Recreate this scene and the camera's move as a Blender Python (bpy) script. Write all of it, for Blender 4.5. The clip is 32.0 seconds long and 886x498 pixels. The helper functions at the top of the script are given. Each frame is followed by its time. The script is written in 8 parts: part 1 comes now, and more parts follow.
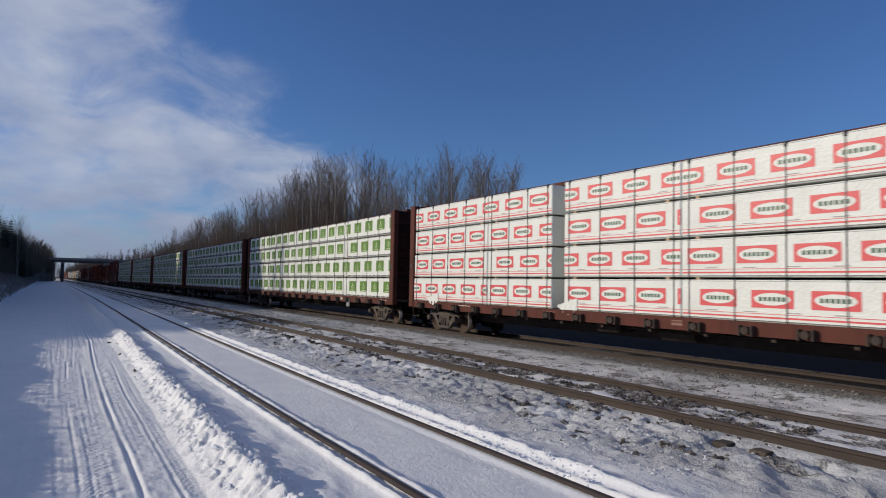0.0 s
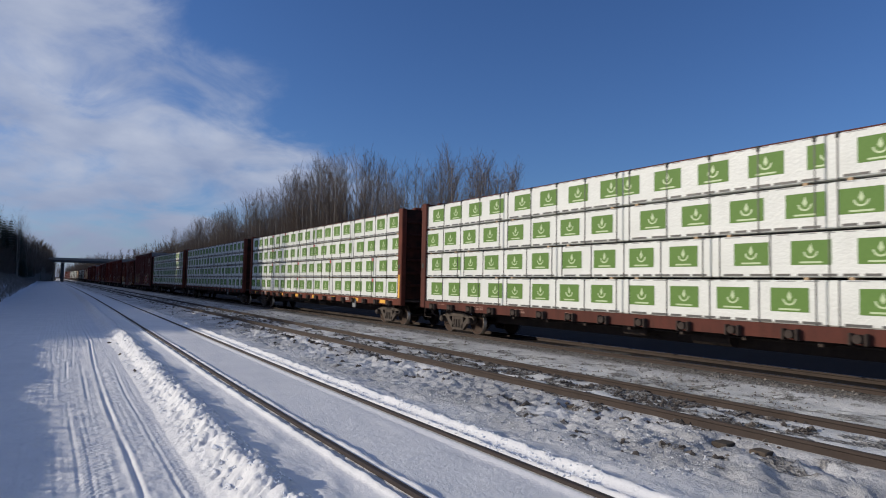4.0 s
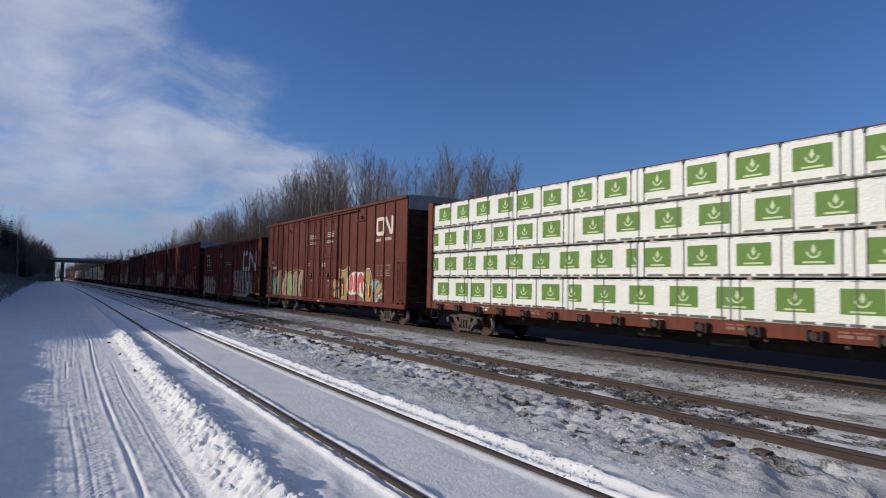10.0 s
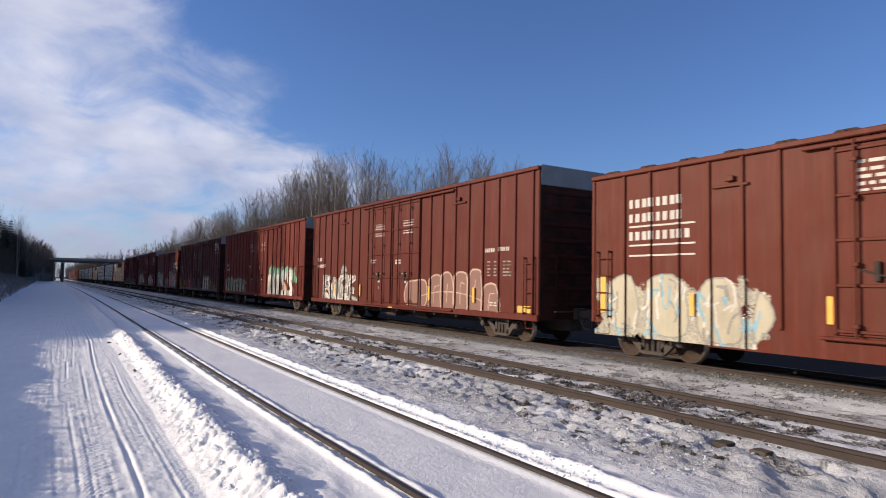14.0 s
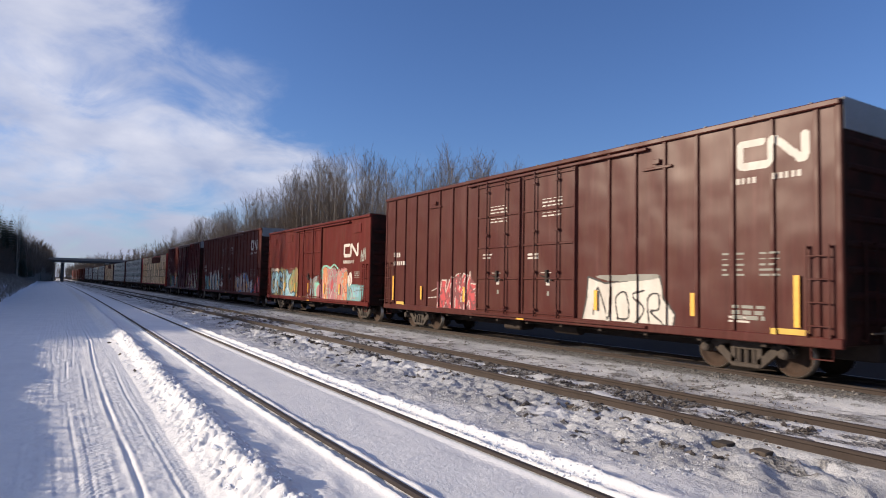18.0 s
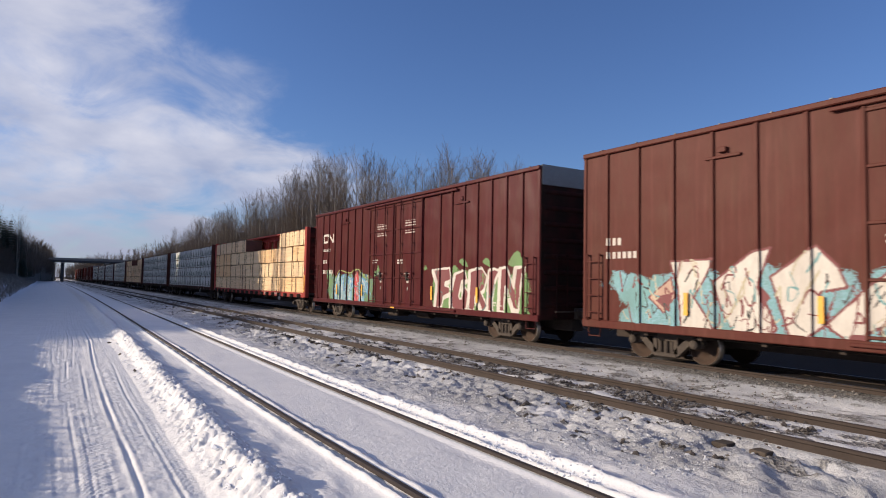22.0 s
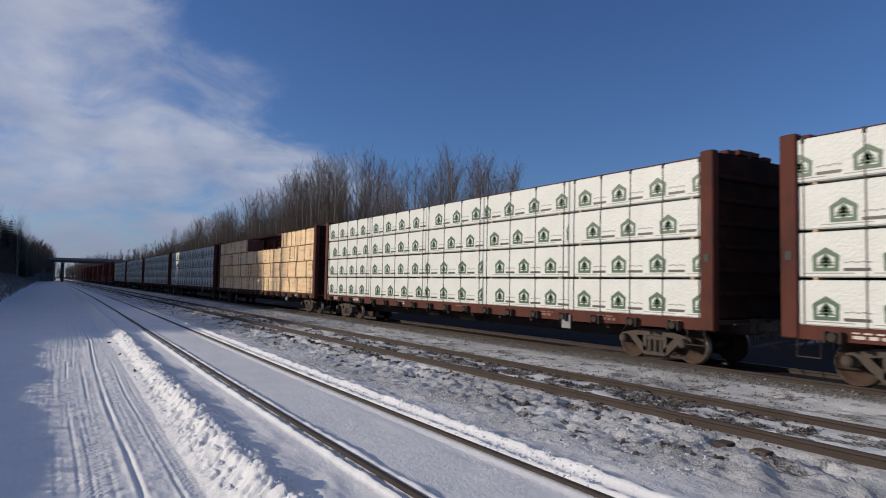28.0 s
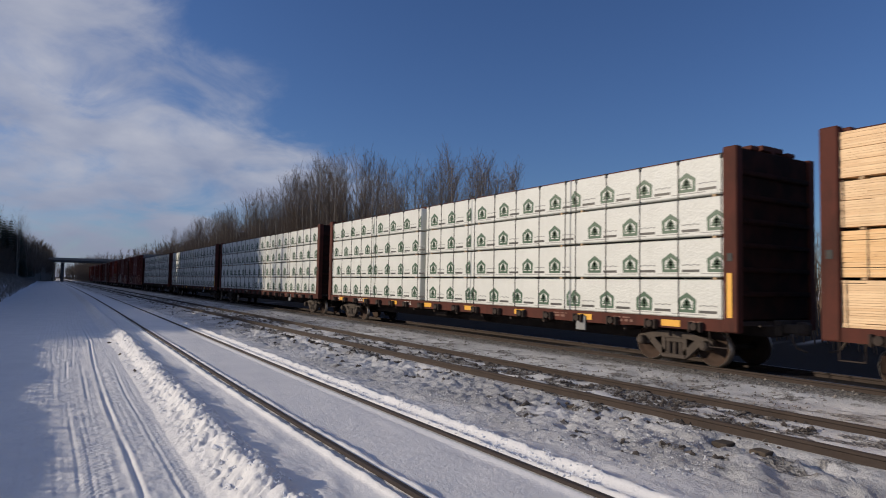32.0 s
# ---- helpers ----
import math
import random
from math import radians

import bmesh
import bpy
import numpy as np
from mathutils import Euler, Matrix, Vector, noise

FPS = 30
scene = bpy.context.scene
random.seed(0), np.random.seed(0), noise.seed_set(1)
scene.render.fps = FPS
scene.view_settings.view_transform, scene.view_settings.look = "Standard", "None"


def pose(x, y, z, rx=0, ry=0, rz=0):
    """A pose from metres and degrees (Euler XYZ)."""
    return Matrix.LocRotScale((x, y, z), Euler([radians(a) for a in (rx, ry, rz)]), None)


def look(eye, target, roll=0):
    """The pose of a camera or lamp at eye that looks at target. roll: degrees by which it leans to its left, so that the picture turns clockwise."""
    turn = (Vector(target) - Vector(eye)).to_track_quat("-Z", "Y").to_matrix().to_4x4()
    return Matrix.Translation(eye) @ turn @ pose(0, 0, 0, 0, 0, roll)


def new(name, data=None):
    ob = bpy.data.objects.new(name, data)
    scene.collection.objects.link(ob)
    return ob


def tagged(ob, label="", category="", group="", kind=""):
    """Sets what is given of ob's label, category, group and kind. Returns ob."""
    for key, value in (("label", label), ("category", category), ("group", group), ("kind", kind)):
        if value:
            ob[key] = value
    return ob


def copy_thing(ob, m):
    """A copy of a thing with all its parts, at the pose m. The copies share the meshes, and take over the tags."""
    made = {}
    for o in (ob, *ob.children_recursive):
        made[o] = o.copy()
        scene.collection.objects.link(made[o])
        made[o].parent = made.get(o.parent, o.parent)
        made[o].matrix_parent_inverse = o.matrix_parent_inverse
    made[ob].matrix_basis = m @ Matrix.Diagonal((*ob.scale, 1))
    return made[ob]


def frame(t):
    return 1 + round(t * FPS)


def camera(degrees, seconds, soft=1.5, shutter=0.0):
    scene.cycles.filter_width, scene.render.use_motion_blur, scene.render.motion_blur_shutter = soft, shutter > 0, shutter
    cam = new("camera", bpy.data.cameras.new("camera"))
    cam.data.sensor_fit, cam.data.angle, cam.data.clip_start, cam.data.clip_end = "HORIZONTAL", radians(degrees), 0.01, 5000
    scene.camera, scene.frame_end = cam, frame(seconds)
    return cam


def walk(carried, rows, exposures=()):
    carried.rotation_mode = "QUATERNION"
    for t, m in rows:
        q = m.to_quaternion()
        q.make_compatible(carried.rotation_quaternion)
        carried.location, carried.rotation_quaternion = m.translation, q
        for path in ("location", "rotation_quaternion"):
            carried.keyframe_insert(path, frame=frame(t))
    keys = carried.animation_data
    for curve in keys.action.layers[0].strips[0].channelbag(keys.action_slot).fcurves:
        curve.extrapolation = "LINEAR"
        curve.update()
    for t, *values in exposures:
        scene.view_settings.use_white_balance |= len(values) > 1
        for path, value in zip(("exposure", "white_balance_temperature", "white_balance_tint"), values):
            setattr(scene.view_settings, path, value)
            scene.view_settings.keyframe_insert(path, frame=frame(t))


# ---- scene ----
cam = camera(69.64, 32.0, soft=1.0, shutter=0.15)
EYE = Vector((0, 0, 1.65))
YAW, PITCH, ROLL = radians(31.84), radians(3.15), 1.108
AIM = Vector((math.sin(YAW) * math.cos(PITCH), math.cos(YAW) * math.cos(PITCH), math.sin(PITCH)))
walk(cam, [(0, look(EYE, EYE + AIM, ROLL)), (32, look(EYE, EYE + AIM, ROLL))],
     exposures=[(0, 0.10, 6350, 8), (3.5, 0.16, 6300, 8), (8, 0.22, 6300, 8), (9, 0.22, 6300, 8), (10, 0.20, 6300, 8), (11.5, 0.64, 6650, 10), (13, 0.70, 6900, 12),
                (19, 0.69, 6900, 11), (21, 0.62, 6950, 12), (23, 0.53, 7050, 12), (24, 0.16, 7000, 11), (25, -0.04, 6950, 11), (28, 0.10, 6500, 9), (29.5, 0.12, 6400, 9), (31, 0.0, 6850, 11), (32, 0.02, 6750, 10)])

# ---- plan, metres: tracks run along y, x to the right, z = 0 a hand above the main rails ----
TRAIN_X = 13.78       # middle of the train's track
GAUGE = 1.435
NEAR_X, NEAR_Z = 3.73, -0.28     # snowed-in siding, middle and rail top
MID_X, MID_Z = 8.37, -0.085      # cleared main track
TRAIN_Z = -0.115                 # rail top under the train
SPEED = 12.279        # metres a second, towards the camera
SUN_TO = Vector((-0.84, 0.54, 0.30)).normalized()

# ---- light ----
world = bpy.data.worlds.new("world")
scene.world = world
world.use_nodes = True


def link(nt, a, b):
    nt.links.new(a, b)


def build_world():
    nt = world.node_tree
    nt.nodes.clear()
    N = nt.nodes.new
    out = N("ShaderNodeOutputWorld")
    bg = N("ShaderNodeBackground")
    sky = N("ShaderNodeTexSky")
    sky.sky_type = "NISHITA"
    sky.sun_disc = False
    sky.sun_elevation = math.asin(SUN_TO.z)
    sky.sun_rotation = math.atan2(SUN_TO.x, SUN_TO.y)
    sky.air_density, sky.dust_density, sky.ozone_density = 1.0, 0.4, 2.2
    bg.inputs["Strength"].default_value = 0.075
    co = N("ShaderNodeTexCoord")
    # clouds: streaky layer seen in perspective (direction divided by its height)
    sep = N("ShaderNodeSeparateXYZ")
    link(nt, co.outputs["Generated"], sep.inputs[0])
    zz = N("ShaderNodeMath"); zz.operation = "MAXIMUM"; zz.inputs[1].default_value = 0.0
    link(nt, sep.outputs["Z"], zz.inputs[0])
    za = N("ShaderNodeMath"); za.operation = "ADD"; za.inputs[1].default_value = 0.36
    link(nt, zz.outputs[0], za.inputs[0])
    flat = N("ShaderNodeVectorMath"); flat.operation = "DIVIDE"
    comb = N("ShaderNodeCombineXYZ")
    for i in range(3):
        link(nt, za.outputs[0], comb.inputs[i])
    link(nt, co.outputs["Generated"], flat.inputs[0])
    link(nt, comb.outputs[0], flat.inputs[1])
    mp = N("ShaderNodeMapping")
    mp.inputs["Rotation"].default_value = (0, 0, radians(-38))
    mp.inputs["Scale"].default_value = (1.35, 1.5, 0.0)
    link(nt, flat.outputs[0], mp.inputs[0])
    n1 = N("ShaderNodeTexNoise")
    n1.inputs["Scale"].default_value, n1.inputs["Detail"].default_value = 2.8, 7
    n1.inputs["Roughness"].default_value, n1.inputs["Distortion"].default_value = 0.56, 0.5
    link(nt, mp.outputs[0], n1.inputs["Vector"])
    # the cloud bank fills the west; its eastern edge leans back with height, and it thins low over the road
    az = N("ShaderNodeMath"); az.operation = "ARCTAN2"
    link(nt, sep.outputs["X"], az.inputs[0]); link(nt, sep.outputs["Y"], az.inputs[1])
    up = N("ShaderNodeMath"); up.operation = "MULTIPLY"; up.inputs[1].default_value = 2.0
    link(nt, zz.outputs[0], up.inputs[0])
    rim = N("ShaderNodeValToRGB")
    rim.color_ramp.interpolation = "B_SPLINE"
    els = rim.color_ramp.elements
    rows = ((0.0, 0.66, 0.62), (0.11, 0.64, 0.56), (0.17, 0.60, 0.46), (0.25, 0.62, 0.62), (0.37, 0.50, 0.62), (0.46, 0.43, 0.56), (0.52, 0.36, 0.56), (0.64, 0.28, 0.53), (0.78, 0.23, 0.50), (1.0, 0.16, 0.50))
    while len(els) < len(rows):
        els.new(0.5)
    for e, (at_, edge_, body) in zip(els, rows):
        e.position, e.color = at_, (edge_, body, 0, 1)
    link(nt, up.outputs[0], rim.inputs[0])
    parts = N("ShaderNodeSeparateColor")
    link(nt, rim.outputs[0], parts.inputs[0])
    inside = N("ShaderNodeMath"); inside.operation = "SUBTRACT"
    link(nt, parts.outputs[0], inside.inputs[0]); link(nt, az.outputs[0], inside.inputs[1])
    edge = N("ShaderNodeMapRange"); edge.interpolation_type = "SMOOTHSTEP"
    edge.inputs["From Min"].default_value, edge.inputs["From Max"].default_value = -0.26, 0.30
    edge.inputs["To Min"].default_value = -0.30
    link(nt, inside.outputs[0], edge.inputs["Value"]); link(nt, parts.outputs[1], edge.inputs["To Max"])
    low = N("ShaderNodeMath"); low.operation = "ADD"; low.inputs[1].default_value = -0.30
    link(nt, edge.outputs[0], low.inputs[0])
    add = N("ShaderNodeMath"); add.operation = "ADD"
    loose = N("ShaderNodeMath"); loose.operation = "MULTIPLY_ADD"; loose.inputs[1].default_value, loose.inputs[2].default_value = 1.40, -0.215
    link(nt, n1.outputs["Fac"], loose.inputs[0])
    link(nt, loose.outputs[0], add.inputs[0])
    link(nt, low.outputs[0], add.inputs[1])
    ramp = N("ShaderNodeMapRange"); ramp.interpolation_type = "SMOOTHSTEP"
    ramp.inputs["From Min"].default_value, ramp.inputs["From Max"].default_value = 0.32, 0.92
    ramp.inputs["To Max"].default_value = 0.90
    link(nt, add.outputs[0], ramp.inputs["Value"])
    n2 = N("ShaderNodeTexNoise")
    n2.inputs["Scale"].default_value, n2.inputs["Detail"].default_value = 3.0, 5
    link(nt, mp.outputs[0], n2.inputs["Vector"])
    cc = N("ShaderNodeValToRGB")
    cc.color_ramp.elements[0].position, cc.color_ramp.elements[0].color = 0.3, (3.4, 4.0, 5.8, 1)
    cc.color_ramp.elements[1].position, cc.color_ramp.elements[1].color = 0.7, (6.1, 6.45, 7.7, 1)
    link(nt, n2.outputs["Fac"], cc.inputs[0])
    mix = N("ShaderNodeMix"); mix.data_type = "RGBA"
    link(nt, ramp.outputs[0], mix.inputs["Factor"])
    clear = N("ShaderNodeMix"); clear.data_type = "RGBA"; clear.blend_type = "MULTIPLY"; clear.inputs["Factor"].default_value = 1.0
    clear.inputs["B"].default_value = (0.585, 0.79, 1.24, 1)      # cold, very clear winter air
    link(nt, sky.outputs[0], clear.inputs["A"])
    link(nt, clear.outputs["Result"], mix.inputs["A"])
    dull = N("ShaderNodeMapRange"); dull.inputs["From Min"].default_value, dull.inputs["From Max"].default_value = 0.16, 0.03
    link(nt, zz.outputs[0], dull.inputs["Value"])
    base = N("ShaderNodeMix"); base.data_type = "RGBA"; base.inputs["B"].default_value = (3.3, 3.7, 5.3, 1)
    link(nt, dull.outputs[0], base.inputs["Factor"]); link(nt, cc.outputs[0], base.inputs["A"])
    link(nt, base.outputs["Result"], mix.inputs["B"])
    link(nt, mix.outputs["Result"], bg.inputs["Color"])
    link(nt, bg.outputs[0], out.inputs[0])


build_world()
sun = new("sun", bpy.data.lights.new("sun", "SUN"))
sun.data.energy, sun.data.angle, sun.data.color = 3.5, radians(0.55), (1.0, 0.865, 0.70)
sun.matrix_world = look(SUN_TO * 200, (0, 0, 0))


# ---- materials ----
def surface(name, a, b=None, rough=0.7, metal=0.0, scale=6.0, fine=60.0, bump=0.15, dist=0.01, stretch=(1, 1, 1),
            grime=None, grime_amount=0.0, island=0.0, each=0.0, spec=0.5):
    """A worn surface: two colours mixed by coarse and fine noise, some grime, relief."""
    m = bpy.data.materials.new(name)
    m.use_nodes = True
    nt = m.node_tree
    N = nt.nodes.new
    bs = nt.nodes["Principled BSDF"]
    b = b or tuple(c * 0.75 for c in a)
    co = N("ShaderNodeTexCoord")
    mp = N("ShaderNodeMapping")
    mp.inputs["Scale"].default_value = stretch
    link(nt, co.outputs["Object"], mp.inputs[0])
    n1 = N("ShaderNodeTexNoise"); n1.inputs["Scale"].default_value = scale; n1.inputs["Detail"].default_value = 5
    n2 = N("ShaderNodeTexNoise"); n2.inputs["Scale"].default_value = fine; n2.inputs["Detail"].default_value = 3
    link(nt, mp.outputs[0], n1.inputs["Vector"]); link(nt, mp.outputs[0], n2.inputs["Vector"])
    mx = N("ShaderNodeMix"); mx.data_type = "FLOAT"; mx.inputs["Factor"].default_value = 0.4
    link(nt, n1.outputs["Fac"], mx.inputs["A"]); link(nt, n2.outputs["Fac"], mx.inputs["B"])
    rp = N("ShaderNodeMapRange")
    rp.inputs["From Min"].default_value, rp.inputs["From Max"].default_value = 0.3, 0.7
    link(nt, mx.outputs["Result"], rp.inputs["Value"])
    fac = rp.outputs[0]
    if island or each:
        src = N("ShaderNodeNewGeometry").outputs["Random Per Island"] if island else N("ShaderNodeObjectInfo").outputs["Random"]
        k = N("ShaderNodeMath"); k.operation = "MULTIPLY_ADD"; k.inputs[1].default_value = 2 * (island or each); k.inputs[2].default_value = -(island or each)
        link(nt, src, k.inputs[0])
        ad = N("ShaderNodeMath"); ad.operation = "ADD"; ad.use_clamp = True
        link(nt, fac, ad.inputs[0]); link(nt, k.outputs[0], ad.inputs[1])
        fac = ad.outputs[0]
    c = N("ShaderNodeMix"); c.data_type = "RGBA"
    c.inputs["A"].default_value, c.inputs["B"].default_value = (*a, 1), (*b, 1)
    link(nt, fac, c.inputs["Factor"])
    col = c.outputs["Result"]
    if grime:
        n3 = N("ShaderNodeTexNoise"); n3.inputs["Scale"].default_value = 1.1; n3.inputs["Detail"].default_value = 8
        n3.inputs["Roughness"].default_value = 0.7
        m3 = N("ShaderNodeMapping"); m3.inputs["Scale"].default_value = (1, 2.2, 0.55)
        link(nt, co.outputs["Object"], m3.inputs[0]); link(nt, m3.outputs[0], n3.inputs["Vector"])
        r3 = N("ShaderNodeMapRange"); r3.inputs["From Min"].default_value, r3.inputs["From Max"].default_value = 0.45, 0.75
        r3.inputs["To Max"].default_value = grime_amount
        link(nt, n3.outputs["Fac"], r3.inputs["Value"])
        g = N("ShaderNodeMix"); g.data_type = "RGBA"; g.inputs["B"].default_value = (*grime, 1)
        link(nt, r3.outputs[0], g.inputs["Factor"]); link(nt, col, g.inputs["A"])
        col = g.outputs["Result"]
    link(nt, col, bs.inputs["Base Color"])
    bs.inputs["Roughness"].default_value, bs.inputs["Metallic"].default_value = rough, metal
    bs.inputs["Specular IOR Level"].default_value = spec
    bp = N("ShaderNodeBump"); bp.inputs["Strength"].default_value, bp.inputs["Distance"].default_value = bump, dist
    link(nt, mx.outputs["Result"], bp.inputs["Height"]); link(nt, bp.outputs[0], bs.inputs["Normal"])
    return m


def car_paint(name, a, b, rust=(0.10, 0.045, 0.03), rough=0.50, waves=0.25, gloss=0.08):
    """Old oxide-red railway paint: faded patches, streaks running down, dents in the sheet."""
    m = surface(name, a, b, rough, 0.0, 0.9, 14.0, 0.06, 0.01, (1, 1, 0.5), rust, 0.55, spec=gloss)
    nt = m.node_tree
    N = nt.nodes.new
    bs = nt.nodes["Principled BSDF"]
    co = N("ShaderNodeTexCoord")
    w = N("ShaderNodeTexNoise"); w.inputs["Scale"].default_value = 1.3; w.inputs["Detail"].default_value = 0.5
    link(nt, co.outputs["Object"], w.inputs["Vector"])
    old = bs.inputs["Normal"].links[0].from_socket
    bp = N("ShaderNodeBump"); bp.inputs["Strength"].default_value, bp.inputs["Distance"].default_value = waves, 0.12
    link(nt, w.outputs["Fac"], bp.inputs["Height"]); link(nt, old, bp.inputs["Normal"])
    link(nt, bp.outputs[0], bs.inputs["Normal"])
    # pale dusty and dark rusty streaks washed down the sheets
    for seed, tone, lo, hi, most in ((0.0, tuple(min(1, c * 1.5 + 0.02) for c in a), 0.52, 0.78, 0.45), (7.3, tuple(c * 0.45 for c in a), 0.55, 0.80, 0.55)):
        mp = N("ShaderNodeMapping")
        mp.inputs["Location"].default_value, mp.inputs["Scale"].default_value = (seed, seed, 0), (1, 5.5, 0.28)
        n = N("ShaderNodeTexNoise"); n.inputs["Scale"].default_value = 1.2; n.inputs["Detail"].default_value = 7; n.inputs["Roughness"].default_value = 0.65
        r = N("ShaderNodeMapRange"); r.inputs["From Min"].default_value, r.inputs["From Max"].default_value, r.inputs["To Max"].default_value = lo, hi, most
        x = N("ShaderNodeMix"); x.data_type = "RGBA"; x.inputs["B"].default_value = (*tone, 1)
        link(nt, co.outputs["Object"], mp.inputs[0]); link(nt, mp.outputs[0], n.inputs["Vector"]); link(nt, n.outputs["Fac"], r.inputs["Value"])
        link(nt, bs.inputs["Base Color"].links[0].from_socket, x.inputs["A"]); link(nt, r.outputs[0], x.inputs["Factor"])
        link(nt, x.outputs["Result"], bs.inputs["Base Color"])
    return m


SHADED_ENDS = {}


def shaded_end(m):
    """The same paint gone chalky, with the car ends' shade painted in near-black."""
    if m not in SHADED_ENDS:
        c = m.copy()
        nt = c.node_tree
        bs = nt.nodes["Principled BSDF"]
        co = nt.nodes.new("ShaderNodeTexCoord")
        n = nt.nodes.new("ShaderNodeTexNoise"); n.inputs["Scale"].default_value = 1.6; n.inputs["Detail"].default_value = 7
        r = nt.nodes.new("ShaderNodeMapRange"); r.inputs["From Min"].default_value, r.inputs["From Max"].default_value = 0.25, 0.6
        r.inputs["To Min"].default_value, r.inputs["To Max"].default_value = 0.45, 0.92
        # uneven near-black mix that stands for the shade on the ends
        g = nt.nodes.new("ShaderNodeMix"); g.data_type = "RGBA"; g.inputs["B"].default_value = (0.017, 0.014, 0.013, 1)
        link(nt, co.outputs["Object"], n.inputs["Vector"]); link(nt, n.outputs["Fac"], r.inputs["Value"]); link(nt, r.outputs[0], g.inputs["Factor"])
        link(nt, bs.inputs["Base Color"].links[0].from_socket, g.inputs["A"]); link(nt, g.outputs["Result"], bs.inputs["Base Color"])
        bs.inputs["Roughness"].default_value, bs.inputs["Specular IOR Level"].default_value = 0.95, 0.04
        SHADED_ENDS[m] = c
    return SHADED_ENDS[m]


RAIL_RUST = surface("rail_rust", (0.031, 0.022, 0.019), (0.054, 0.038, 0.031), 0.8, 0.2, 3, 40, 0.3)
RAIL_DARK = surface("rail_dark_rust", (0.022, 0.016, 0.015), (0.045, 0.032, 0.029), 0.75, 0.2, 3, 40, 0.3)
RAIL_SHINE = surface("rail_shine", (0.34, 0.31, 0.28), (0.22, 0.17, 0.14), 0.35, 0.9, 2, 20, 0.05)
TIE_WOOD = surface("tie_wood", (0.030, 0.024, 0.020), (0.085, 0.066, 0.050), 0.9, 0, 3, 30, 0.5, 0.01, (1, 6, 6), each=0.3)
STONE = surface("ballast_stone", (0.10, 0.09, 0.085), (0.30, 0.28, 0.26), 0.9, 0, 9, 40, 0.4, island=0.5)
CLOD = surface("frozen_clod", (0.035, 0.030, 0.028), (0.11, 0.095, 0.085), 0.9, 0, 9, 40, 0.5, island=0.3)
SNOW_LUMP = surface("snow_lump", (0.84, 0.86, 0.90), (0.74, 0.77, 0.82), 0.75, 0, 8, 60, 0.4, 0.02)
OLD_SNOW = surface("old_crusted_snow", (0.50, 0.51, 0.53), (0.66, 0.67, 0.69), 0.8, 0, 8, 60, 0.4, 0.02)
STEEL_GRIME = surface("truck_steel", (0.036, 0.028, 0.024), (0.078, 0.060, 0.049), 0.8, 0.1, 5, 40, 0.4)
WHEEL_STEEL = surface("wheel_steel", (0.066, 0.038, 0.026), (0.034, 0.025, 0.021), 0.75, 0.1, 3, 30, 0.2, spec=0.2)
TREAD = surface("wheel_tread", (0.45, 0.42, 0.38), (0.30, 0.26, 0.22), 0.35, 0.9, 3, 30, 0.1)
UNDER = surface("underframe", (0.030, 0.024, 0.022), (0.060, 0.045, 0.038), 0.85, 0, 4, 30, 0.3, spec=0.2)
GALV = surface("galvanised_sheet", (0.15, 0.16, 0.17), (0.21, 0.22, 0.23), 0.6, 0.2, 2, 20, 0.1)
BLACK = surface("black_rubber", (0.012, 0.012, 0.013), (0.03, 0.03, 0.03), 0.7, 0, 6, 40, 0.2)
YELLOW = surface("yellow_reflector", (0.80, 0.42, 0.03), (0.66, 0.32, 0.03), 0.5, 0, 6, 40, 0.05)
BEAM_BROWN = surface("beam_oxide_brown", (0.105, 0.034, 0.025), (0.075, 0.028, 0.022), 0.75, 0, 2, 30, 0.2, grime=(0.030, 0.018, 0.015), grime_amount=0.75, spec=0.12)
BEAM_ORANGE = surface("beam_oxide_orange", (0.150, 0.043, 0.027), (0.105, 0.034, 0.024), 0.75, 0, 2, 30, 0.2, grime=(0.035, 0.020, 0.015), grime_amount=0.75, spec=0.12)
BEAM_RED = surface("beam_red", (0.40, 0.062, 0.050), (0.29, 0.045, 0.038), 0.6, 0, 2, 30, 0.15, grime=(0.14, 0.03, 0.025), grime_amount=0.5, spec=0.12)
WRAP = surface("white_wrap", (0.665, 0.685, 0.66), (0.595, 0.615, 0.59), 0.45, 0, 1.6, 18, 0.50, 0.07, (1, 0.8, 1), (0.52, 0.53, 0.50), 0.45, spec=0.2)
LUMBER = surface("sawn_lumber", (0.90, 0.68, 0.42), (0.82, 0.58, 0.33), 0.75, 0, 1.4, 30, 0.2, 0.005, (8, 0.4, 8), (0.50, 0.36, 0.22), 0.25, island=0.45)
LUMBER_FRESH = surface("sawn_lumber_fresh", (0.86, 0.58, 0.31), (0.78, 0.49, 0.24), 0.75, 0, 1.4, 30, 0.2, 0.005, (8, 0.4, 8), (0.50, 0.34, 0.20), 0.25, island=0.45)
LUMBER_AGED = surface("sawn_lumber_aged", (0.86, 0.63, 0.39), (0.74, 0.51, 0.30), 0.75, 0, 1.4, 30, 0.2, 0.005, (8, 0.4, 8), (0.44, 0.30, 0.18), 0.35, island=0.45)
SPACER = surface("spacer_wood", (0.46, 0.33, 0.20), (0.34, 0.24, 0.15), 0.8, 0, 6, 40, 0.3)
END_SEAL = surface("end_seal_paint", (0.115, 0.040, 0.030), (0.080, 0.030, 0.024), 0.8, 0, 3, 30, 0.2)
SPACER_DARK = surface("brown_strap", (0.16, 0.10, 0.06), (0.22, 0.14, 0.09), 0.6, 0, 6, 40, 0.1)
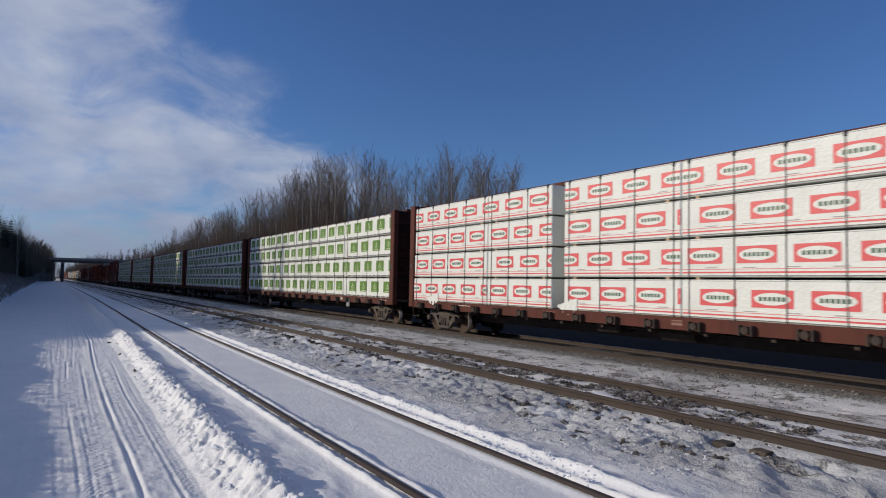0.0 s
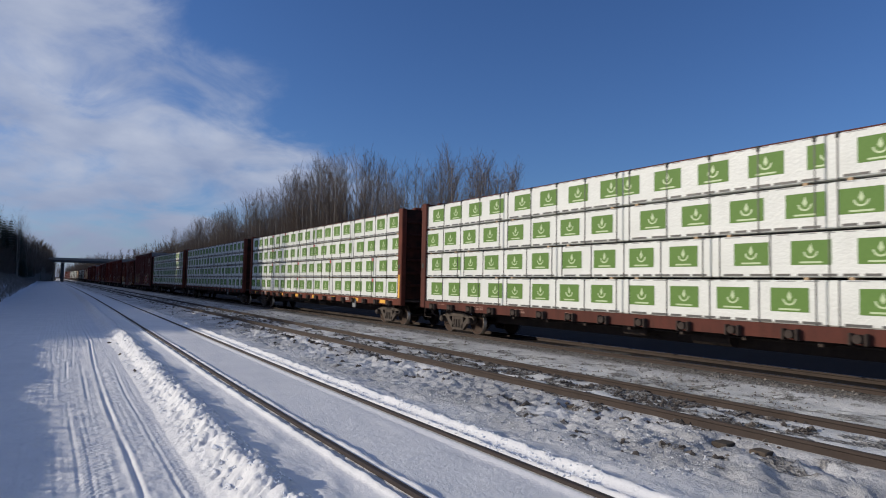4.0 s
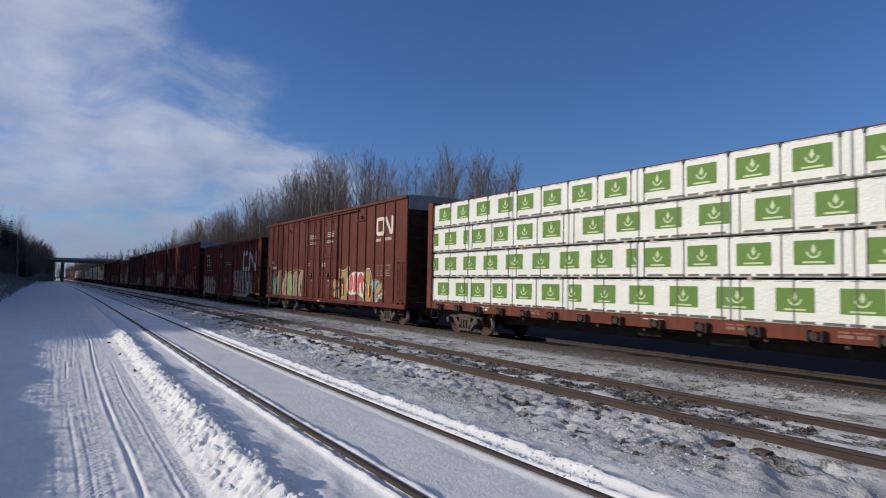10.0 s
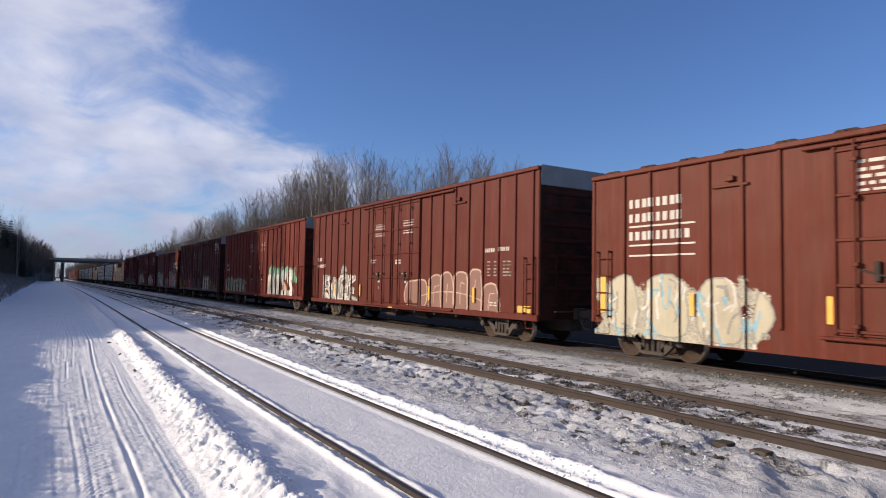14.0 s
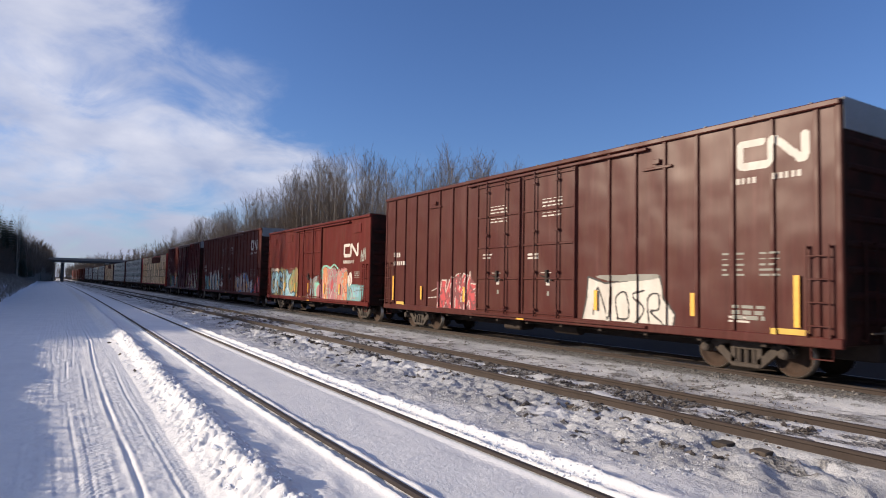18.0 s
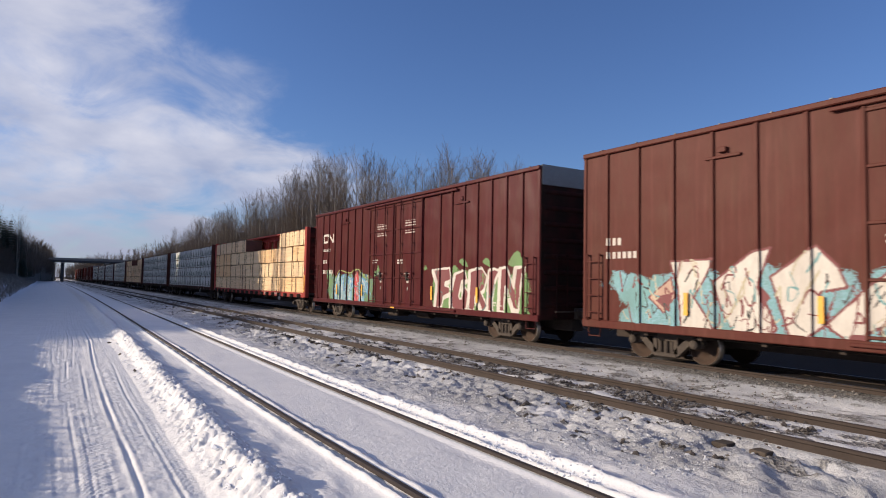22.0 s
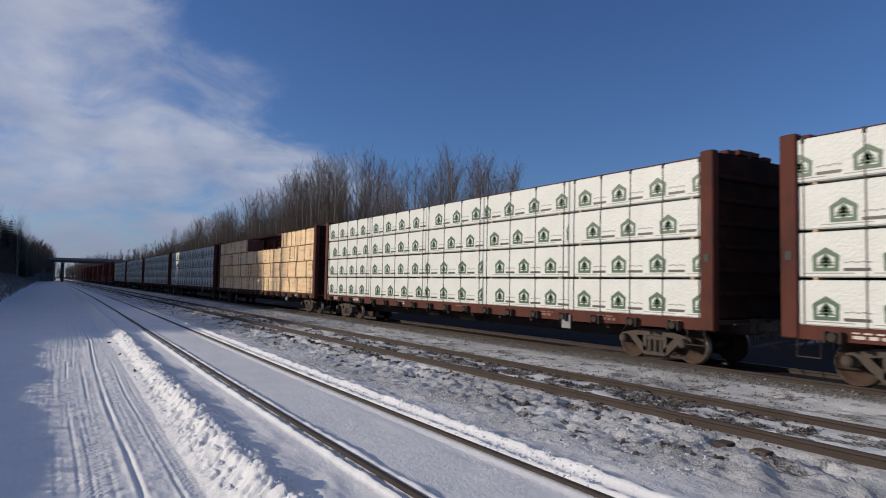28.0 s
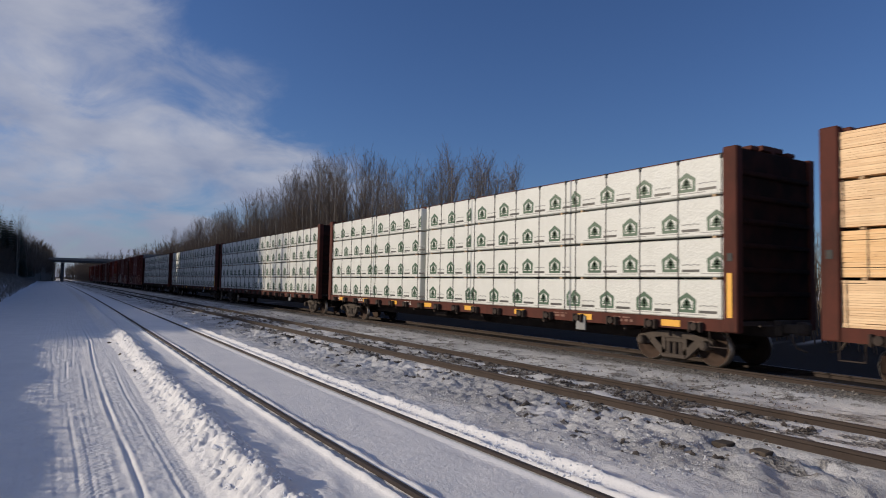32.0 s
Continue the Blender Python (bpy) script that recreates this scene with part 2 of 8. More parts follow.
STRAP = surface("dark_strap", (0.045, 0.045, 0.047), (0.09, 0.09, 0.09), 0.5, 0.2, 6, 40, 0.1)
PRINT_GREEN = surface("print_leaf_green", (0.118, 0.215, 0.052), (0.094, 0.178, 0.042), 0.55, 0, 2, 20, 0.25, spec=0.12)
PRINT_DARK = surface("print_forest_green", (0.026, 0.095, 0.052), (0.036, 0.080, 0.050), 0.5, 0, 2, 20, 0.15)
PRINT_RED = surface("print_red", (0.56, 0.035, 0.050), (0.48, 0.035, 0.045), 0.5, 0, 2, 20, 0.15)
PRINT_GREY = surface("print_grey", (0.20, 0.21, 0.21), (0.28, 0.29, 0.29), 0.55, 0, 2, 20, 0.1)
PRINT_BLACK = surface("print_black", (0.025, 0.025, 0.027), (0.06, 0.06, 0.06), 0.5, 0, 2, 20, 0.1)
PRINT_PALE = surface("print_pale", (0.42, 0.53, 0.30), (0.36, 0.46, 0.25), 0.5, 0, 2, 20, 0.1)
INK = [surface("spray_" + n, c, tuple(x * 0.82 for x in c), 0.6, 0, 2.2, 25, 0.05, 0.01, (1, 1, 1), (0.09, 0.055, 0.045), 0.36) for n, c in (
    ("white", (0.62, 0.58, 0.52)), ("black", (0.020, 0.020, 0.022)), ("sky", (0.19, 0.40, 0.49)), ("red", (0.50, 0.035, 0.045)),
    ("salmon", (0.52, 0.17, 0.13)), ("yellow", (0.66, 0.42, 0.06)), ("green", (0.11, 0.24, 0.07)), ("cream", (0.46, 0.41, 0.29)),
    ("grey", (0.25, 0.25, 0.22)), ("teal", (0.13, 0.32, 0.33)), ("ochre", (0.32, 0.20, 0.06)), ("orange", (0.56, 0.17, 0.05)),
    ("letter", (0.56, 0.52, 0.47)), ("blue", (0.05, 0.20, 0.42)), ("dim", (0.20, 0.085, 0.06)), ("peach", (0.50, 0.32, 0.24)),
    ("lime", (0.29, 0.35, 0.10)), ("mauve", (0.37, 0.13, 0.15)), ("maroon", (0.17, 0.022, 0.030)), ("deep_teal", (0.06, 0.15, 0.15)), ("aqua", (0.18, 0.52, 0.40)))]
WHITE, BLK, SKYB, RED, SALMON, YEL, GRN, CREAM, GREY, TEAL, OCHRE, ORANGE, LETTER, BLUE, DIM, PEACH, LIME, MAUVE, MAROON, DEEP, AQUA = range(21)
BARK = surface("aspen_bark", (0.30, 0.27, 0.23), (0.17, 0.15, 0.13), 0.9, 0, 3, 30, 0.5, 0.02, (1, 1, 0.4))
TWIG = surface("bare_twig", (0.155, 0.125, 0.105), (0.10, 0.08, 0.068), 0.9, 0, 2, 20, 0.2)
DARK_TWIG = surface("dark_twig", (0.135, 0.098, 0.072), (0.075, 0.056, 0.044), 0.9, 0, 2, 20, 0.2)
NEEDLE = surface("spruce_needle", (0.028, 0.042, 0.026), (0.045, 0.050, 0.034), 0.85, 0, 3, 30, 0.3)
REED = surface("dry_grass", (0.24, 0.20, 0.16), (0.14, 0.115, 0.095), 0.9, 0, 3, 30, 0.2, island=0.4)
CONCRETE = surface("bridge_concrete", (0.24, 0.23, 0.23), (0.17, 0.17, 0.17), 0.85, 0, 0.6, 8, 0.2)
CONCRETE_DARK = surface("bridge_girder", (0.055, 0.055, 0.06), (0.08, 0.08, 0.085), 0.8, 0, 0.6, 8, 0.2)
HILL = surface("far_bush", (0.065, 0.055, 0.045), (0.12, 0.10, 0.085), 0.95, 0, 0.15, 1.2, 0.8, 0.5)


# ---- mesh building ----
class Shape:
    """Collects vertices, faces and material slots of one mesh."""

    def __init__(self):
        self.v, self.f, self.m = [], [], []

    def quad(self, pts, slot=0):
        n = len(self.v)
        self.v += [tuple(p) for p in pts]
        self.f.append(tuple(range(n, n + len(pts))))
        self.m.append(slot)

    def box(self, x0, x1, y0, y1, z0, z1, c=0.0, slot=0, turn=None):
        """A box with its edges cut by c."""
        c = min(c, abs(x1 - x0) * 0.45, abs(y1 - y0) * 0.45, abs(z1 - z0) * 0.45)
        n = len(self.v)
        if c <= 0:
            pts = [(x, y, z) for x in (x0, x1) for y in (y0, y1) for z in (z0, z1)]
            fs = [(0, 1, 3, 2), (4, 6, 7, 5), (0, 4, 5, 1), (2, 3, 7, 6), (0, 2, 6, 4), (1, 5, 7, 3)]
        else:
            pts, ids = [], {}
            for ix, (xa, xb) in enumerate(((x0, x0 + c), (x1, x1 - c))):
                for iy, (ya, yb) in enumerate(((y0, y0 + c), (y1, y1 - c))):
                    for iz, (za, zb) in enumerate(((z0, z0 + c), (z1, z1 - c))):
                        for ax, p in enumerate(((xa, yb, zb), (xb, ya, zb), (xb, yb, za))):
                            ids[ix, iy, iz, ax] = len(pts)
                            pts.append(p)
            I = ids
            fs = []
            for s in (0, 1):
                a = [I[s, 0, 0, 0], I[s, 1, 0, 0], I[s, 1, 1, 0], I[s, 0, 1, 0]]
                fs.append(tuple(a if s else a[::-1]))
                a = [I[0, s, 0, 1], I[1, s, 0, 1], I[1, s, 1, 1], I[0, s, 1, 1]]
                fs.append(tuple(a[::-1] if s else a))
                a = [I[0, 0, s, 2], I[1, 0, s, 2], I[1, 1, s, 2], I[0, 1, s, 2]]
                fs.append(tuple(a if s else a[::-1]))
            for p in (0, 1):
                for q in (0, 1):
                    e = [(I[p, q, 0, 0], I[p, q, 1, 0], I[p, q, 1, 1], I[p, q, 0, 1]),
                         (I[p, 0, q, 0], I[p, 1, q, 0], I[p, 1, q, 2], I[p, 0, q, 2]),
                         (I[0, p, q, 1], I[1, p, q, 1], I[1, p, q, 2], I[0, p, q, 2])]
                    fs += [e[0] if p == q else e[0][::-1], e[1][::-1] if p == q else e[1], e[2] if p == q else e[2][::-1]]
                    for r in (0, 1):
                        t = (I[p, q, r, 0], I[p, q, r, 1], I[p, q, r, 2])
                        fs.append(t if (p + q + r) % 2 else t[::-1])
        if turn is not None:
            pts = [tuple(turn @ Vector(p)) for p in pts]
        self.v += pts
        self.f += [tuple(i + n for i in f) for f in fs]
        self.m += [slot] * len(fs)

    def tube(self, pts, radii, sides=6, slot=0, caps=True):
        """A round bar along the points, with a radius at each."""
        pts = [Vector(p) for p in pts]
        n0 = len(self.v)
        up = Vector((0, 0, 1))
        for i, p in enumerate(pts):
            d = (pts[min(i + 1, len(pts) - 1)] - pts[max(i - 1, 0)]).normalized()
            a = d.cross(up if abs(d.z) < 0.9 else Vector((1, 0, 0))).normalized()
            b = d.cross(a)
            r = radii[i] if isinstance(radii, (list, tuple)) else radii
            for k in range(sides):
                w = 2 * math.pi * k / sides
                self.v.append(tuple(p + (a * math.cos(w) + b * math.sin(w)) * r))
        for i in range(len(pts) - 1):
            for k in range(sides):
                k2 = (k + 1) % sides
                self.f.append((n0 + i * sides + k, n0 + i * sides + k2, n0 + (i + 1) * sides + k2, n0 + (i + 1) * sides + k))
                self.m.append(slot)
        if caps:
            self.f.append(tuple(n0 + k for k in range(sides))[::-1])
            self.f.append(tuple(n0 + (len(pts) - 1) * sides + k for k in range(sides)))
            self.m += [slot, slot]

    def lathe(self, centre, profile, sides=24, slot=0, slots=None):
        """Turns a profile of (x, radius) round an axis along x through the centre."""
        n0 = len(self.v)
        cx, cy, cz = centre
        for x, r in profile:
            for k in range(sides):
                w = 2 * math.pi * k / sides
                self.v.append((cx + x, cy + r * math.cos(w), cz + r * math.sin(w)))
        for i in range(len(profile) - 1):
            for k in range(sides):
                k2 = (k + 1) % sides
                self.f.append((n0 + i * sides + k, n0 + (i + 1) * sides + k, n0 + (i + 1) * sides + k2, n0 + i * sides + k2))
                self.m.append(slots[i] if slots else slot)

    def prism(self, outline, x0, x1, slot=0):
        """An outline of (y, z), counter-clockwise seen from +x, pushed from x0 to x1."""
        n0, k = len(self.v), len(outline)
        self.v += [(x0, y, z) for y, z in outline] + [(x1, y, z) for y, z in outline]
        self.f.append(tuple(range(n0, n0 + k))[::-1])
        self.f.append(tuple(range(n0 + k, n0 + 2 * k)))
        for i in range(k):
            j = (i + 1) % k
            self.f.append((n0 + i, n0 + j, n0 + k + j, n0 + k + i))
        self.m += [slot] * (k + 2)

    def data(self, name, mats):
        me = bpy.data.meshes.new(name)
        me.from_pydata(self.v, [], self.f)
        for m in (mats if isinstance(mats, (list, tuple)) else [mats]):
            me.materials.append(m)
        me.polygons.foreach_set("material_index", self.m)
        me.update()
        return me


def part(name, shape, material, parent, label=""):
    me = shape.data(name, material) if isinstance(shape, Shape) else shape
    ob = new(name, me)
    ob.parent = parent
    return tagged(ob, label) if label else ob


def smooth(ob):
    ob.data.polygons.foreach_set("use_smooth", [True] * len(ob.data.polygons))
    return ob


def at(ob, x, y, z, rx=0, ry=0, rz=0):
    ob.matrix_basis = pose(x, y, z, rx, ry, rz)
    return ob

# ---- ground ----
PROFILE = [(-4000, 2.0), (-60, 1.2), (-12, 1.5), (-6.5, 1.62), (-5.2, 1.40), (-4.2, 0.86), (-3.2, 0.10), (-2.5, -0.41), (-2.1, -0.48), (1.36, -0.50), (1.46, -0.43),
           (1.64, -0.26), (1.74, -0.235), (1.95, -0.335), (2.4, -0.365), (2.66, -0.365), (2.78, -0.355), (2.90, -0.342), (2.96, -0.342), (3.05, -0.325), (4.32, -0.35), (4.41, -0.325), (4.52, -0.335),
           (4.66, -0.30), (5.0, -0.27), (5.4, -0.31), (6.6, -0.30), (7.3, -0.24), (7.55, -0.215), (9.15, -0.205), (9.4, -0.22), (10.2, -0.30), (11.6, -0.34),
           (12.3, -0.27), (12.9, -0.225), (14.65, -0.225), (15.2, -0.28), (16.2, -0.4), (19, -0.6), (24, -0.4), (60, 0.2), (4000, 2.0)]
PX, PZ = np.array([p[0] for p in PROFILE]), np.array([p[1] for p in PROFILE])


def lattice(seed, n=64):
    return np.random.RandomState(seed).rand(n, n)


def value_noise(x, y, seed):
    """Smooth noise on a wrapped lattice, 0 to 1, for arrays."""
    g = lattice(seed)
    xi, yi = np.floor(x).astype(int), np.floor(y).astype(int)
    fx, fy = x - xi, y - yi
    fx, fy = fx * fx * (3 - 2 * fx), fy * fy * (3 - 2 * fy)
    a, b = g[xi % 64, yi % 64], g[(xi + 1) % 64, yi % 64]
    c, d = g[xi % 64, (yi + 1) % 64], g[(xi + 1) % 64, (yi + 1) % 64]
    return (a * (1 - fx) + b * fx) * (1 - fy) + (c * (1 - fx) + d * fx) * fy


def fbm(x, y, seed, octaves=4):
    s, amp, tot = 0, 1.0, 0
    for i in range(octaves):
        s = s + amp * value_noise(x * 2 ** i, y * 2 ** i, seed + i)
        tot += amp
        amp *= 0.5
    return s / tot


def band(x, a, b, soft):
    return np.clip((x - a) / soft, 0, 1) * np.clip((b - x) / soft, 0, 1)


def siding_bend(y):
    """How far the siding and the road swing towards the main line with distance."""
    u = np.asarray(y, float) - 11
    return 1.8 * (1 - np.exp(-0.012 * (np.sqrt(u * u + 25) + u) / 1.8))


def ground_height(x, y):
    """Height of the snow and gravel, and how bare of snow it is (0 to 1)."""
    x0, y = np.asarray(x, float), np.asarray(y, float)
    x = x0 - siding_bend(y) * band(x0, -1.5, 7.4, 2.2) ** 0.5
    wob = (fbm(y * 0.22, x * 0 + 3.3, 5) - 0.5) * 0.16
    wob = (wob + 0.16 + np.clip(0.010 * (y - 6), 0, 0.16)) * np.clip((x - 1.20) / 0.55, 0, 1) * band(x, 0.9, 2.6, 0.3)
    z = np.interp(x - wob, PX, PZ)
    # ploughed bank: crumbled lumps
    bank = band(x - wob, 1.36, 2.06, 0.16)
    z += bank * ((fbm(x * 4.2, y * 4.2, 11, 4) - 0.45) * 0.13 + (fbm(x * 1.2, y * 0.7, 15, 2) - 0.5) * 0.12 + (fbm(x * 15, y * 13, 17, 3) - 0.5) * 0.12)
    # road: two bundles of tyre tracks, a deep single rut, softly crossing drifts
    road = band(x, -2.2, 1.55, 0.3)
    rut = np.zeros_like(z)
    near = np.clip((24 - y) / 10, 0, 1)
    for c, w, deep, drift in ((0.38, 0.022, 0.009, 0.0), (0.50, 0.020, 0.006, 0.0), (0.68, 0.024, 0.009, 0.0), (0.92, 0.030, 0.022, 0.004),
                              (1.23, 0.022, 0.008, 0.012), (1.37, 0.020, 0.006, 0.012), (1.49, 0.026, 0.012, 0.012), (-0.75, 0.05, 0.012, 0.0), (0.12, 0.03, 0.005, -0.01)):
        off = x - c - drift * (y - 9) - (fbm(y * 0.12, y * 0 + round(c * 1.5) * 7, 21, 2) - 0.5) * 0.20
        g = np.exp(-((off / w) ** 2))
        worn = np.clip((fbm(y * 0.35, y * 0 + c * 31, 23, 2) - 0.36) * 5, 0.1, 1)
        rut += deep * worn * (0.55 * np.exp(-(((np.abs(off) - 1.8 * w) / w) ** 2)) - g)
    for c, w in ((0.53, 0.21), (1.37, 0.19)):
        off = x - c - (0.012 if c > 1 else 0.0) * (y - 9)
        rut += np.sin(y * 46 + np.abs(off) * 40) * np.sin(off * 70) * 0.008 * np.exp(-((off / w) ** 6)) * near
    lines = (value_noise(x * 26, y * 0.45, 34) - 0.5) * 0.006 + (value_noise(x * 11, y * 0.2, 32) - 0.5) * 0.008 + (fbm(x * 9, y * 8, 35, 3) - 0.5) * 0.024
    cross = (value_noise(x * 0.5, y * 3.2, 36) - 0.5) * 0.030 * np.clip((0.9 - x) * 2, 0, 1)
    z += road * (rut + lines + cross + (fbm(x * 1.3, y * 0.8, 33, 4) - 0.5) * 0.03)
    # open snow between siding and main line: wind-crusted, trodden towards the main line
    trod = band(x0, 4.9, 7.6, 0.3)
    rise = np.clip((x0 - 5.2) / 1.8, 0.25, 1)
    z += trod * ((fbm(x * 1.3, y * 0.9, 41, 4) - 0.5) * 0.07 + rise * ((fbm(x * 5.0, y * 3.6, 43, 4) - 0.5) * 0.17 + (fbm(x * 12, y * 9, 49, 3) - 0.5) * 0.11
                 - np.clip(fbm(x * 2.6, y * 1.8, 50, 3) - 0.55, 0, 1) * 0.40))
    z += band(x, 2.1, 2.7, 0.15) * (fbm(x * 3, y * 1.6, 45, 4) - 0.5) * 0.07
    z += band(x, 3.05, 4.4, 0.15) * ((fbm(x * 0.9, y * 0.5, 47, 3) - 0.5) * 0.03 + (fbm(x * 5.0, y * 2.6, 48, 3) - 0.5) * 0.012)
    # ridges the wheels and ploughs left along the siding's rails
    for c, h, w in ((2.83, 0.055, 0.036), (3.085, 0.050, 0.055), (4.585, 0.065, 0.050), (4.84, 0.075, 0.055)):
        z += h * np.exp(-(((x - c) / w) ** 2)) * (0.45 + 1.0 * fbm(x * 9, y * 5.0, 51, 4))
    # gravel between the tracks
    z += band(x0, 9.3, 12.3, 0.5) * (fbm(x0 * 2.5, y * 1.5, 61, 5) - 0.5) * 0.10
    z += band(x0, 7.6, 9.1, 0.1) * (fbm(x0 * 3.2, y * 2.2, 63, 4) - 0.5) * 0.15
    z += band(x0, 15.5, 4000, 2) * (fbm(x0 * 0.15, y * 0.15, 67, 4) - 0.5) * 0.8
    z += band(-x0, 3.0, 4000, 2) * (fbm(x0 * 0.45, y * 0.6, 69, 4) - 0.5) * 0.55
    n = fbm(x0 * 2.1, y * 1.2, 71, 5)
    n2 = fbm(x0 * 5.0, y * 3.2, 77, 4)
    bare = band(x0, 6.7, 9.6, 0.5) * np.clip((n - 0.53) * 9, 0, 1) * 0.9
    bare = np.maximum(bare, band(x0, 5.4, 7.7, 0.8) * np.clip((n2 - 0.58) * 10, 0, 1) * np.clip((n - 0.46) * 6, 0, 1))
    bare = np.maximum(bare, band(x0, 7.55, 9.2, 0.12) * np.clip((n2 - 0.46) * 6, 0, 1))
    bare = np.maximum(bare, band(x0, 9.3, 12.8, 0.9) * (0.18 + 0.45 * np.clip((n2 - 0.44) * 4, 0, 1)))
    bare = np.maximum(bare, band(x0, 11.9, 18.5, 0.8) * (0.80 + 0.2 * n))
    return z, np.clip(bare, 0, 1)


def ground_material():
    m = bpy.data.materials.new("snow_and_gravel")
    m.use_nodes = True
    nt = m.node_tree
    N = nt.nodes.new
    bs = nt.nodes["Principled BSDF"]
    co = N("ShaderNodeTexCoord")
    at_ = N("ShaderNodeAttribute"); at_.attribute_name = "bare"
    n1 = N("ShaderNodeTexNoise"); n1.inputs["Scale"].default_value = 16; n1.inputs["Detail"].default_value = 8; n1.inputs["Roughness"].default_value = 0.65
    n2 = N("ShaderNodeTexNoise"); n2.inputs["Scale"].default_value = 1.3; n2.inputs["Detail"].default_value = 5
    vo = N("ShaderNodeTexVoronoi"); vo.inputs["Scale"].default_value = 24
    for k in (n1, n2, vo):
        link(nt, co.outputs["Object"], k.inputs["Vector"])
    snow = N("ShaderNodeMix"); snow.data_type = "RGBA"
    snow.inputs["A"].default_value, snow.inputs["B"].default_value = (0.63, 0.645, 0.675, 1), (0.77, 0.78, 0.80, 1)
    link(nt, n2.outputs["Fac"], snow.inputs["Factor"])
    sooty = N("ShaderNodeMix"); sooty.data_type = "RGBA"; sooty.inputs["B"].default_value = (0.38, 0.385, 0.40, 1)
    dirt = N("ShaderNodeAttribute"); dirt.attribute_name = "dirt"
    link(nt, dirt.outputs["Fac"], sooty.inputs["Factor"]); link(nt, snow.outputs["Result"], sooty.inputs["A"])
    grav = N("ShaderNodeValToRGB")
    grav.color_ramp.elements[0].color, grav.color_ramp.elements[1].color = (0.07, 0.066, 0.066, 1), (0.31, 0.305, 0.30, 1)
    grav.color_ramp.elements[0].position, grav.color_ramp.elements[1].position = 0.05, 0.9
    link(nt, vo.outputs["Color"], grav.inputs[0])
    # ragged border between snow and gravel
    e = N("ShaderNodeMath"); e.operation = "MULTIPLY_ADD"; e.inputs[1].default_value = 0.9; e.inputs[2].default_value = -0.45
    link(nt, n1.outputs["Fac"], e.inputs[0])
    s = N("ShaderNodeMath"); s.operation = "ADD"
    link(nt, at_.outputs["Fac"], s.inputs[0]); link(nt, e.outputs[0], s.inputs[1])
    r = N("ShaderNodeMapRange"); r.inputs["From Min"].default_value, r.inputs["From Max"].default_value = 0.32, 0.62
    link(nt, s.outputs[0], r.inputs["Value"])
    mx = N("ShaderNodeMix"); mx.data_type = "RGBA"
    link(nt, r.outputs[0], mx.inputs["Factor"]); link(nt, sooty.outputs["Result"], mx.inputs["A"]); link(nt, grav.outputs[0], mx.inputs["B"])
    link(nt, mx.outputs["Result"], bs.inputs["Base Color"])
    bs.inputs["Roughness"].default_value = 0.8
    bs.inputs["Specular IOR Level"].default_value = 0.12
    # dark bare ground beyond the train, with the train's shade painted into its colour
    shade_attr = N("ShaderNodeAttribute"); shade_attr.attribute_name = "ground_shade"
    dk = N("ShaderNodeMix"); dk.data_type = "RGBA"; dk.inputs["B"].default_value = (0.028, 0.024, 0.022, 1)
    link(nt, shade_attr.outputs["Fac"], dk.inputs["Factor"]); link(nt, mx.outputs["Result"], dk.inputs["A"])
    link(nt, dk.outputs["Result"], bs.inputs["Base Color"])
    hs = N("ShaderNodeMath"); hs.operation = "MULTIPLY_ADD"
    link(nt, vo.outputs["Distance"], hs.inputs[0]); link(nt, r.outputs[0], hs.inputs[1]); fine = N("ShaderNodeMath"); fine.operation = "MULTIPLY_ADD"; fine.inputs[2].default_value = 0.0
    rough_ = N("ShaderNodeMath"); rough_.operation = "ADD"; rough_.inputs[1].default_value = 0.5
    link(nt, dirt.outputs["Fac"], rough_.inputs[0])
    link(nt, n1.outputs["Fac"], fine.inputs[0]); link(nt, rough_.outputs[0], fine.inputs[1])
    link(nt, fine.outputs[0], hs.inputs[2])
    bp = N("ShaderNodeBump"); bp.inputs["Strength"].default_value, bp.inputs["Distance"].default_value = 0.8, 0.035
    link(nt, hs.outputs[0], bp.inputs["Height"]); link(nt, bp.outputs[0], bs.inputs["Normal"])
    return m


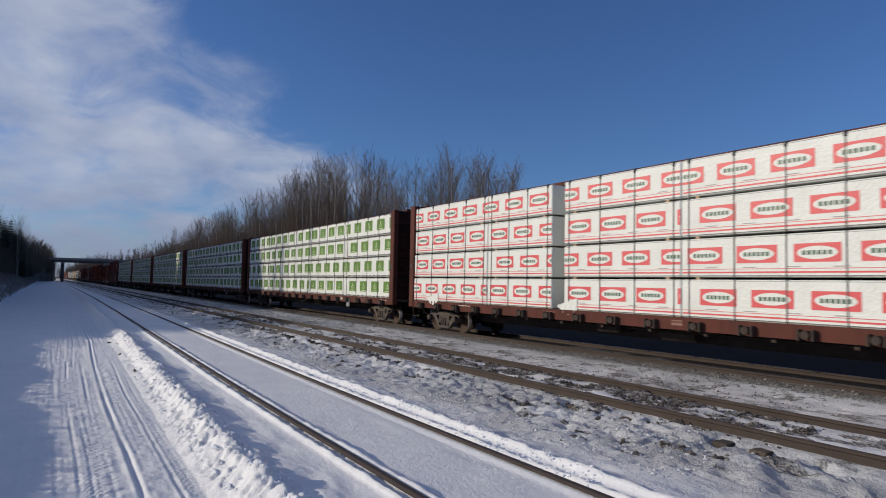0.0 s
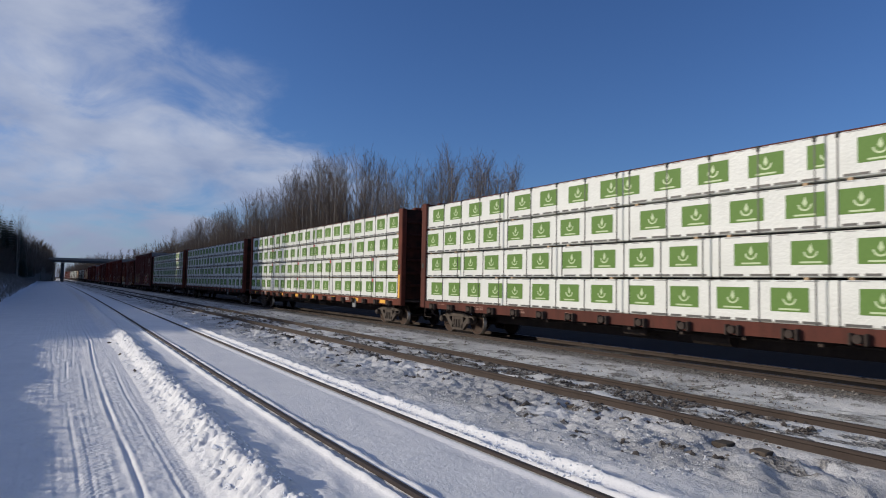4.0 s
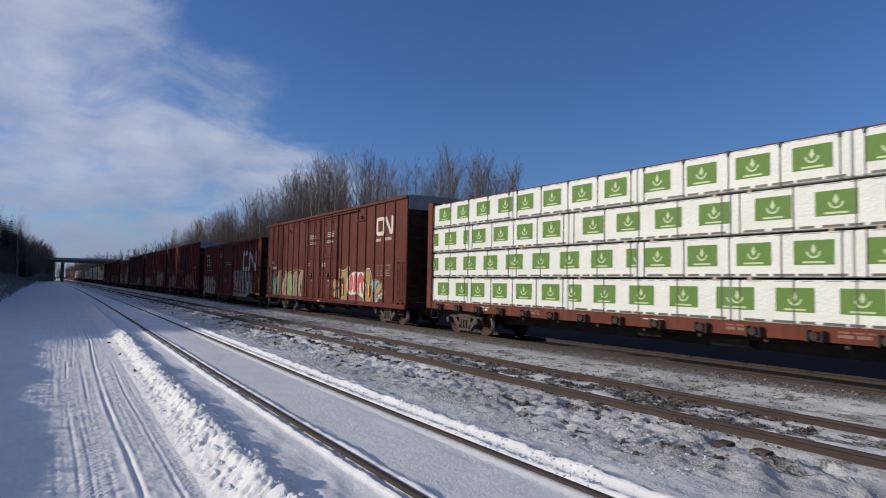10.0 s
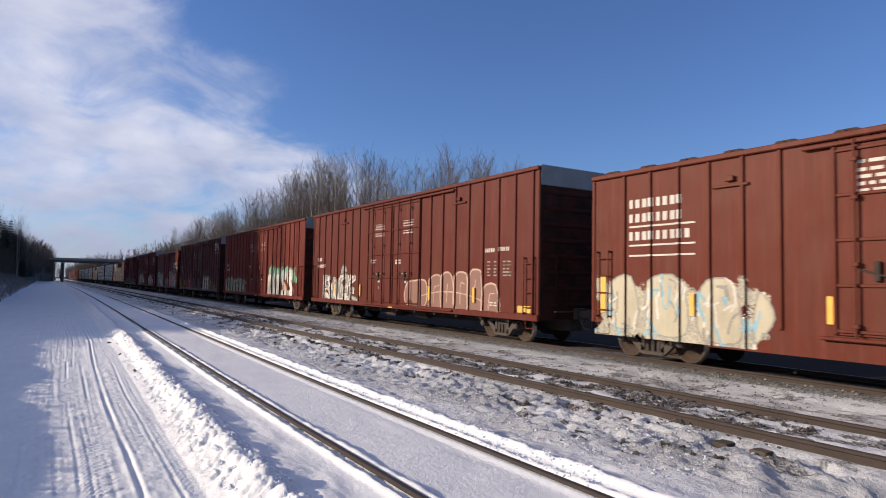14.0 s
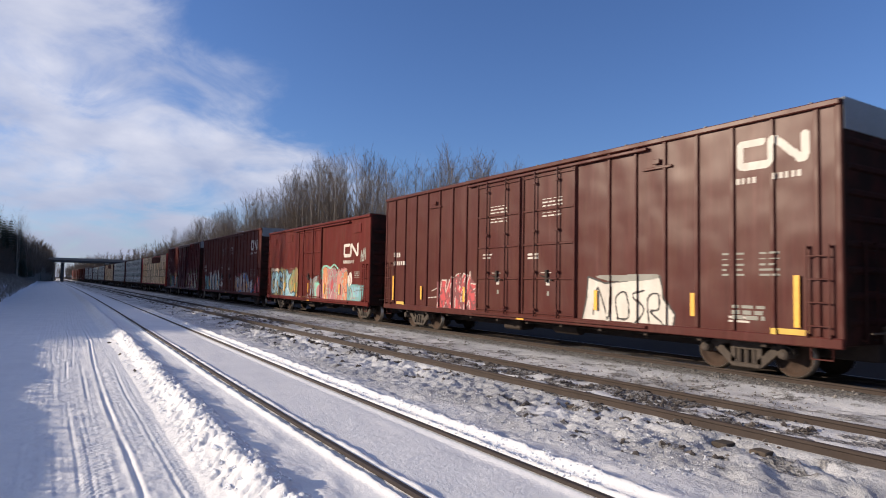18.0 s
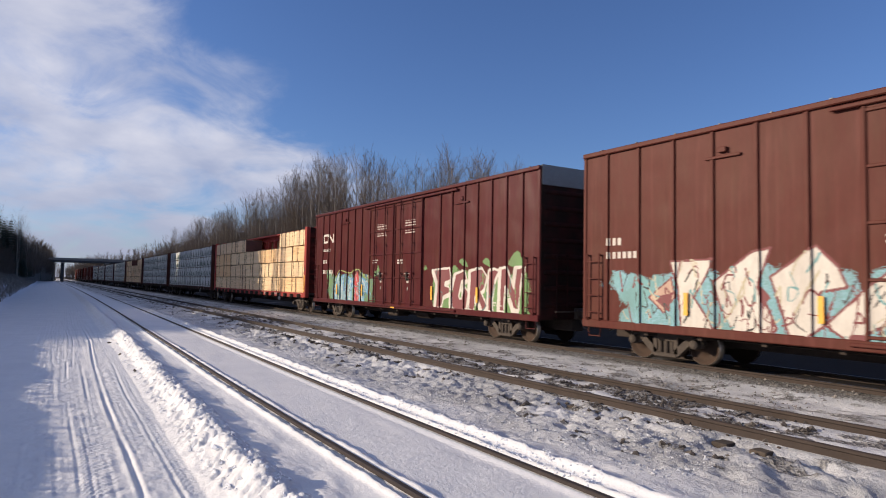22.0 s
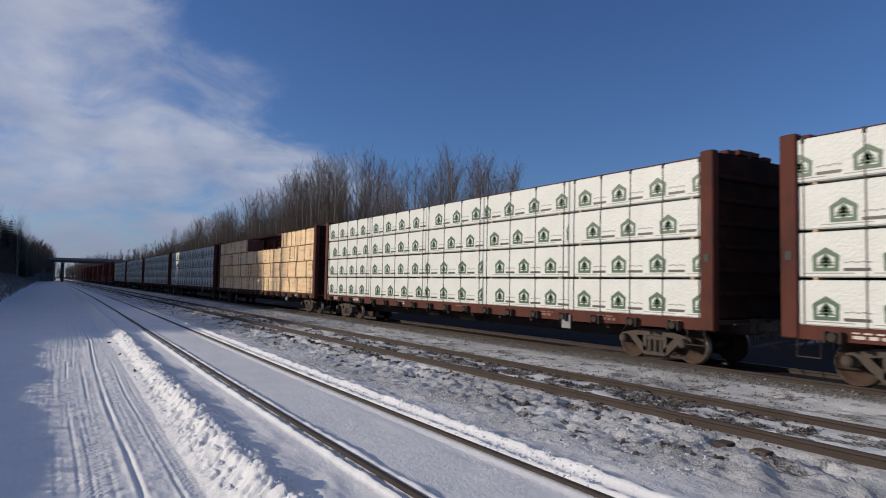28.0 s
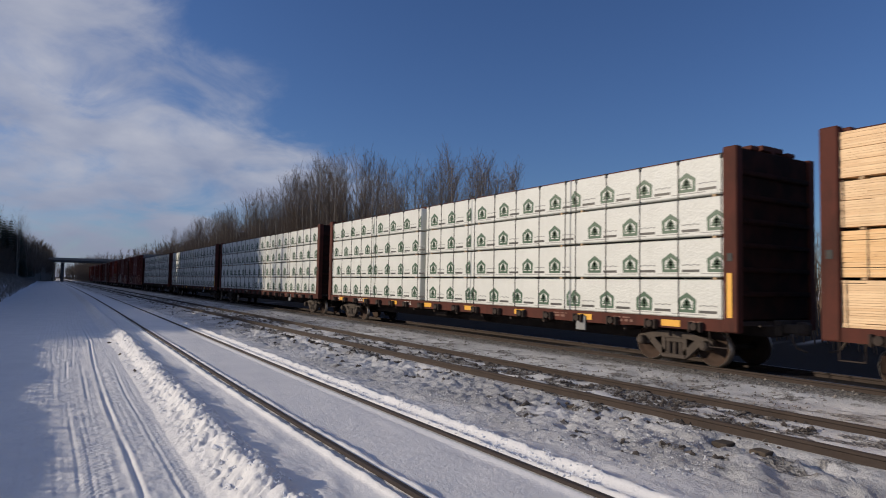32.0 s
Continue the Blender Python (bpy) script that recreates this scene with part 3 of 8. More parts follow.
def build_ground():
    def steps(knots):
        out = []
        for (a, _), (b, d) in zip(knots, knots[1:]):
            out += list(np.arange(a, b - d * 0.3, d))
        return np.array(out + [knots[-1][0]])
    xs = steps([(-4000, 0), (-400, 900), (-60, 60), (-14, 5), (-4, 0.7), (-2.4, 0.22), (-0.2, 0.09), (1.7, 0.016), (2.9, 0.026), (3.3, 0.032), (4.35, 0.06),
                (5.2, 0.028), (9.4, 0.045), (12.4, 0.08), (16, 0.4), (30, 2), (70, 8), (400, 60), (4000, 900)])
    ys = steps([(-400, 0), (-60, 60), (-8, 6), (2, 1), (5, 0.08), (16, 0.036), (30, 0.10), (60, 0.3), (140, 1.2), (400, 6), (1000, 60), (4000, 600)])
    gx, gy = np.meshgrid(xs, ys, indexing="ij")
    z, bare = ground_height(gx, gy)
    n, k = len(xs), len(ys)
    co = np.stack([gx, gy, z], -1).reshape(-1, 3)
    i = np.arange((n - 1) * (k - 1))
    a = (i // (k - 1)) * k + i % (k - 1)
    quads = np.stack([a, a + k, a + k + 1, a + 1], -1)
    me = bpy.data.meshes.new("ground")
    me.vertices.add(len(co)); me.vertices.foreach_set("co", co.ravel())
    me.loops.add(quads.size); me.loops.foreach_set("vertex_index", quads.ravel().astype(np.int32))
    me.polygons.add(len(quads)); me.polygons.foreach_set("loop_start", np.arange(0, quads.size, 4, dtype=np.int32))
    me.polygons.foreach_set("loop_total", np.full(len(quads), 4, dtype=np.int32))
    me.polygons.foreach_set("use_smooth", np.ones(len(quads), bool))
    me.update(calc_edges=True)
    me.attributes.new("bare", "FLOAT", "POINT").data.foreach_set("value", bare.ravel().astype(np.float32))
    dirt = band(gx, 4.9, 16.5, 0.9) * np.clip(0.48 + 1.6 * (fbm(gx * 1.1, gy * 0.8, 83, 5) - 0.32), 0, 1)
    me.attributes.new("dirt", "FLOAT", "POINT").data.foreach_set("value", dirt.ravel().astype(np.float32))
    # mask of the painted shade: from under the train outwards, ragged by noise
    ground_shade = band(gx, 12.9, 90, 1.0) * np.clip((fbm(gx * 0.5, gy * 0.35, 87, 4) - 0.14) * 9, 0, 1)
    me.attributes.new("ground_shade", "FLOAT", "POINT").data.foreach_set("value", ground_shade.ravel().astype(np.float32))
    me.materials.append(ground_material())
    return tagged(new("ground", me), "snow-covered ground with bare gravel along the tracks", "ground", kind="structure")


build_ground()


# ---- tracks ----
def rail_shape(ys, bend=None):
    """Flat-bottomed rail, its top at z = 0, running along y through the places ys."""
    half = [(0.075, -0.172), (0.075, -0.158), (0.018, -0.135), (0.010, -0.120), (0.010, -0.050), (0.036, -0.036), (0.036, -0.008), (0.026, 0.0)]
    ring = half + [(-x, z) for x, z in half[::-1]]
    s = Shape()
    k = len(ring)
    for y in ys:
        off = float(bend(y)) if bend else 0.0
        s.v += [(x + off, y, z) for x, z in ring]
    for n in range(len(ys) - 1):
        for i in range(k):
            j = (i + 1) % k
            s.f.append((n * k + i, n * k + j, n * k + k + j, n * k + k + i))
            s.m.append(1 if i == 7 else 0)
    last = (len(ys) - 1) * k
    s.f += [tuple(range(k))[::-1], tuple(range(last, last + k))]
    s.m += [0, 0]
    return s


def build_track(x, z, shine, rust, ties, label, bend=None):
    root = tagged(new("railway_track"), label, "railway track", "tracks", "structure")
    at(root, x, 0, z)
    for side in (-1, 1):
        for ys in ([-60, 0, *range(4, 121, 4)], [120, 160, 900]):
            r = part("rail", rail_shape(ys, bend), [rust, shine], root)
            r.matrix_basis = pose(side * (GAUGE / 2 + 0.036), 0, 0)
    if not ties:
        return root
    tie = Shape(); tie.box(-1.14, 1.14, -0.11, 0.11, -0.34, -0.166, 0.012)
    plate = Shape(); plate.box(-0.10, 0.10, -0.17, 0.17, -0.176, -0.152, 0.006)
    for s in (-0.13, 0.13):
        plate.box(s * 0.7 - 0.012, s * 0.7 + 0.012, -0.10, -0.06, -0.17, -0.125, 0.004)
        plate.box(s * 0.7 - 0.012, s * 0.7 + 0.012, 0.06, 0.10, -0.17, -0.125, 0.004)
    tie_me, plate_me = tie.data("tie", TIE_WOOD), plate.data("tie_plate", rust)
    rnd = random.Random(int(x * 10))
    far = Shape()
    y, count = 4.5, 0
    while y < 300:
        if count < 92:
            t = part("tie", tie_me, None, root)
            t.matrix_basis = pose(rnd.uniform(-0.04, 0.04), y, rnd.uniform(-0.012, 0.004), 0, 0, rnd.uniform(-0.8, 0.8))
            if y < 32 and x < 10:
                for side in (-1, 1):
                    p = part("tie_plate", plate_me, None, root)
                    p.matrix_basis = pose(side * (GAUGE / 2 + 0.036), y, 0)
        else:
            far.box(-1.14, 1.14, y - 0.11, y + 0.11, -0.34, -0.162)
        count += 1
        y += 0.52
    tagged(part("far_ties", far, TIE_WOOD, root), kind="stuff")
    return root


build_track(NEAR_X, NEAR_Z, RAIL_DARK, RAIL_DARK, False, "little-used siding with dark rails sunk in snow", siding_bend)
build_track(MID_X, MID_Z, RAIL_RUST, RAIL_RUST, True, "rusty main-line track with ties half under snow")
build_track(TRAIN_X, TRAIN_Z, RAIL_SHINE, RAIL_RUST, True, "swept main-line track under the passing train")


def rock(s, c, r, rnd, flat=0.7):
    """A small angular stone: a jittered, squashed octahedron with cut tips."""
    pts = []
    for d in ((1, 0, 0), (-1, 0, 0), (0, 1, 0), (0, -1, 0), (0, 0, flat), (0, 0, -flat)):
        pts.append((c[0] + (d[0] + rnd.uniform(-.35, .35)) * r, c[1] + (d[1] + rnd.uniform(-.35, .35)) * r, c[2] + (d[2] + rnd.uniform(-.25, .25)) * r))
    n = len(s.v)
    s.v += pts
    for f in ((0, 2, 4), (2, 1, 4), (1, 3, 4), (3, 0, 4), (2, 0, 5), (1, 2, 5), (3, 1, 5), (0, 3, 5)):
        s.f.append(tuple(n + i for i in f))
        s.m.append(0)


def scatter(name, label, category, material, count, xr, yr, size, seed, want=None, flat=0.7, sink=0.2, follow=False):
    rnd = random.Random(seed)
    xs = np.array([rnd.uniform(*xr) for _ in range(count)])
    ys = np.array([yr[0] * (yr[1] / yr[0]) ** rnd.random() for _ in range(count)])
    if follow:
        xs = xs + siding_bend(ys)
    zs, bare = ground_height(xs, ys)
    s = Shape()
    for x, y, z, b in zip(xs, ys, zs, bare):
        if want and not want(b, rnd):
            continue
        r = size[0] + (size[1] - size[0]) * rnd.random() ** 3
        rock(s, (x, y, z + r * flat * (1 - 2 * sink) * 0.5), r, rnd, flat)
    return tagged(new(name, s.data(name, material)), label, category, kind="stuff")


scatter("ballast", "grey crushed-stone ballast beside the tracks", "gravel", STONE, 8000, (9.5, 13.0), (6, 70), (0.012, 0.042), 3, lambda b, r: r.random() < b)
scatter("dark_gravel", "dark frozen clods poking out of the snow", "gravel", CLOD, 16000, (5.6, 9.4), (4.5, 60), (0.012, 0.06), 4, lambda b, r: r.random() < b * b)
scatter("snow_clods", "broken snow clods along the ploughed bank", "snow", SNOW_LUMP, 1500, (1.55, 2.1), (4.6, 50), (0.006, 0.032), 5, sink=0.5, follow=True)
scatter("snow_crumbs", "snow crumbs lying along the rails", "snow", SNOW_LUMP, 2200, (4.52, 4.92), (4.6, 40), (0.006, 0.026), 6, follow=True)
scatter("crust_lumps", "broken lumps of wind-crusted snow between the tracks", "snow", OLD_SNOW, 3800, (5.5, 7.55), (4.4, 60), (0.008, 0.034), 8, lambda b, r: r.random() > b, 0.55, 0.35)

# a few stones and one large clod that rolled onto the bank
for x, y, r, m, word_ in ((1.80, 16.0, 0.055, CLOD, "small dark stone lying on the snow bank"), (1.83, 19.8, 0.06, CLOD, "small dark stone lying on the snow bank"),
                          (1.85, 23.6, 0.06, CLOD, "small dark stone lying on the snow bank"), (1.76, 7.75, 0.07, SNOW_LUMP, "large broken snow clod on the ploughed bank")):
    sh = Shape()
    rock(sh, (0, 0, 0), r, random.Random(int(y * 10)), 0.75)
    stone = tagged(new("stone" if m is CLOD else "snow_clod"), word_, "stone" if m is CLOD else "snow clod")
    part("lump", sh, m, stone)
    at(stone, x, y, float(ground_height([x], [y])[0][0]) + r * 0.35)

# ---- running gear, shared by all cars ----
def side_frame_shape():
    """Cast side frame of a freight truck: arch bar, tension bar, columns, pedestals, springs."""
    s = Shape()
    top = [(-1.06, 0.50), (-0.98, 0.40), (-0.72, 0.40), (-0.66, 0.56), (-0.40, 0.60), (0.40, 0.60), (0.66, 0.56), (0.72, 0.40), (0.98, 0.40),
           (1.06, 0.50), (1.02, 0.62), (0.72, 0.68), (0.40, 0.76), (-0.40, 0.76), (-0.72, 0.68), (-1.02, 0.62)]
    s.prism(top[::-1][::-1], -0.07, 0.07)
    for k in (-1, 1):
        low = [(k * 0.70, 0.58), (k * 0.60, 0.60), (k * 0.22, 0.26), (k * 0.22, 0.14), (k * 0.34, 0.14), (k * 0.72, 0.48)]
        s.prism(low if k < 0 else low[::-1], -0.065, 0.065)
        s.box(-0.065, 0.065, k * 0.30 - 0.06, k * 0.30 + 0.06, 0.2, 0.70, 0.01)
    s.box(-0.085, 0.085, -0.33, 0.33, 0.12, 0.22, 0.02)
    for y in (-0.17, 0.0, 0.17):
        s.tube([(0, y, 0.22), (0, y, 0.50)], 0.065, 8)
    s.box(-0.05, 0.05, -0.25, 0.25, 0.50, 0.60, 0.01)
    return s


def bearing_shape():
    s = Shape()
    s.lathe((0, 0, 0), [(-0.16, 0.0), (-0.16, 0.06), (-0.13, 0.105), (0.0, 0.115), (0.05, 0.10)], 12)
    return s


def wheelset_shape():
    s = Shape()
    for k in (-1, 1):
        prof = [(-0.080, 0.0), (-0.080, 0.10), (-0.045, 0.13), (-0.020, 0.33), (-0.062, 0.355), (-0.066, 0.405), (-0.060, 0.420),
                (0.035, 0.425), (0.052, 0.452), (0.070, 0.440), (0.070, 0.34), (0.03, 0.14), (0.06, 0.09)]
        prof = [(k * x * -1, r) for x, r in prof] if k > 0 else prof
        if k > 0:
            prof = prof[::-1]
        n = len(prof) - 1
        hot = {5, 6, 7} if k < 0 else {n - 1 - 5, n - 1 - 6, n - 1 - 7}
        s.lathe((k * 0.755, 0, 0), prof, 22, slots=[1 if i in hot else 0 for i in range(n)])
    s.lathe((0, 0, 0), [(-1.02, 0.0), (-1.02, 0.07), (1.02, 0.07), (1.02, 0.0)], 10)
    return s


SIDE_FRAME = side_frame_shape().data("side_frame", STEEL_GRIME)
BEARING = bearing_shape().data("bearing", STEEL_GRIME)
WHEELSET = wheelset_shape().data("wheelset", [WHEEL_STEEL, TREAD])
WHEELSET.polygons.foreach_set("use_smooth", [True] * len(WHEELSET.polygons))
_b = Shape()
_b.box(-0.98, 0.98, -0.16, 0.16, 0.44, 0.64, 0.03)
_b.box(-0.3, 0.3, -0.22, 0.22, 0.60, 0.74, 0.02)
BOLSTER = _b.data("truck", STEEL_GRIME)
_c = Shape()
_c.box(-0.10, 0.10, 0.0, 0.42, 0.72, 0.92, 0.02)
_c.box(-0.13, 0.13, 0.36, 0.62, 0.70, 0.98, 0.05)
_c.box(-0.19, 0.19, -0.06, 0.10, 0.66, 1.0, 0.02)
_c.tube([(0.25, 0.2, 0.92), (0.55, 0.2, 0.9), (1.15, 0.2, 0.9)], 0.02, 5)
_c.tube([(0.30, 0.35, 0.7), (0.30, 0.5, 0.45), (0.27, 0.7, 0.38)], 0.025, 5)
COUPLER = _c.data("coupler", STEEL_GRIME)
WHEELS = []


def add_running_gear(car, trucks_at, end):
    for y in (-trucks_at, trucks_at):
        tr = at(part("truck", BOLSTER, None, car, "rusty cast-steel freight truck"), 0, y, TRAIN_Z)
        for x in (-1.0, 1.0):
            at(part("side_frame", SIDE_FRAME, None, tr), x, 0, 0)
        for dy in (-0.89, 0.89):
            w = at(part("wheelset", WHEELSET, None, tr), 0, dy, 0.425)
            WHEELS.append((w, dy))
            for x in (-1, 1):
                at(part("bearing", BEARING, None, tr), x * 1.08, dy, 0.49, 0, 0, 0 if x < 0 else 180)
    for k in (-1, 1):
        at(part("coupler", COUPLER, None, car), 0, k * end, 0, 0, 0, 0 if k > 0 else 180)


# ---- painted marks ----
class Canvas:
    """A raster of paint on a car's side; u runs from the far end's side to the near end, as one reads it."""

    def __init__(self, y_left, y_right, z0, z1, cell=0.021):
        self.yl, self.z0, self.c = y_left, z0, cell
        self.w, self.h = int((y_left - y_right) / cell), int((z1 - z0) / cell)
        self.a = np.full((self.h, self.w), -1, int)
        self.tone = None
        self.U, self.V = np.meshgrid((np.arange(self.w) + 0.5) * cell, (np.arange(self.h) + 0.5) * cell)

    def window(self, us, vs, grow):
        """The part of the raster round some points."""
        i0, i1 = max(0, int((min(us) - grow) / self.c) - 1), int((max(us) + grow) / self.c) + 2
        j0, j1 = max(0, int((min(vs) - grow) / self.c) - 1), int((max(vs) + grow) / self.c) + 2
        cut = (slice(j0, max(j0, j1)), slice(i0, max(i0, i1)))
        return self.a[cut], self.U[cut], self.V[cut]

    def stroke(self, pts, width, ink):
        for (x0, y0), (x1, y1) in zip(pts, pts[1:]):
            a, U, V = self.window((x0, x1), (y0, y1), width)
            d = (x1 - x0) ** 2 + (y1 - y0) ** 2 + 1e-9
            t = np.clip(((U - x0) * (x1 - x0) + (V - y0) * (y1 - y0)) / d, 0, 1)
            a[np.hypot(U - x0 - t * (x1 - x0), V - y0 - t * (y1 - y0)) < width / 2] = ink

    def slab(self, p, q, w0, w1, grow, ink, low=None, cut=0.0):
        """A straight, tapering, square-ended stroke; its part below the wavering height cut takes the ink low."""
        L = math.hypot(q[0] - p[0], q[1] - p[1]) + 1e-6
        dx, dy = (q[0] - p[0]) / L, (q[1] - p[1]) / L
        t = (self.U - p[0]) * dx + (self.V - p[1]) * dy
        r = np.abs((self.V - p[1]) * dx - (self.U - p[0]) * dy)
        e = 0.36 * min(w0, w1) + grow
        hit = (t > -e) & (t < L + e) & (r < (w0 + (w1 - w0) * np.clip(t / L, 0, 1)) / 2 + grow)
        self.a[hit] = ink
        if low is not None:
            if self.tone is None:
                self.tone = self.V + (fbm(self.U * 1.7, self.V * 1.7, 93, 3) - 0.5) * 0.9
            self.a[hit & ((self.tone < cut) | (np.abs(self.tone - cut - 0.45) < 0.07))] = low

    def fill(self, pts, ink):
        """Fills the outline, by the even-odd rule."""
        a, U, V = self.window([p[0] for p in pts], [p[1] for p in pts], 0.05)
        inside = np.zeros(U.shape, bool)
        for (x0, y0), (x1, y1) in zip(pts, pts[1:] + pts[:1]):
            if y0 != y1:
                inside ^= ((V < y0) != (V < y1)) & (U < (x1 - x0) * (V - y0) / (y1 - y0) + x0)
        a[inside] = ink

    def bar(self, x, y, w, h, ink):
        self.a[(self.U >= x) & (self.U < x + w) & (self.V >= y) & (self.V < y + h)] = ink

    def cloud(self, cx, cy, rx, ry, ink, seed, rough=0.45):
        n = fbm(self.U * 2.4 + seed, self.V * 2.4, 90 + seed % 7, 3) - 0.5
        mist = (np.random.RandomState(seed % 1000).rand(*self.U.shape) - 0.5) * 0.4      # spray fades out in droplets
        self.a[((self.U - cx) / rx) ** 2 + ((self.V - cy) / ry) ** 2 + n * rough * 4 + mist < 1] = ink

    def shape(self, face_x, ribs=(), depth=0.0, half=0.05, door=None):
        """Runs of equal paint become thin plates that follow the ribs."""
        s = Shape()
        ycol = self.yl - self.U[0]
        on = np.zeros(self.w, bool)
        for r in ribs:
            on |= np.abs(ycol - r) < half
        xcol = np.where(on, -(face_x + depth + 0.004), -(face_x + 0.004))
        if door:
            xcol = np.where((ycol > door[0]) & (ycol < door[1]), -(face_x + 0.050), xcol)
        for j in range(self.h):
            row = self.a[j]
            cut = np.flatnonzero((np.diff(row) != 0) | (np.diff(xcol) != 0)) + 1
            ends = [0, *cut.tolist(), self.w]
            for i0, i1 in zip(ends, ends[1:]):
                if row[i0] < 0:
                    continue
                x = float(xcol[i0])
                ya, yb = self.yl - i0 * self.c, self.yl - i1 * self.c
                z0, z1 = self.z0 + j * self.c, self.z0 + (j + 1) * self.c
                s.quad([(x, ya, z0), (x, yb, z0), (x, yb, z1), (x, ya, z1)], int(row[i0]))
        return s


GLYPHS = [
    [[(0.1, 0), (0.1, 1), (0.75, 0.95)], [(0.1, 0.5), (0.65, 0.5)]],
    [[(0.45, 0.05), (0.1, 0.3), (0.1, 0.7), (0.45, 0.95), (0.8, 0.7), (0.8, 0.3), (0.45, 0.05)]],
    [[(0.1, 0), (0.1, 1), (0.65, 0.9), (0.7, 0.62), (0.15, 0.5), (0.8, 0)]],
    [[(0.25, 0), (0.4, 1)], [(0.1, 0.05), (0.5, 0.0)]],
    [[(0.1, 0), (0.15, 1), (0.7, 0.1), (0.8, 1)]],
    [[(0.8, 0.9), (0.3, 1), (0.12, 0.72), (0.7, 0.42), (0.65, 0.08), (0.1, 0.08)]],
    [[(0.1, 0), (0.45, 1), (0.8, 0)], [(0.25, 0.4), (0.65, 0.4)]],
    [[(0.15, 1), (0.15, 0.1), (0.7, 0.0), (0.8, 1)]],
    [[(0.75, 0.95), (0.12, 0.9), (0.12, 0.1), (0.78, 0.05)], [(0.12, 0.5), (0.6, 0.52)]],
]


def tag(cv, x, y, w, h, letters, fill, line, halo, seed, thick=0.2, back=None, dots=None):
    """Sprayed letters without meaning: halo, outline and fill."""
    rnd = random.Random(seed)
    if back is not None:
        for k in range(letters + 2):
            cv.cloud(x + w * (k + 0.2) / (letters + 1.2), y + h * rnd.uniform(0.25, 0.75), w / letters * 0.75, h * rnd.uniform(0.45, 0.62), back[k % len(back)], seed + k)
    lw = w / letters
    strokes = []
    for k in range(letters):
        g = GLYPHS[rnd.randrange(len(GLYPHS))]
        sk, st, up = rnd.uniform(-0.3, 0.3), rnd.uniform(0.95, 1.35), rnd.uniform(-0.08, 0.08)
        for line_ in g:
            strokes.append([(x + lw * (k + 0.5 + (px - 0.45) * st + sk * (py - 0.5)) + rnd.uniform(-0.05, 0.05),
                             y + h * (0.10 + up + 0.80 * py) + rnd.uniform(-0.06, 0.06)) for px, py in line_])
        if rnd.random() < 0.7:
            ax, ay = x + lw * (k + rnd.uniform(0.1, 0.9)), y + h * rnd.choice((0.08, 0.92))
            strokes.append([(ax, ay), (ax + rnd.uniform(-0.3, 0.3), ay + rnd.uniform(-0.15, 0.15)), (ax + rnd.uniform(-0.4, 0.4), y + h * 0.5)])
    for width, ink in ((thick * 1.85, halo), (thick * 1.40, line)):
        if ink is not None:
            for s in strokes:
                cv.stroke(s, width, ink)
    for i, s in enumerate(strokes):
        cv.stroke(s, thick, fill[i % len(fill)])
        if thick > 0.18:
            cv.stroke([(u + 0.02, v - thick * 0.24) for u, v in s], thick * 0.38, fill[(i + 1) % len(fill)])
            q = s[len(s) // 2]
            cv.stroke([(q[0] - thick * 0.25, q[1] + thick * 0.2), (q[0] + 0.05, q[1] + thick * 0.28)], 0.05, WHITE)
    if dots is not None:
        for _ in range(letters):
            cv.cloud(x + rnd.random() * w, y + rnd.random() * h, 0.12, 0.2, dots, seed + 5)


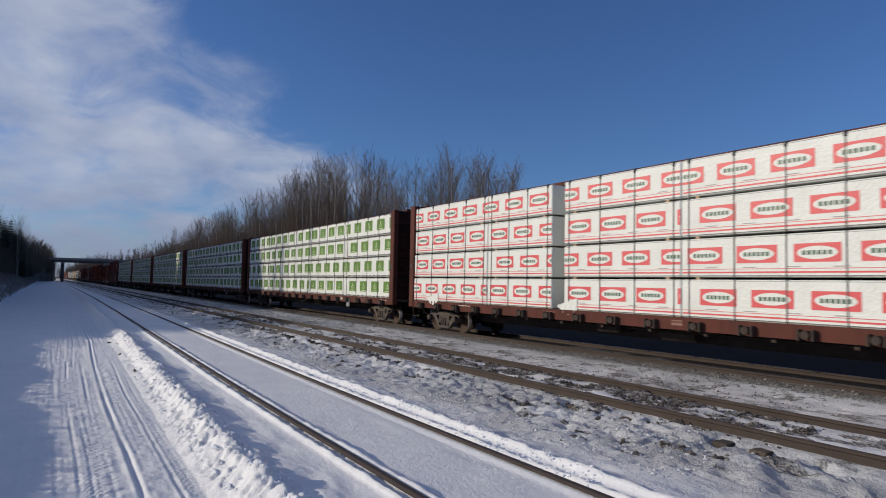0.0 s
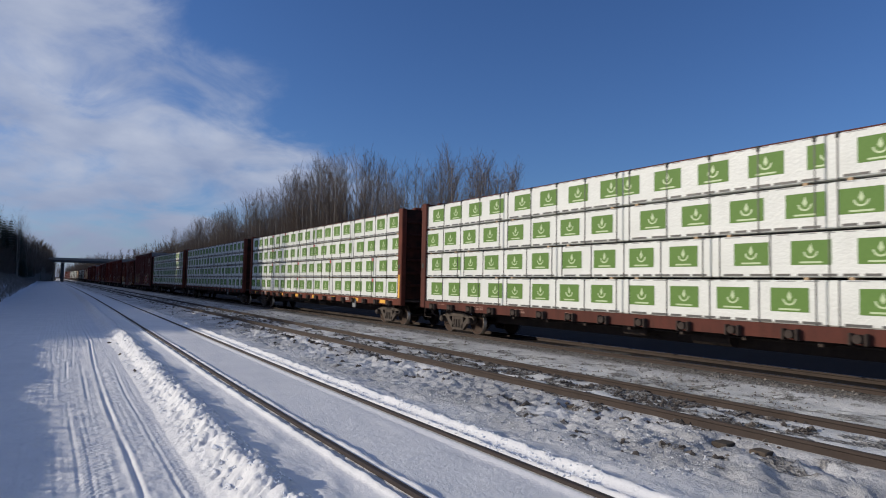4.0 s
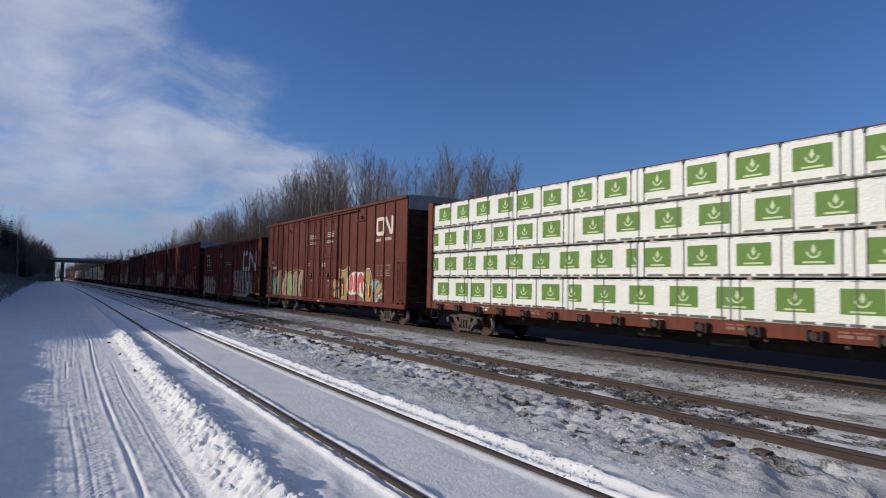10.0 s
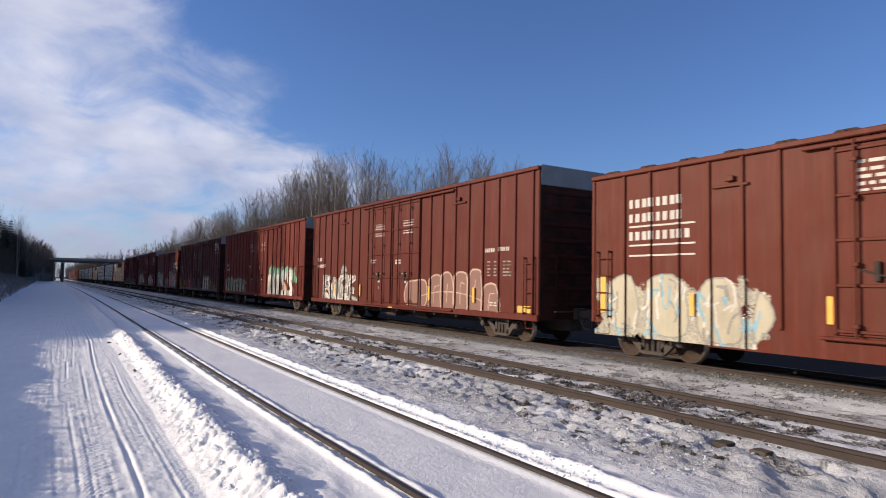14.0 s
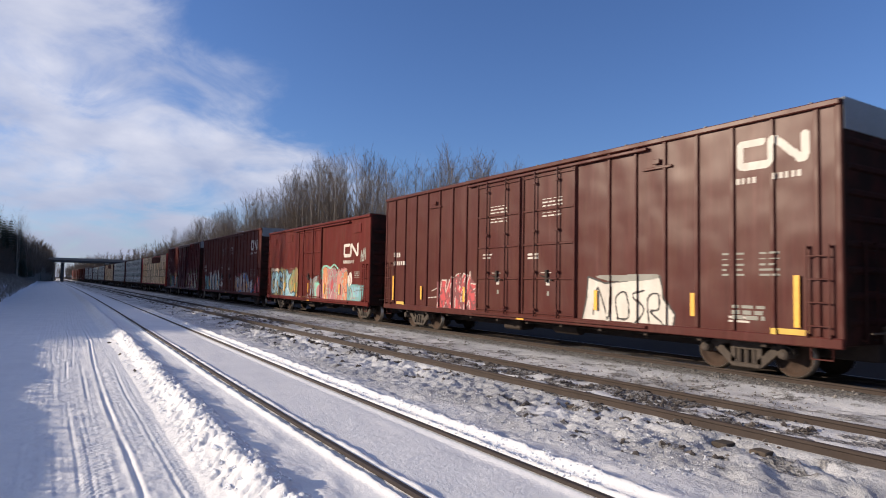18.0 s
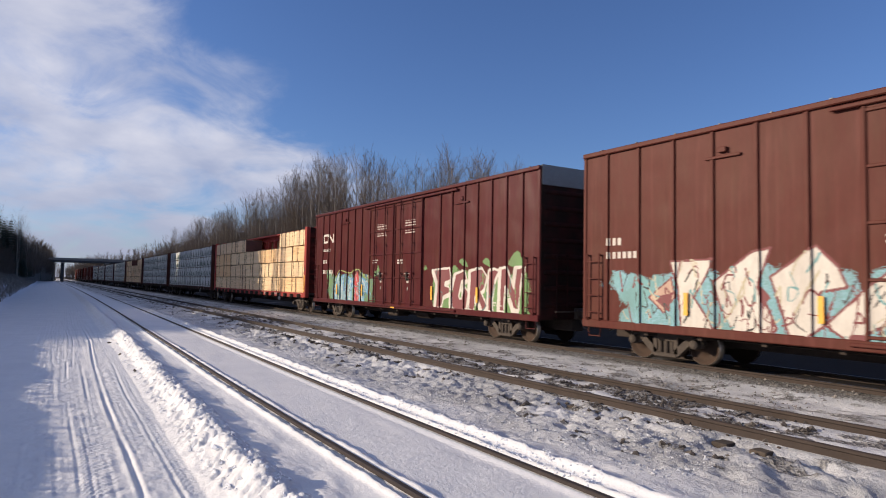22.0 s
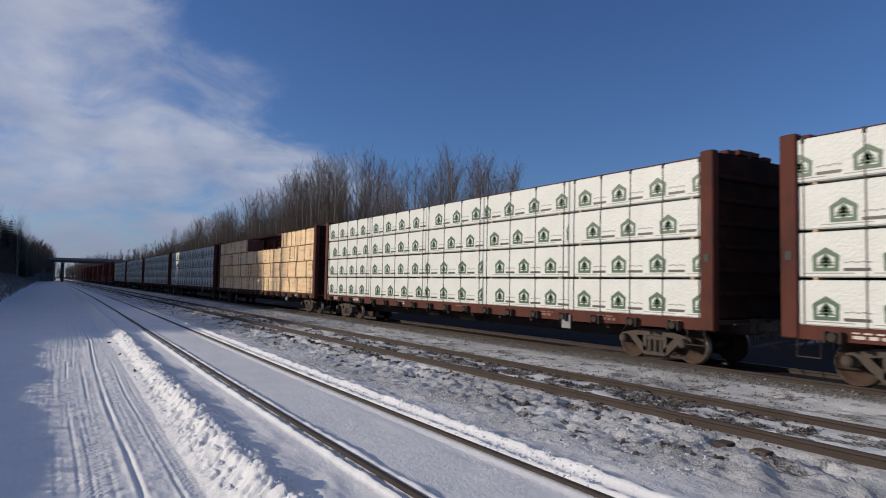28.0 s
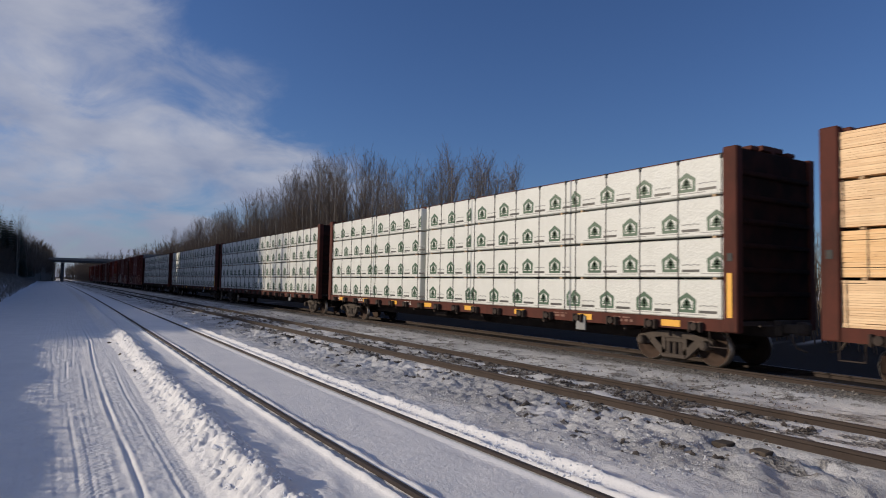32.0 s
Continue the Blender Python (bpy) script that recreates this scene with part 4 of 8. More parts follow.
def wild(cv, x, y, w, h, letters, fills, line, shade, seed, fat=0.30, back=None, rim=0.035, drop=(0.08, -0.06), glyphs=None, light=None, spikes=0.7, hollow=False):
    """A sprayed piece: interlocking tapered letters with outlines, a block shade and a misty ground."""
    rnd = random.Random(seed)
    if not glyphs:
        letters = int(round(letters * 1.45))
    lw = w / letters
    loose = 0.05 if glyphs else 0.11 * lw + 0.05
    if back is not None:
        for k in range(letters * 2):
            cv.cloud(x + w * (k + 0.5) / (letters * 2) + rnd.uniform(-.1, .1), y + h * rnd.uniform(0.2, 0.85), lw * rnd.uniform(0.45, 0.8), h * rnd.uniform(0.3, 0.5),
                     back[rnd.randrange(len(back))], seed + k, 0.25)
    forms = []
    for k in range(letters):
        g = GLYPHS[glyphs[k] if glyphs else rnd.randrange(len(GLYPHS))]
        lean, st, up = rnd.uniform(-0.35, 0.35), rnd.uniform(1.05, 1.3) if glyphs else rnd.uniform(1.3, 1.75), rnd.uniform(-0.06, 0.06)
        mine = []
        for ln in g:
            pts = [(x + lw * (k + 0.5 + (px - 0.45) * st + lean * (py - 0.5)) + rnd.uniform(-loose, loose), y + h * (0.10 + up + 0.80 * py) + rnd.uniform(-loose, loose)) for px, py in ln]
            for p, q in zip(pts, pts[1:]):
                mine.append((p, q, lw * fat * rnd.uniform(0.7, 1.35), lw * fat * rnd.uniform(0.7, 1.35)))
        while rnd.random() < spikes * 0.75:
            p = (x + lw * (k + rnd.uniform(0.2, 0.8)), y + h * rnd.choice((0.12, 0.88)))
            mine.append((p, (p[0] + lw * rnd.uniform(-0.6, 0.6), p[1] + h * rnd.uniform(-0.25, 0.25)), lw * fat * 0.9, 0.03))
        forms.append(mine)
    if shade is not None:
        for mine in forms:
            for p, q, a, b in mine:
                for f in (0.5, 1.0):
                    o = (drop[0] * f, drop[1] * f)
                    cv.slab((p[0] + o[0], p[1] + o[1]), (q[0] + o[0], q[1] + o[1]), a, b, rim, shade)
    for k, mine in enumerate(forms):
        for p, q, a, b in mine:
            cv.slab(p, q, a, b, rim, line)
        for p, q, a, b in mine:
            if hollow:
                cv.slab(p, q, a, b, 0, -1)
            else:
                cv.slab(p, q, a, b, 0, fills[k % len(fills)], fills[(k + 1) % len(fills)], y + h * rnd.uniform(0.3, 0.55))
        if not hollow:
            p, q, a, b = mine[len(mine) // 2]
            for p, q, a, b in mine[::2]:
                cv.stroke([(p[0] * 0.7 + q[0] * 0.3, p[1] * 0.7 + q[1] * 0.3), (p[0] * 0.2 + q[0] * 0.8, p[1] * 0.2 + q[1] * 0.8)], 0.024, rnd.choice((line, fills[(k + 2) % len(fills)])))
            cv.stroke([(p[0] * 0.8 + q[0] * 0.2 + a * 0.2, p[1] * 0.8 + q[1] * 0.2), (p[0] * 0.4 + q[0] * 0.6 + a * 0.1, p[1] * 0.4 + q[1] * 0.6)], 0.025, line)
        if light is not None:
            p = rnd.choice(mine)[0]
            cv.stroke([(p[0] - 0.06, p[1] + 0.05), (p[0] + 0.05, p[1] + 0.10)], 0.035, light)


def curved(pts, closed=False, n=4):
    """A smooth line through the points."""
    k = len(pts)
    if k < 3:
        return list(pts)
    out_ = []
    for i in range(k if closed else k - 1):
        a, b, c, d = [pts[j % k] if closed else pts[min(max(j, 0), k - 1)] for j in (i - 1, i, i + 1, i + 2)]
        for q in range(n):
            t = q / n
            out_.append(tuple(0.5 * (2 * b[m] + (c[m] - a[m]) * t + (2 * a[m] - 5 * b[m] + 4 * c[m] - d[m]) * t * t + (3 * b[m] - a[m] - 3 * c[m] + d[m]) * t ** 3) for m in (0, 1)))
    return out_ if closed else out_ + [pts[-1]]


def sprayed(cv, ink, line, width, soft, *outline):
    """One sprayed form: filled with ink, edged with a line; soft forms have rounded outlines."""
    pts = curved(list(outline), True) if soft else list(outline)
    if ink is not None:
        cv.fill(pts, ink)
    if line is not None:
        cv.stroke(pts + pts[:1], width, line)


def misty(cv, inks, u0, u1, v0, v1, seed):
    """A ground of overlapping spray mist with ragged, speckled borders."""
    d = np.minimum(np.minimum(cv.U - u0, u1 - cv.U) / 0.6, np.minimum(cv.V - v0 + 0.3, v1 - cv.V) / 0.45)
    d = d + (fbm(cv.U * 1.9 + seed, cv.V * 1.9, 70 + seed % 9, 3) - 0.5) * 2.2 + (np.random.RandomState(seed).rand(*cv.U.shape) - 0.5) * 0.3
    pick = np.clip((fbm(cv.U * 1.1, cv.V * 1.6 + seed, 90 + seed % 7, 3) - 0.2) / 0.6 * len(inks) + (np.random.RandomState(seed + 1).rand(*cv.U.shape) - 0.5) * 2.0, 0, len(inks) - 1).astype(int)
    cv.a = np.where(d > 0.35, np.array(inks)[pick], cv.a)


def scribbled(cv, inks, u0, u1, v0, v1, count, seed, wide=0.03):
    """Fine inner lines of a sprayed piece: short bent strokes that stay within what is painted."""
    rnd = random.Random(seed)
    before = cv.a.copy()
    for k in range(count):
        x, y = rnd.uniform(u0, u1), rnd.uniform(v0, v1)
        w, d = rnd.choice((-1, 1)) * rnd.uniform(0.9, 2.0), rnd.uniform(0.15, 0.5)
        pts = [(x, y), (x + d * math.cos(w), y + d * math.sin(w)), (x + d * math.cos(w) + rnd.uniform(-.25, .25), y + d * math.sin(w) + rnd.uniform(-.2, .2))]
        cv.stroke(curved(pts, n=3), wide * rnd.uniform(0.7, 1.5), inks[k % len(inks)])
    cv.a = np.where(before < 0, before, cv.a)


def ribbon(cv, x, y, w, h, t):
    """The railway's white looping ribbon mark."""
    def arc(cx, cy, r, a0, a1):
        return [(cx + r * math.cos(radians(a)), cy + r * math.sin(radians(a))) for a in np.linspace(a0, a1, 6)]
    r = h * 0.16
    a, b = x + w * 0.50, x + w
    pts = [(x + w * 0.36, y + h)] + arc(x + r, y + h - r, r, 90, 180) + arc(x + r, y + r, r, 180, 270) + arc(a - r, y + r, r, 270, 360)
    pts += [(a, y + h * 0.6)] + arc(a + r * 0.9, y + h - r, r * 0.9, 180, 40) + [(b - r * 1.6, y + r * 0.6)] + arc(b - r * 0.9, y + r * 0.9, r * 0.9, 230, 360) + [(b, y + h)]
    cv.stroke(pts, t, WHITE)


def rows_of_text(cv, x, y, w, lines, h=0.05, gap=0.05, ink=LETTER, seed=1):
    rnd = random.Random(seed)
    for k in range(lines):
        u = x
        while u < x + w - 0.04:
            d = rnd.uniform(0.10, 0.3)
            cv.bar(u, y - k * (h + gap), min(d, x + w - u), h, ink)
            u += d + 0.06


def word(cv, x, y, letters, h, ink=LETTER):
    """A line of letter-sized blocks."""
    for k in range(letters):
        cv.bar(x + k * h * 0.85, y + h * 0.06, h * 0.50, h * 0.88, ink)


# ---- box cars ----
def rib_positions(half, rows):
    """Places along the car of its side ribs; rows: (first, last, count) from the far end."""
    return sorted(half - 0.1 - float(u) for a, b, n in rows for u in np.linspace(a, b, n))


def ladder_shape(h, w=0.42, rungs=4):
    s = Shape()
    for y in (-w / 2, w / 2):
        s.box(-0.10, -0.07, y - 0.02, y + 0.02, 0, h, 0.006)
        for z in (0.05, h - 0.05):
            s.box(-0.08, 0.0, y - 0.02, y + 0.02, z - 0.02, z + 0.02)
    for k in range(rungs):
        z = h * (k + 0.5) / rungs
        s.tube([(-0.09, -w / 2, z), (-0.09, w / 2, z)], 0.016, 5)
    return s


def boxcar(label, paint, length, z0=0.66, z1=5.2, rib_rows=((0.95, 5.83, 6), (12.07, 17.69, 7)), door=(-2.4, 2.4), leaves=(0.5,), flush=False, fishbelly=False, cap=True, trucks=7.0, tall=False):
    """A boxcar along y, the camera's side at -x. door: the extent of its doorway."""
    W, half, depth = 1.50, length / 2, 0.05
    car = tagged(new("boxcar"), label, "boxcar", "cars of the train")
    car["doorway"] = door
    ribs = [] if flush else rib_positions(half, rib_rows)
    for k in (-1, 1):
        s = Shape()
        zb = z0
        if fishbelly:
            out = [(-half, zb), (-half, z1), (half, z1), (half, zb), (half * 0.75, zb - 0.02), (half * 0.62, zb - 0.34), (-half * 0.62, zb - 0.34), (-half * 0.75, zb - 0.02)]
            s.prism(out[::-1], k * W - 0.03 if k > 0 else -W, W if k > 0 else -W + 0.03)
        else:
            s.box(-W if k < 0 else W - 0.05, -W + 0.05 if k < 0 else W, -half, half, zb, z1, 0.012)
        part("side_wall", s, paint, car)
        s = Shape()
        s.box(k * (W + 0.02) - 0.06, k * (W + 0.02) + 0.06, -half, half, z1 - 0.10, z1 + 0.02, 0.02)
        part("roof_rail", s, paint, car)
        if not fishbelly:
            s = Shape()
            s.box(k * (W + 0.015) - 0.05, k * (W + 0.015) + 0.05, -half, half, z0 - 0.06, z0 + 0.14, 0.02)
            part("side_sill", s, paint, car)
    rib = Shape(); rib.box(-depth, 0.01, -0.045, 0.045, z0 + 0.14, z1 - 0.10, 0.014)
    rib_me = rib.data("rib", paint)
    for k in (-1, 1):
        for y in ribs:
            at(part("rib", rib_me, None, car), k * W, y, 0, 0, 0, 0 if k < 0 else 180)
    # corner posts, ends with ribs, roof
    post = Shape(); post.box(-0.06, 0.06, -0.06, 0.06, z0, z1, 0.02)
    post_me = post.data("corner_post", paint)
    for x in (-1, 1):
        for y in (-1, 1):
            at(part("corner_post", post_me, None, car), x * (W - 0.03), y * (half - 0.05), 0)
    for k in (-1, 1):
        s = Shape()
        s.box(-W, W, k * half - 0.03, k * half + 0.03, z0, z1, 0.01)
        e = part("end_wall", s, shaded_end(paint), car)
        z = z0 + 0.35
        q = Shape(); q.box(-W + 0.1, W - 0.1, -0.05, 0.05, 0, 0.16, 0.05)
        me = q.data("end_rib", shaded_end(paint))
        while z < z1 - 0.75:
            at(part("end_rib", me, None, e), 0, k * (half + 0.02), z)
            z += 0.48
        if cap:
            s = Shape()
            s.box(-W + 0.02, W - 0.02, k * (half + 0.03) - 0.012, k * (half + 0.03) + 0.012, z1 - 0.55, z1 + 0.05, 0.004)
            part("end_cap", s, GALV, car, "galvanised upper end sheet")
        at(part("ladder", ladder_shape(1.9, 0.42, 5), shaded_end(paint), car), -W + 0.75, k * (half + 0.05), z0 + 0.05, 0, 0, 90 * k * -1 + 0)
    s = Shape()
    s.prism([(-half, z1), (half, z1), (half, z1 + 0.03), (-half, z1 + 0.03)][::-1][::-1], -W, W)
    n = int(length / 1.1)
    for i in range(n):
        y = -half + (i + 0.5) * length / n
        s.box(-W + 0.02, W - 0.02, y - 0.03, y + 0.03, z1 + 0.02, z1 + 0.075, 0.015)
    part("roof", s, GALV if cap else paint, car, "galvanised roof sheets" if cap else "")
    if not cap:
        hump = Shape()
        for i in range(n):
            y = -half + (i + 0.5) * length / n
            hump.prism([(y - 0.25, z1 + 0.02), (y + 0.25, z1 + 0.02), (y + 0.18, z1 + 0.10), (y - 0.18, z1 + 0.10)], -W + 0.1, -W + 0.6)
        part("roof_hump", hump, UNDER, car)
    floor_ = Shape(); floor_.box(-W + 0.06, W - 0.06, -half + 0.04, half - 0.04, z0 - 0.02, z0 + 0.1)
    floor_.box(-0.25, 0.25, -half, half, z0 - 0.36, z0, 0.02)
    for y in np.arange(-half + 1.6, half - 1.5, 1.5):
        floor_.box(-W + 0.1, W - 0.1, y - 0.06, y + 0.06, z0 - 0.16, z0, 0.01)
    part("underframe", floor_, UNDER, car)
    q = Shape()
    q.tube([(-0.6, -1.6, z0 - 0.22), (-0.6, -0.6, z0 - 0.22)], 0.19, 10)
    q.tube([(-0.75, -half + 3, z0 - 0.15), (-0.7, -1.6, z0 - 0.18)], 0.025, 5)
    q.tube([(-0.75, half - 3, z0 - 0.15), (-0.7, -0.6, z0 - 0.18)], 0.025, 5)
    q.box(-0.9, -0.3, 0.8, 1.7, z0 - 0.42, z0, 0.05)
    part("brake_rigging", q, UNDER, car)
    # doors
    for k in (-1, 1):
        d0, d1 = door
        cuts = [0.0, *leaves, 1.0]
        for i in range(len(cuts) - 1):
            a, b = d0 + (d1 - d0) * cuts[i] + 0.03, d0 + (d1 - d0) * cuts[i + 1] - 0.03
            s = Shape()
            x0, x1 = (-W - 0.045, -W + 0.0) if k < 0 else (W, W + 0.045)
            zt = z1 - 0.22
            s.box(x0, x1, a, b, z0 + 0.12, zt, 0.012)
            xo = -W - 0.085 if k < 0 else W + 0.085
            dp = part("door", s, paint, car)
            if k < 0:
                ridged = fishbelly and i == 0
                for z in np.linspace(z0 + 0.2, zt - 0.1, 17 if ridged else 5 if not flush else 4):
                    q = Shape()
                    q.box(xo, x0 + 0.002, a + 0.095, b - 0.095, z - 0.03, z + 0.03, 0.01)
                    part("door_rail", q, paint, dp)
                for y in (a + 0.06, b - 0.06):
                    q = Shape()
                    q.box(xo - 0.003, x0 + 0.002, y - 0.03, y + 0.03, z0 + 0.14, zt - 0.02, 0.01)
                    part("door_stile", q, paint, dp)
            else:
                continue
            for y in () if ridged else (a + (b - a) * 0.3, a + (b - a) * 0.72):
                t = Shape()
                xr = -W - 0.13 if k < 0 else W + 0.10
                t.tube([(xr, y, z0 + 0.1), (xr, y, zt + 0.05)], 0.026, 6)
                for z in (z0 + 0.3, z0 + 1.4, z0 + 2.6, zt - 0.3):
                    t.box(xr - 0.03, xr + 0.03, y - 0.06, y + 0.06, z - 0.04, z + 0.04, 0.01)
                part("lock_rod", t, paint, dp)
            if k < 0:
                t = Shape()
                y = a + (b - a) * 0.5
                t.tube([(-W - 0.10, y - 0.25, z0 + 1.15), (-W - 0.12, y + 0.25, z0 + 1.3)], 0.02, 5)
                t.box(-W - 0.12, -W - 0.05, y - 0.05, y + 0.05, z0 + 1.1, z0 + 1.45, 0.01)
                part("door_handle", t, UNDER, dp)
        s = Shape()
        ext = min((d1 - d0) / len(cuts[1:]), half - d1 - 0.2)
        s.box(k * (W + 0.07) - 0.05, k * (W + 0.07) + 0.05, d0 - ext, d1 + ext * 0.2, z1 - 0.23, z1 - 0.15, 0.015)
        part("door_track", s, paint, car)
        s = Shape()
        s.box(k * (W + 0.07) - 0.06, k * (W + 0.07) + 0.06, d0 - ext, d1 + 0.2, z0 + 0.02, z0 + 0.09, 0.015)
        part("door_track", s, paint, car)
        for y in (-half + 0.42, half - 0.42):
            at(part("ladder", ladder_shape(1.75), paint, car), k * W, y, z0 + 0.12, 0, 0, 0 if k < 0 else 180)
        for y in (-half + 0.4, half - 0.4):
            st = Shape()
            st.tube([(k * W, y - 0.2, z0), (k * W, y - 0.2, z0 - 0.28), (k * W, y + 0.2, z0 - 0.28), (k * W, y + 0.2, z0)], 0.018, 5)
            part("step", st, paint, car)
        # small access hatch outline on each half
        for y in (-5.06, 5.12):
            if flush:
                continue
            t = Shape()
            t.box(k * (W + 0.02) - 0.04, k * (W + 0.02) + 0.04, y - 0.42, y + 0.42, z1 - 0.72, z1 - 0.66, 0.01)
            t.box(k * (W + 0.06) - 0.03, k * (W + 0.06) + 0.03, y - 0.10, y + 0.10, z1 - 0.60, z1 - 0.48, 0.01)
            part("hatch_trim", t, paint, car)
    marks = [(y, 1.05, 1.56) for y in ((-6.05, -3.1, 3.1, 6.05) if not flush else (-4.3, -2.25, 0.1, 2.25, 4.25))]
    if tall:
        marks += [(y, 0.95, 1.95) for y in (-half + 0.83, half - 0.83)]
    for y, za, zb in marks:
        t = Shape()
        t.box(-W - 0.062, -W - 0.052, y - 0.055, y + 0.055, za, zb)
        part("reflector", t, YELLOW, car, "yellow reflective strip")
    t = Shape()
    t.box(-W - 0.078, -W - 0.066, -0.17, 0.17, z0 - 0.04, z0 + 0.08)
    part("reflector", t, YELLOW, car, "yellow reflective strip")
    add_running_gear(car, trucks, half + 0.1)
    return car, W, ribs, depth, half


def paint_marks(name, car, W, ribs, depth, cv, label):
    part(name, cv.shape(W, ribs, depth + 0.002, 0.055, car["doorway"]), INK, car, label)


# ---- centre-beam cars and their loads ----
DECK_Z, LAYER = 1.00, 0.91


def centrebeam(label, paint, strips=False):
    car = tagged(new("centrebeam_flatcar"), label, "flatcar", "cars of the train")
    half = 11.36
    s = Shape()
    s.box(-1.39, 1.39, -half + 0.02, half - 0.02, DECK_Z - 0.12, DECK_Z - 0.02, 0.01)
    s.box(-0.25, 0.25, -half + 2.9, half - 2.9, 0.32, DECK_Z - 0.1, 0.02)
    s.box(-0.22, 0.22, -half, half, 0.62, DECK_Z - 0.1, 0.02)
    part("deck", s, UNDER, car)
    for y in np.arange(-half + 3.2, half - 3.1, 1.55):
        q = Shape(); q.box(-1.36, 1.36, y - 0.05, y + 0.05, 0.60, DECK_Z - 0.12, 0.01)
        part("cross_bearer", q, UNDER, car)
    q = Shape()
    q.tube([(-0.55, -1.2, 0.55), (-0.55, -0.2, 0.55)], 0.19, 10)
    q.tube([(-0.75, -6.5, 0.62), (-0.7, -1.2, 0.60)], 0.025, 5)
    q.tube([(-0.75, 6.5, 0.62), (-0.7, -0.2, 0.60)], 0.025, 5)
    q.box(-0.9, -0.3, 1.0, 1.8, 0.45, 0.85, 0.05)
    part("brake_rigging", q, UNDER, car)
    for k in (-1, 1):
        out = [(-half, DECK_Z - 0.26), (-half + 2.6, DECK_Z - 0.26), (-half + 3.6, DECK_Z - 0.29), (half - 3.6, DECK_Z - 0.29), (half - 2.6, DECK_Z - 0.26),
               (half, DECK_Z - 0.26), (half, DECK_Z), (-half, DECK_Z)]
        s = Shape()
        x = k * 1.44
        s.prism(out, x - 0.05, x + 0.05)
        sill = part("side_sill", s, paint, car)
        w = Shape()
        w.lathe((0, 0, 0), [(-0.15, 0.0), (-0.15, 0.085), (-0.02, 0.085), (-0.02, 0.05), (0.0, 0.05)], 10)
        w.box(-0.13, -0.01, -0.16, -0.11, -0.12, 0.10, 0.01)
        w.box(-0.13, -0.01, 0.11, 0.16, -0.12, 0.10, 0.01)
        me = w.data("winch", UNDER)
        for y in np.linspace(-half + 1.0, half - 1.0, 18):
            at(part("winch", me, None, sill), k * 1.485, float(y), DECK_Z - 0.18, 0, 0, 0 if k < 0 else 180)
    for k in (-1, 1):
        y = k * (half - 0.17)
        s = Shape()
        s.box(-1.48, 1.48, y - 0.10, y + 0.10, DECK_Z, 4.70, 0.02)
        bh = part("bulkhead", s, shaded_end(paint), car)
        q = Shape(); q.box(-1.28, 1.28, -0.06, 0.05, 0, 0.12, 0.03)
        me = q.data("bulkhead_rib", shaded_end(paint))
        for z in np.arange(1.5, 4.6, 0.52):
            at(part("bulkhead_rib", me, None, bh), 0, k * (half - 0.05), float(z))
        for x in (-1, 1):
            p = Shape()
            p.box(x * 1.41 - 0.11, x * 1.41 + 0.11, y - 0.17, y + 0.17, DECK_Z - 0.26, 4.72, 0.025)
            part("bulkhead_post", p, paint, bh)
            q = Shape()
            q.box(x * 1.525 - 0.006, x * 1.525 + 0.006, y - 0.06, y + 0.06, 2.25, 2.42)
            part("post_slot", q, BLACK, bh)
        for x in (-0.75, 0.65):
            t = Shape(); t.box(x - 0.15, x + 0.15, y - 0.12, y + 0.12, 4.70, 4.80, 0.02)
            part("top_bracket", t, paint, bh)
    s = Shape()
    s.box(-0.40, 0.40, -half + 0.1, half - 0.1, 4.75, 4.87, 0.015)
    s.box(-0.07, 0.07, -half + 0.1, half - 0.1, 4.45, 4.77, 0.01)
    part("top_chord", s, paint, car)
    post = Shape(); post.box(-0.10, 0.10, -0.14, 0.14, DECK_Z - 0.05, 4.60, 0.012)
    post_me = post.data("beam_post", paint)
    ys = np.linspace(-half + 1.35, half - 1.35, 16)
    for y in ys:
        at(part("beam_post", post_me, None, car), 0, float(y), 0)
    for i, (a, b) in enumerate(zip(ys, ys[1:])):
        if i % 2:
            a, b = b, a
        if i % 4 < 2:
            g = Shape()
            g.tube([(0, float(a) + (0.1 if b > a else -0.1), 4.55), (0, float(b) - (0.1 if b > a else -0.1), 3.55)], 0.16, 4)
            part("beam_brace", g, paint, car)
    for y in (-half + 0.5, half - 0.5):
        st = Shape()
        st.tube([(-1.44, y - 0.22, 0.76), (-1.44, y - 0.22, 0.40), (-1.44, y + 0.22, 0.40), (-1.44, y + 0.22, 0.76)], 0.02, 5)
        part("step", st, UNDER, car)
    if strips:
        for y in np.linspace(-half + 1.7, half - 1.7, 8) if paint is not BEAM_RED else ():
            q = Shape(); q.box(-1.502, -1.491, y - 0.26, y + 0.26, DECK_Z - 0.22, DECK_Z - 0.07, 0.002)
            part("reflector", q, YELLOW, car, "yellow reflective strip")
        q = Shape(); q.box(-1.532, -1.521, -half + 0.12, -half + 0.24, DECK_Z + 0.05, DECK_Z + 1.0, 0.002)
        part("reflector", q, YELLOW, car, "yellow reflective strip")
    pl = Shape(); pl.box(-1.54, -1.50, -half + 4.4, -half + 4.75, DECK_Z - 0.50, DECK_Z - 0.12, 0.006)
    part("placard", pl, GALV, car, "square grey placard holder")
    cv = Canvas(half - 0.4, -half + 0.4, DECK_Z - 0.25, DECK_Z - 0.03, 0.03)
    rnd = random.Random(hash(label) % 1000 if False else len(label))
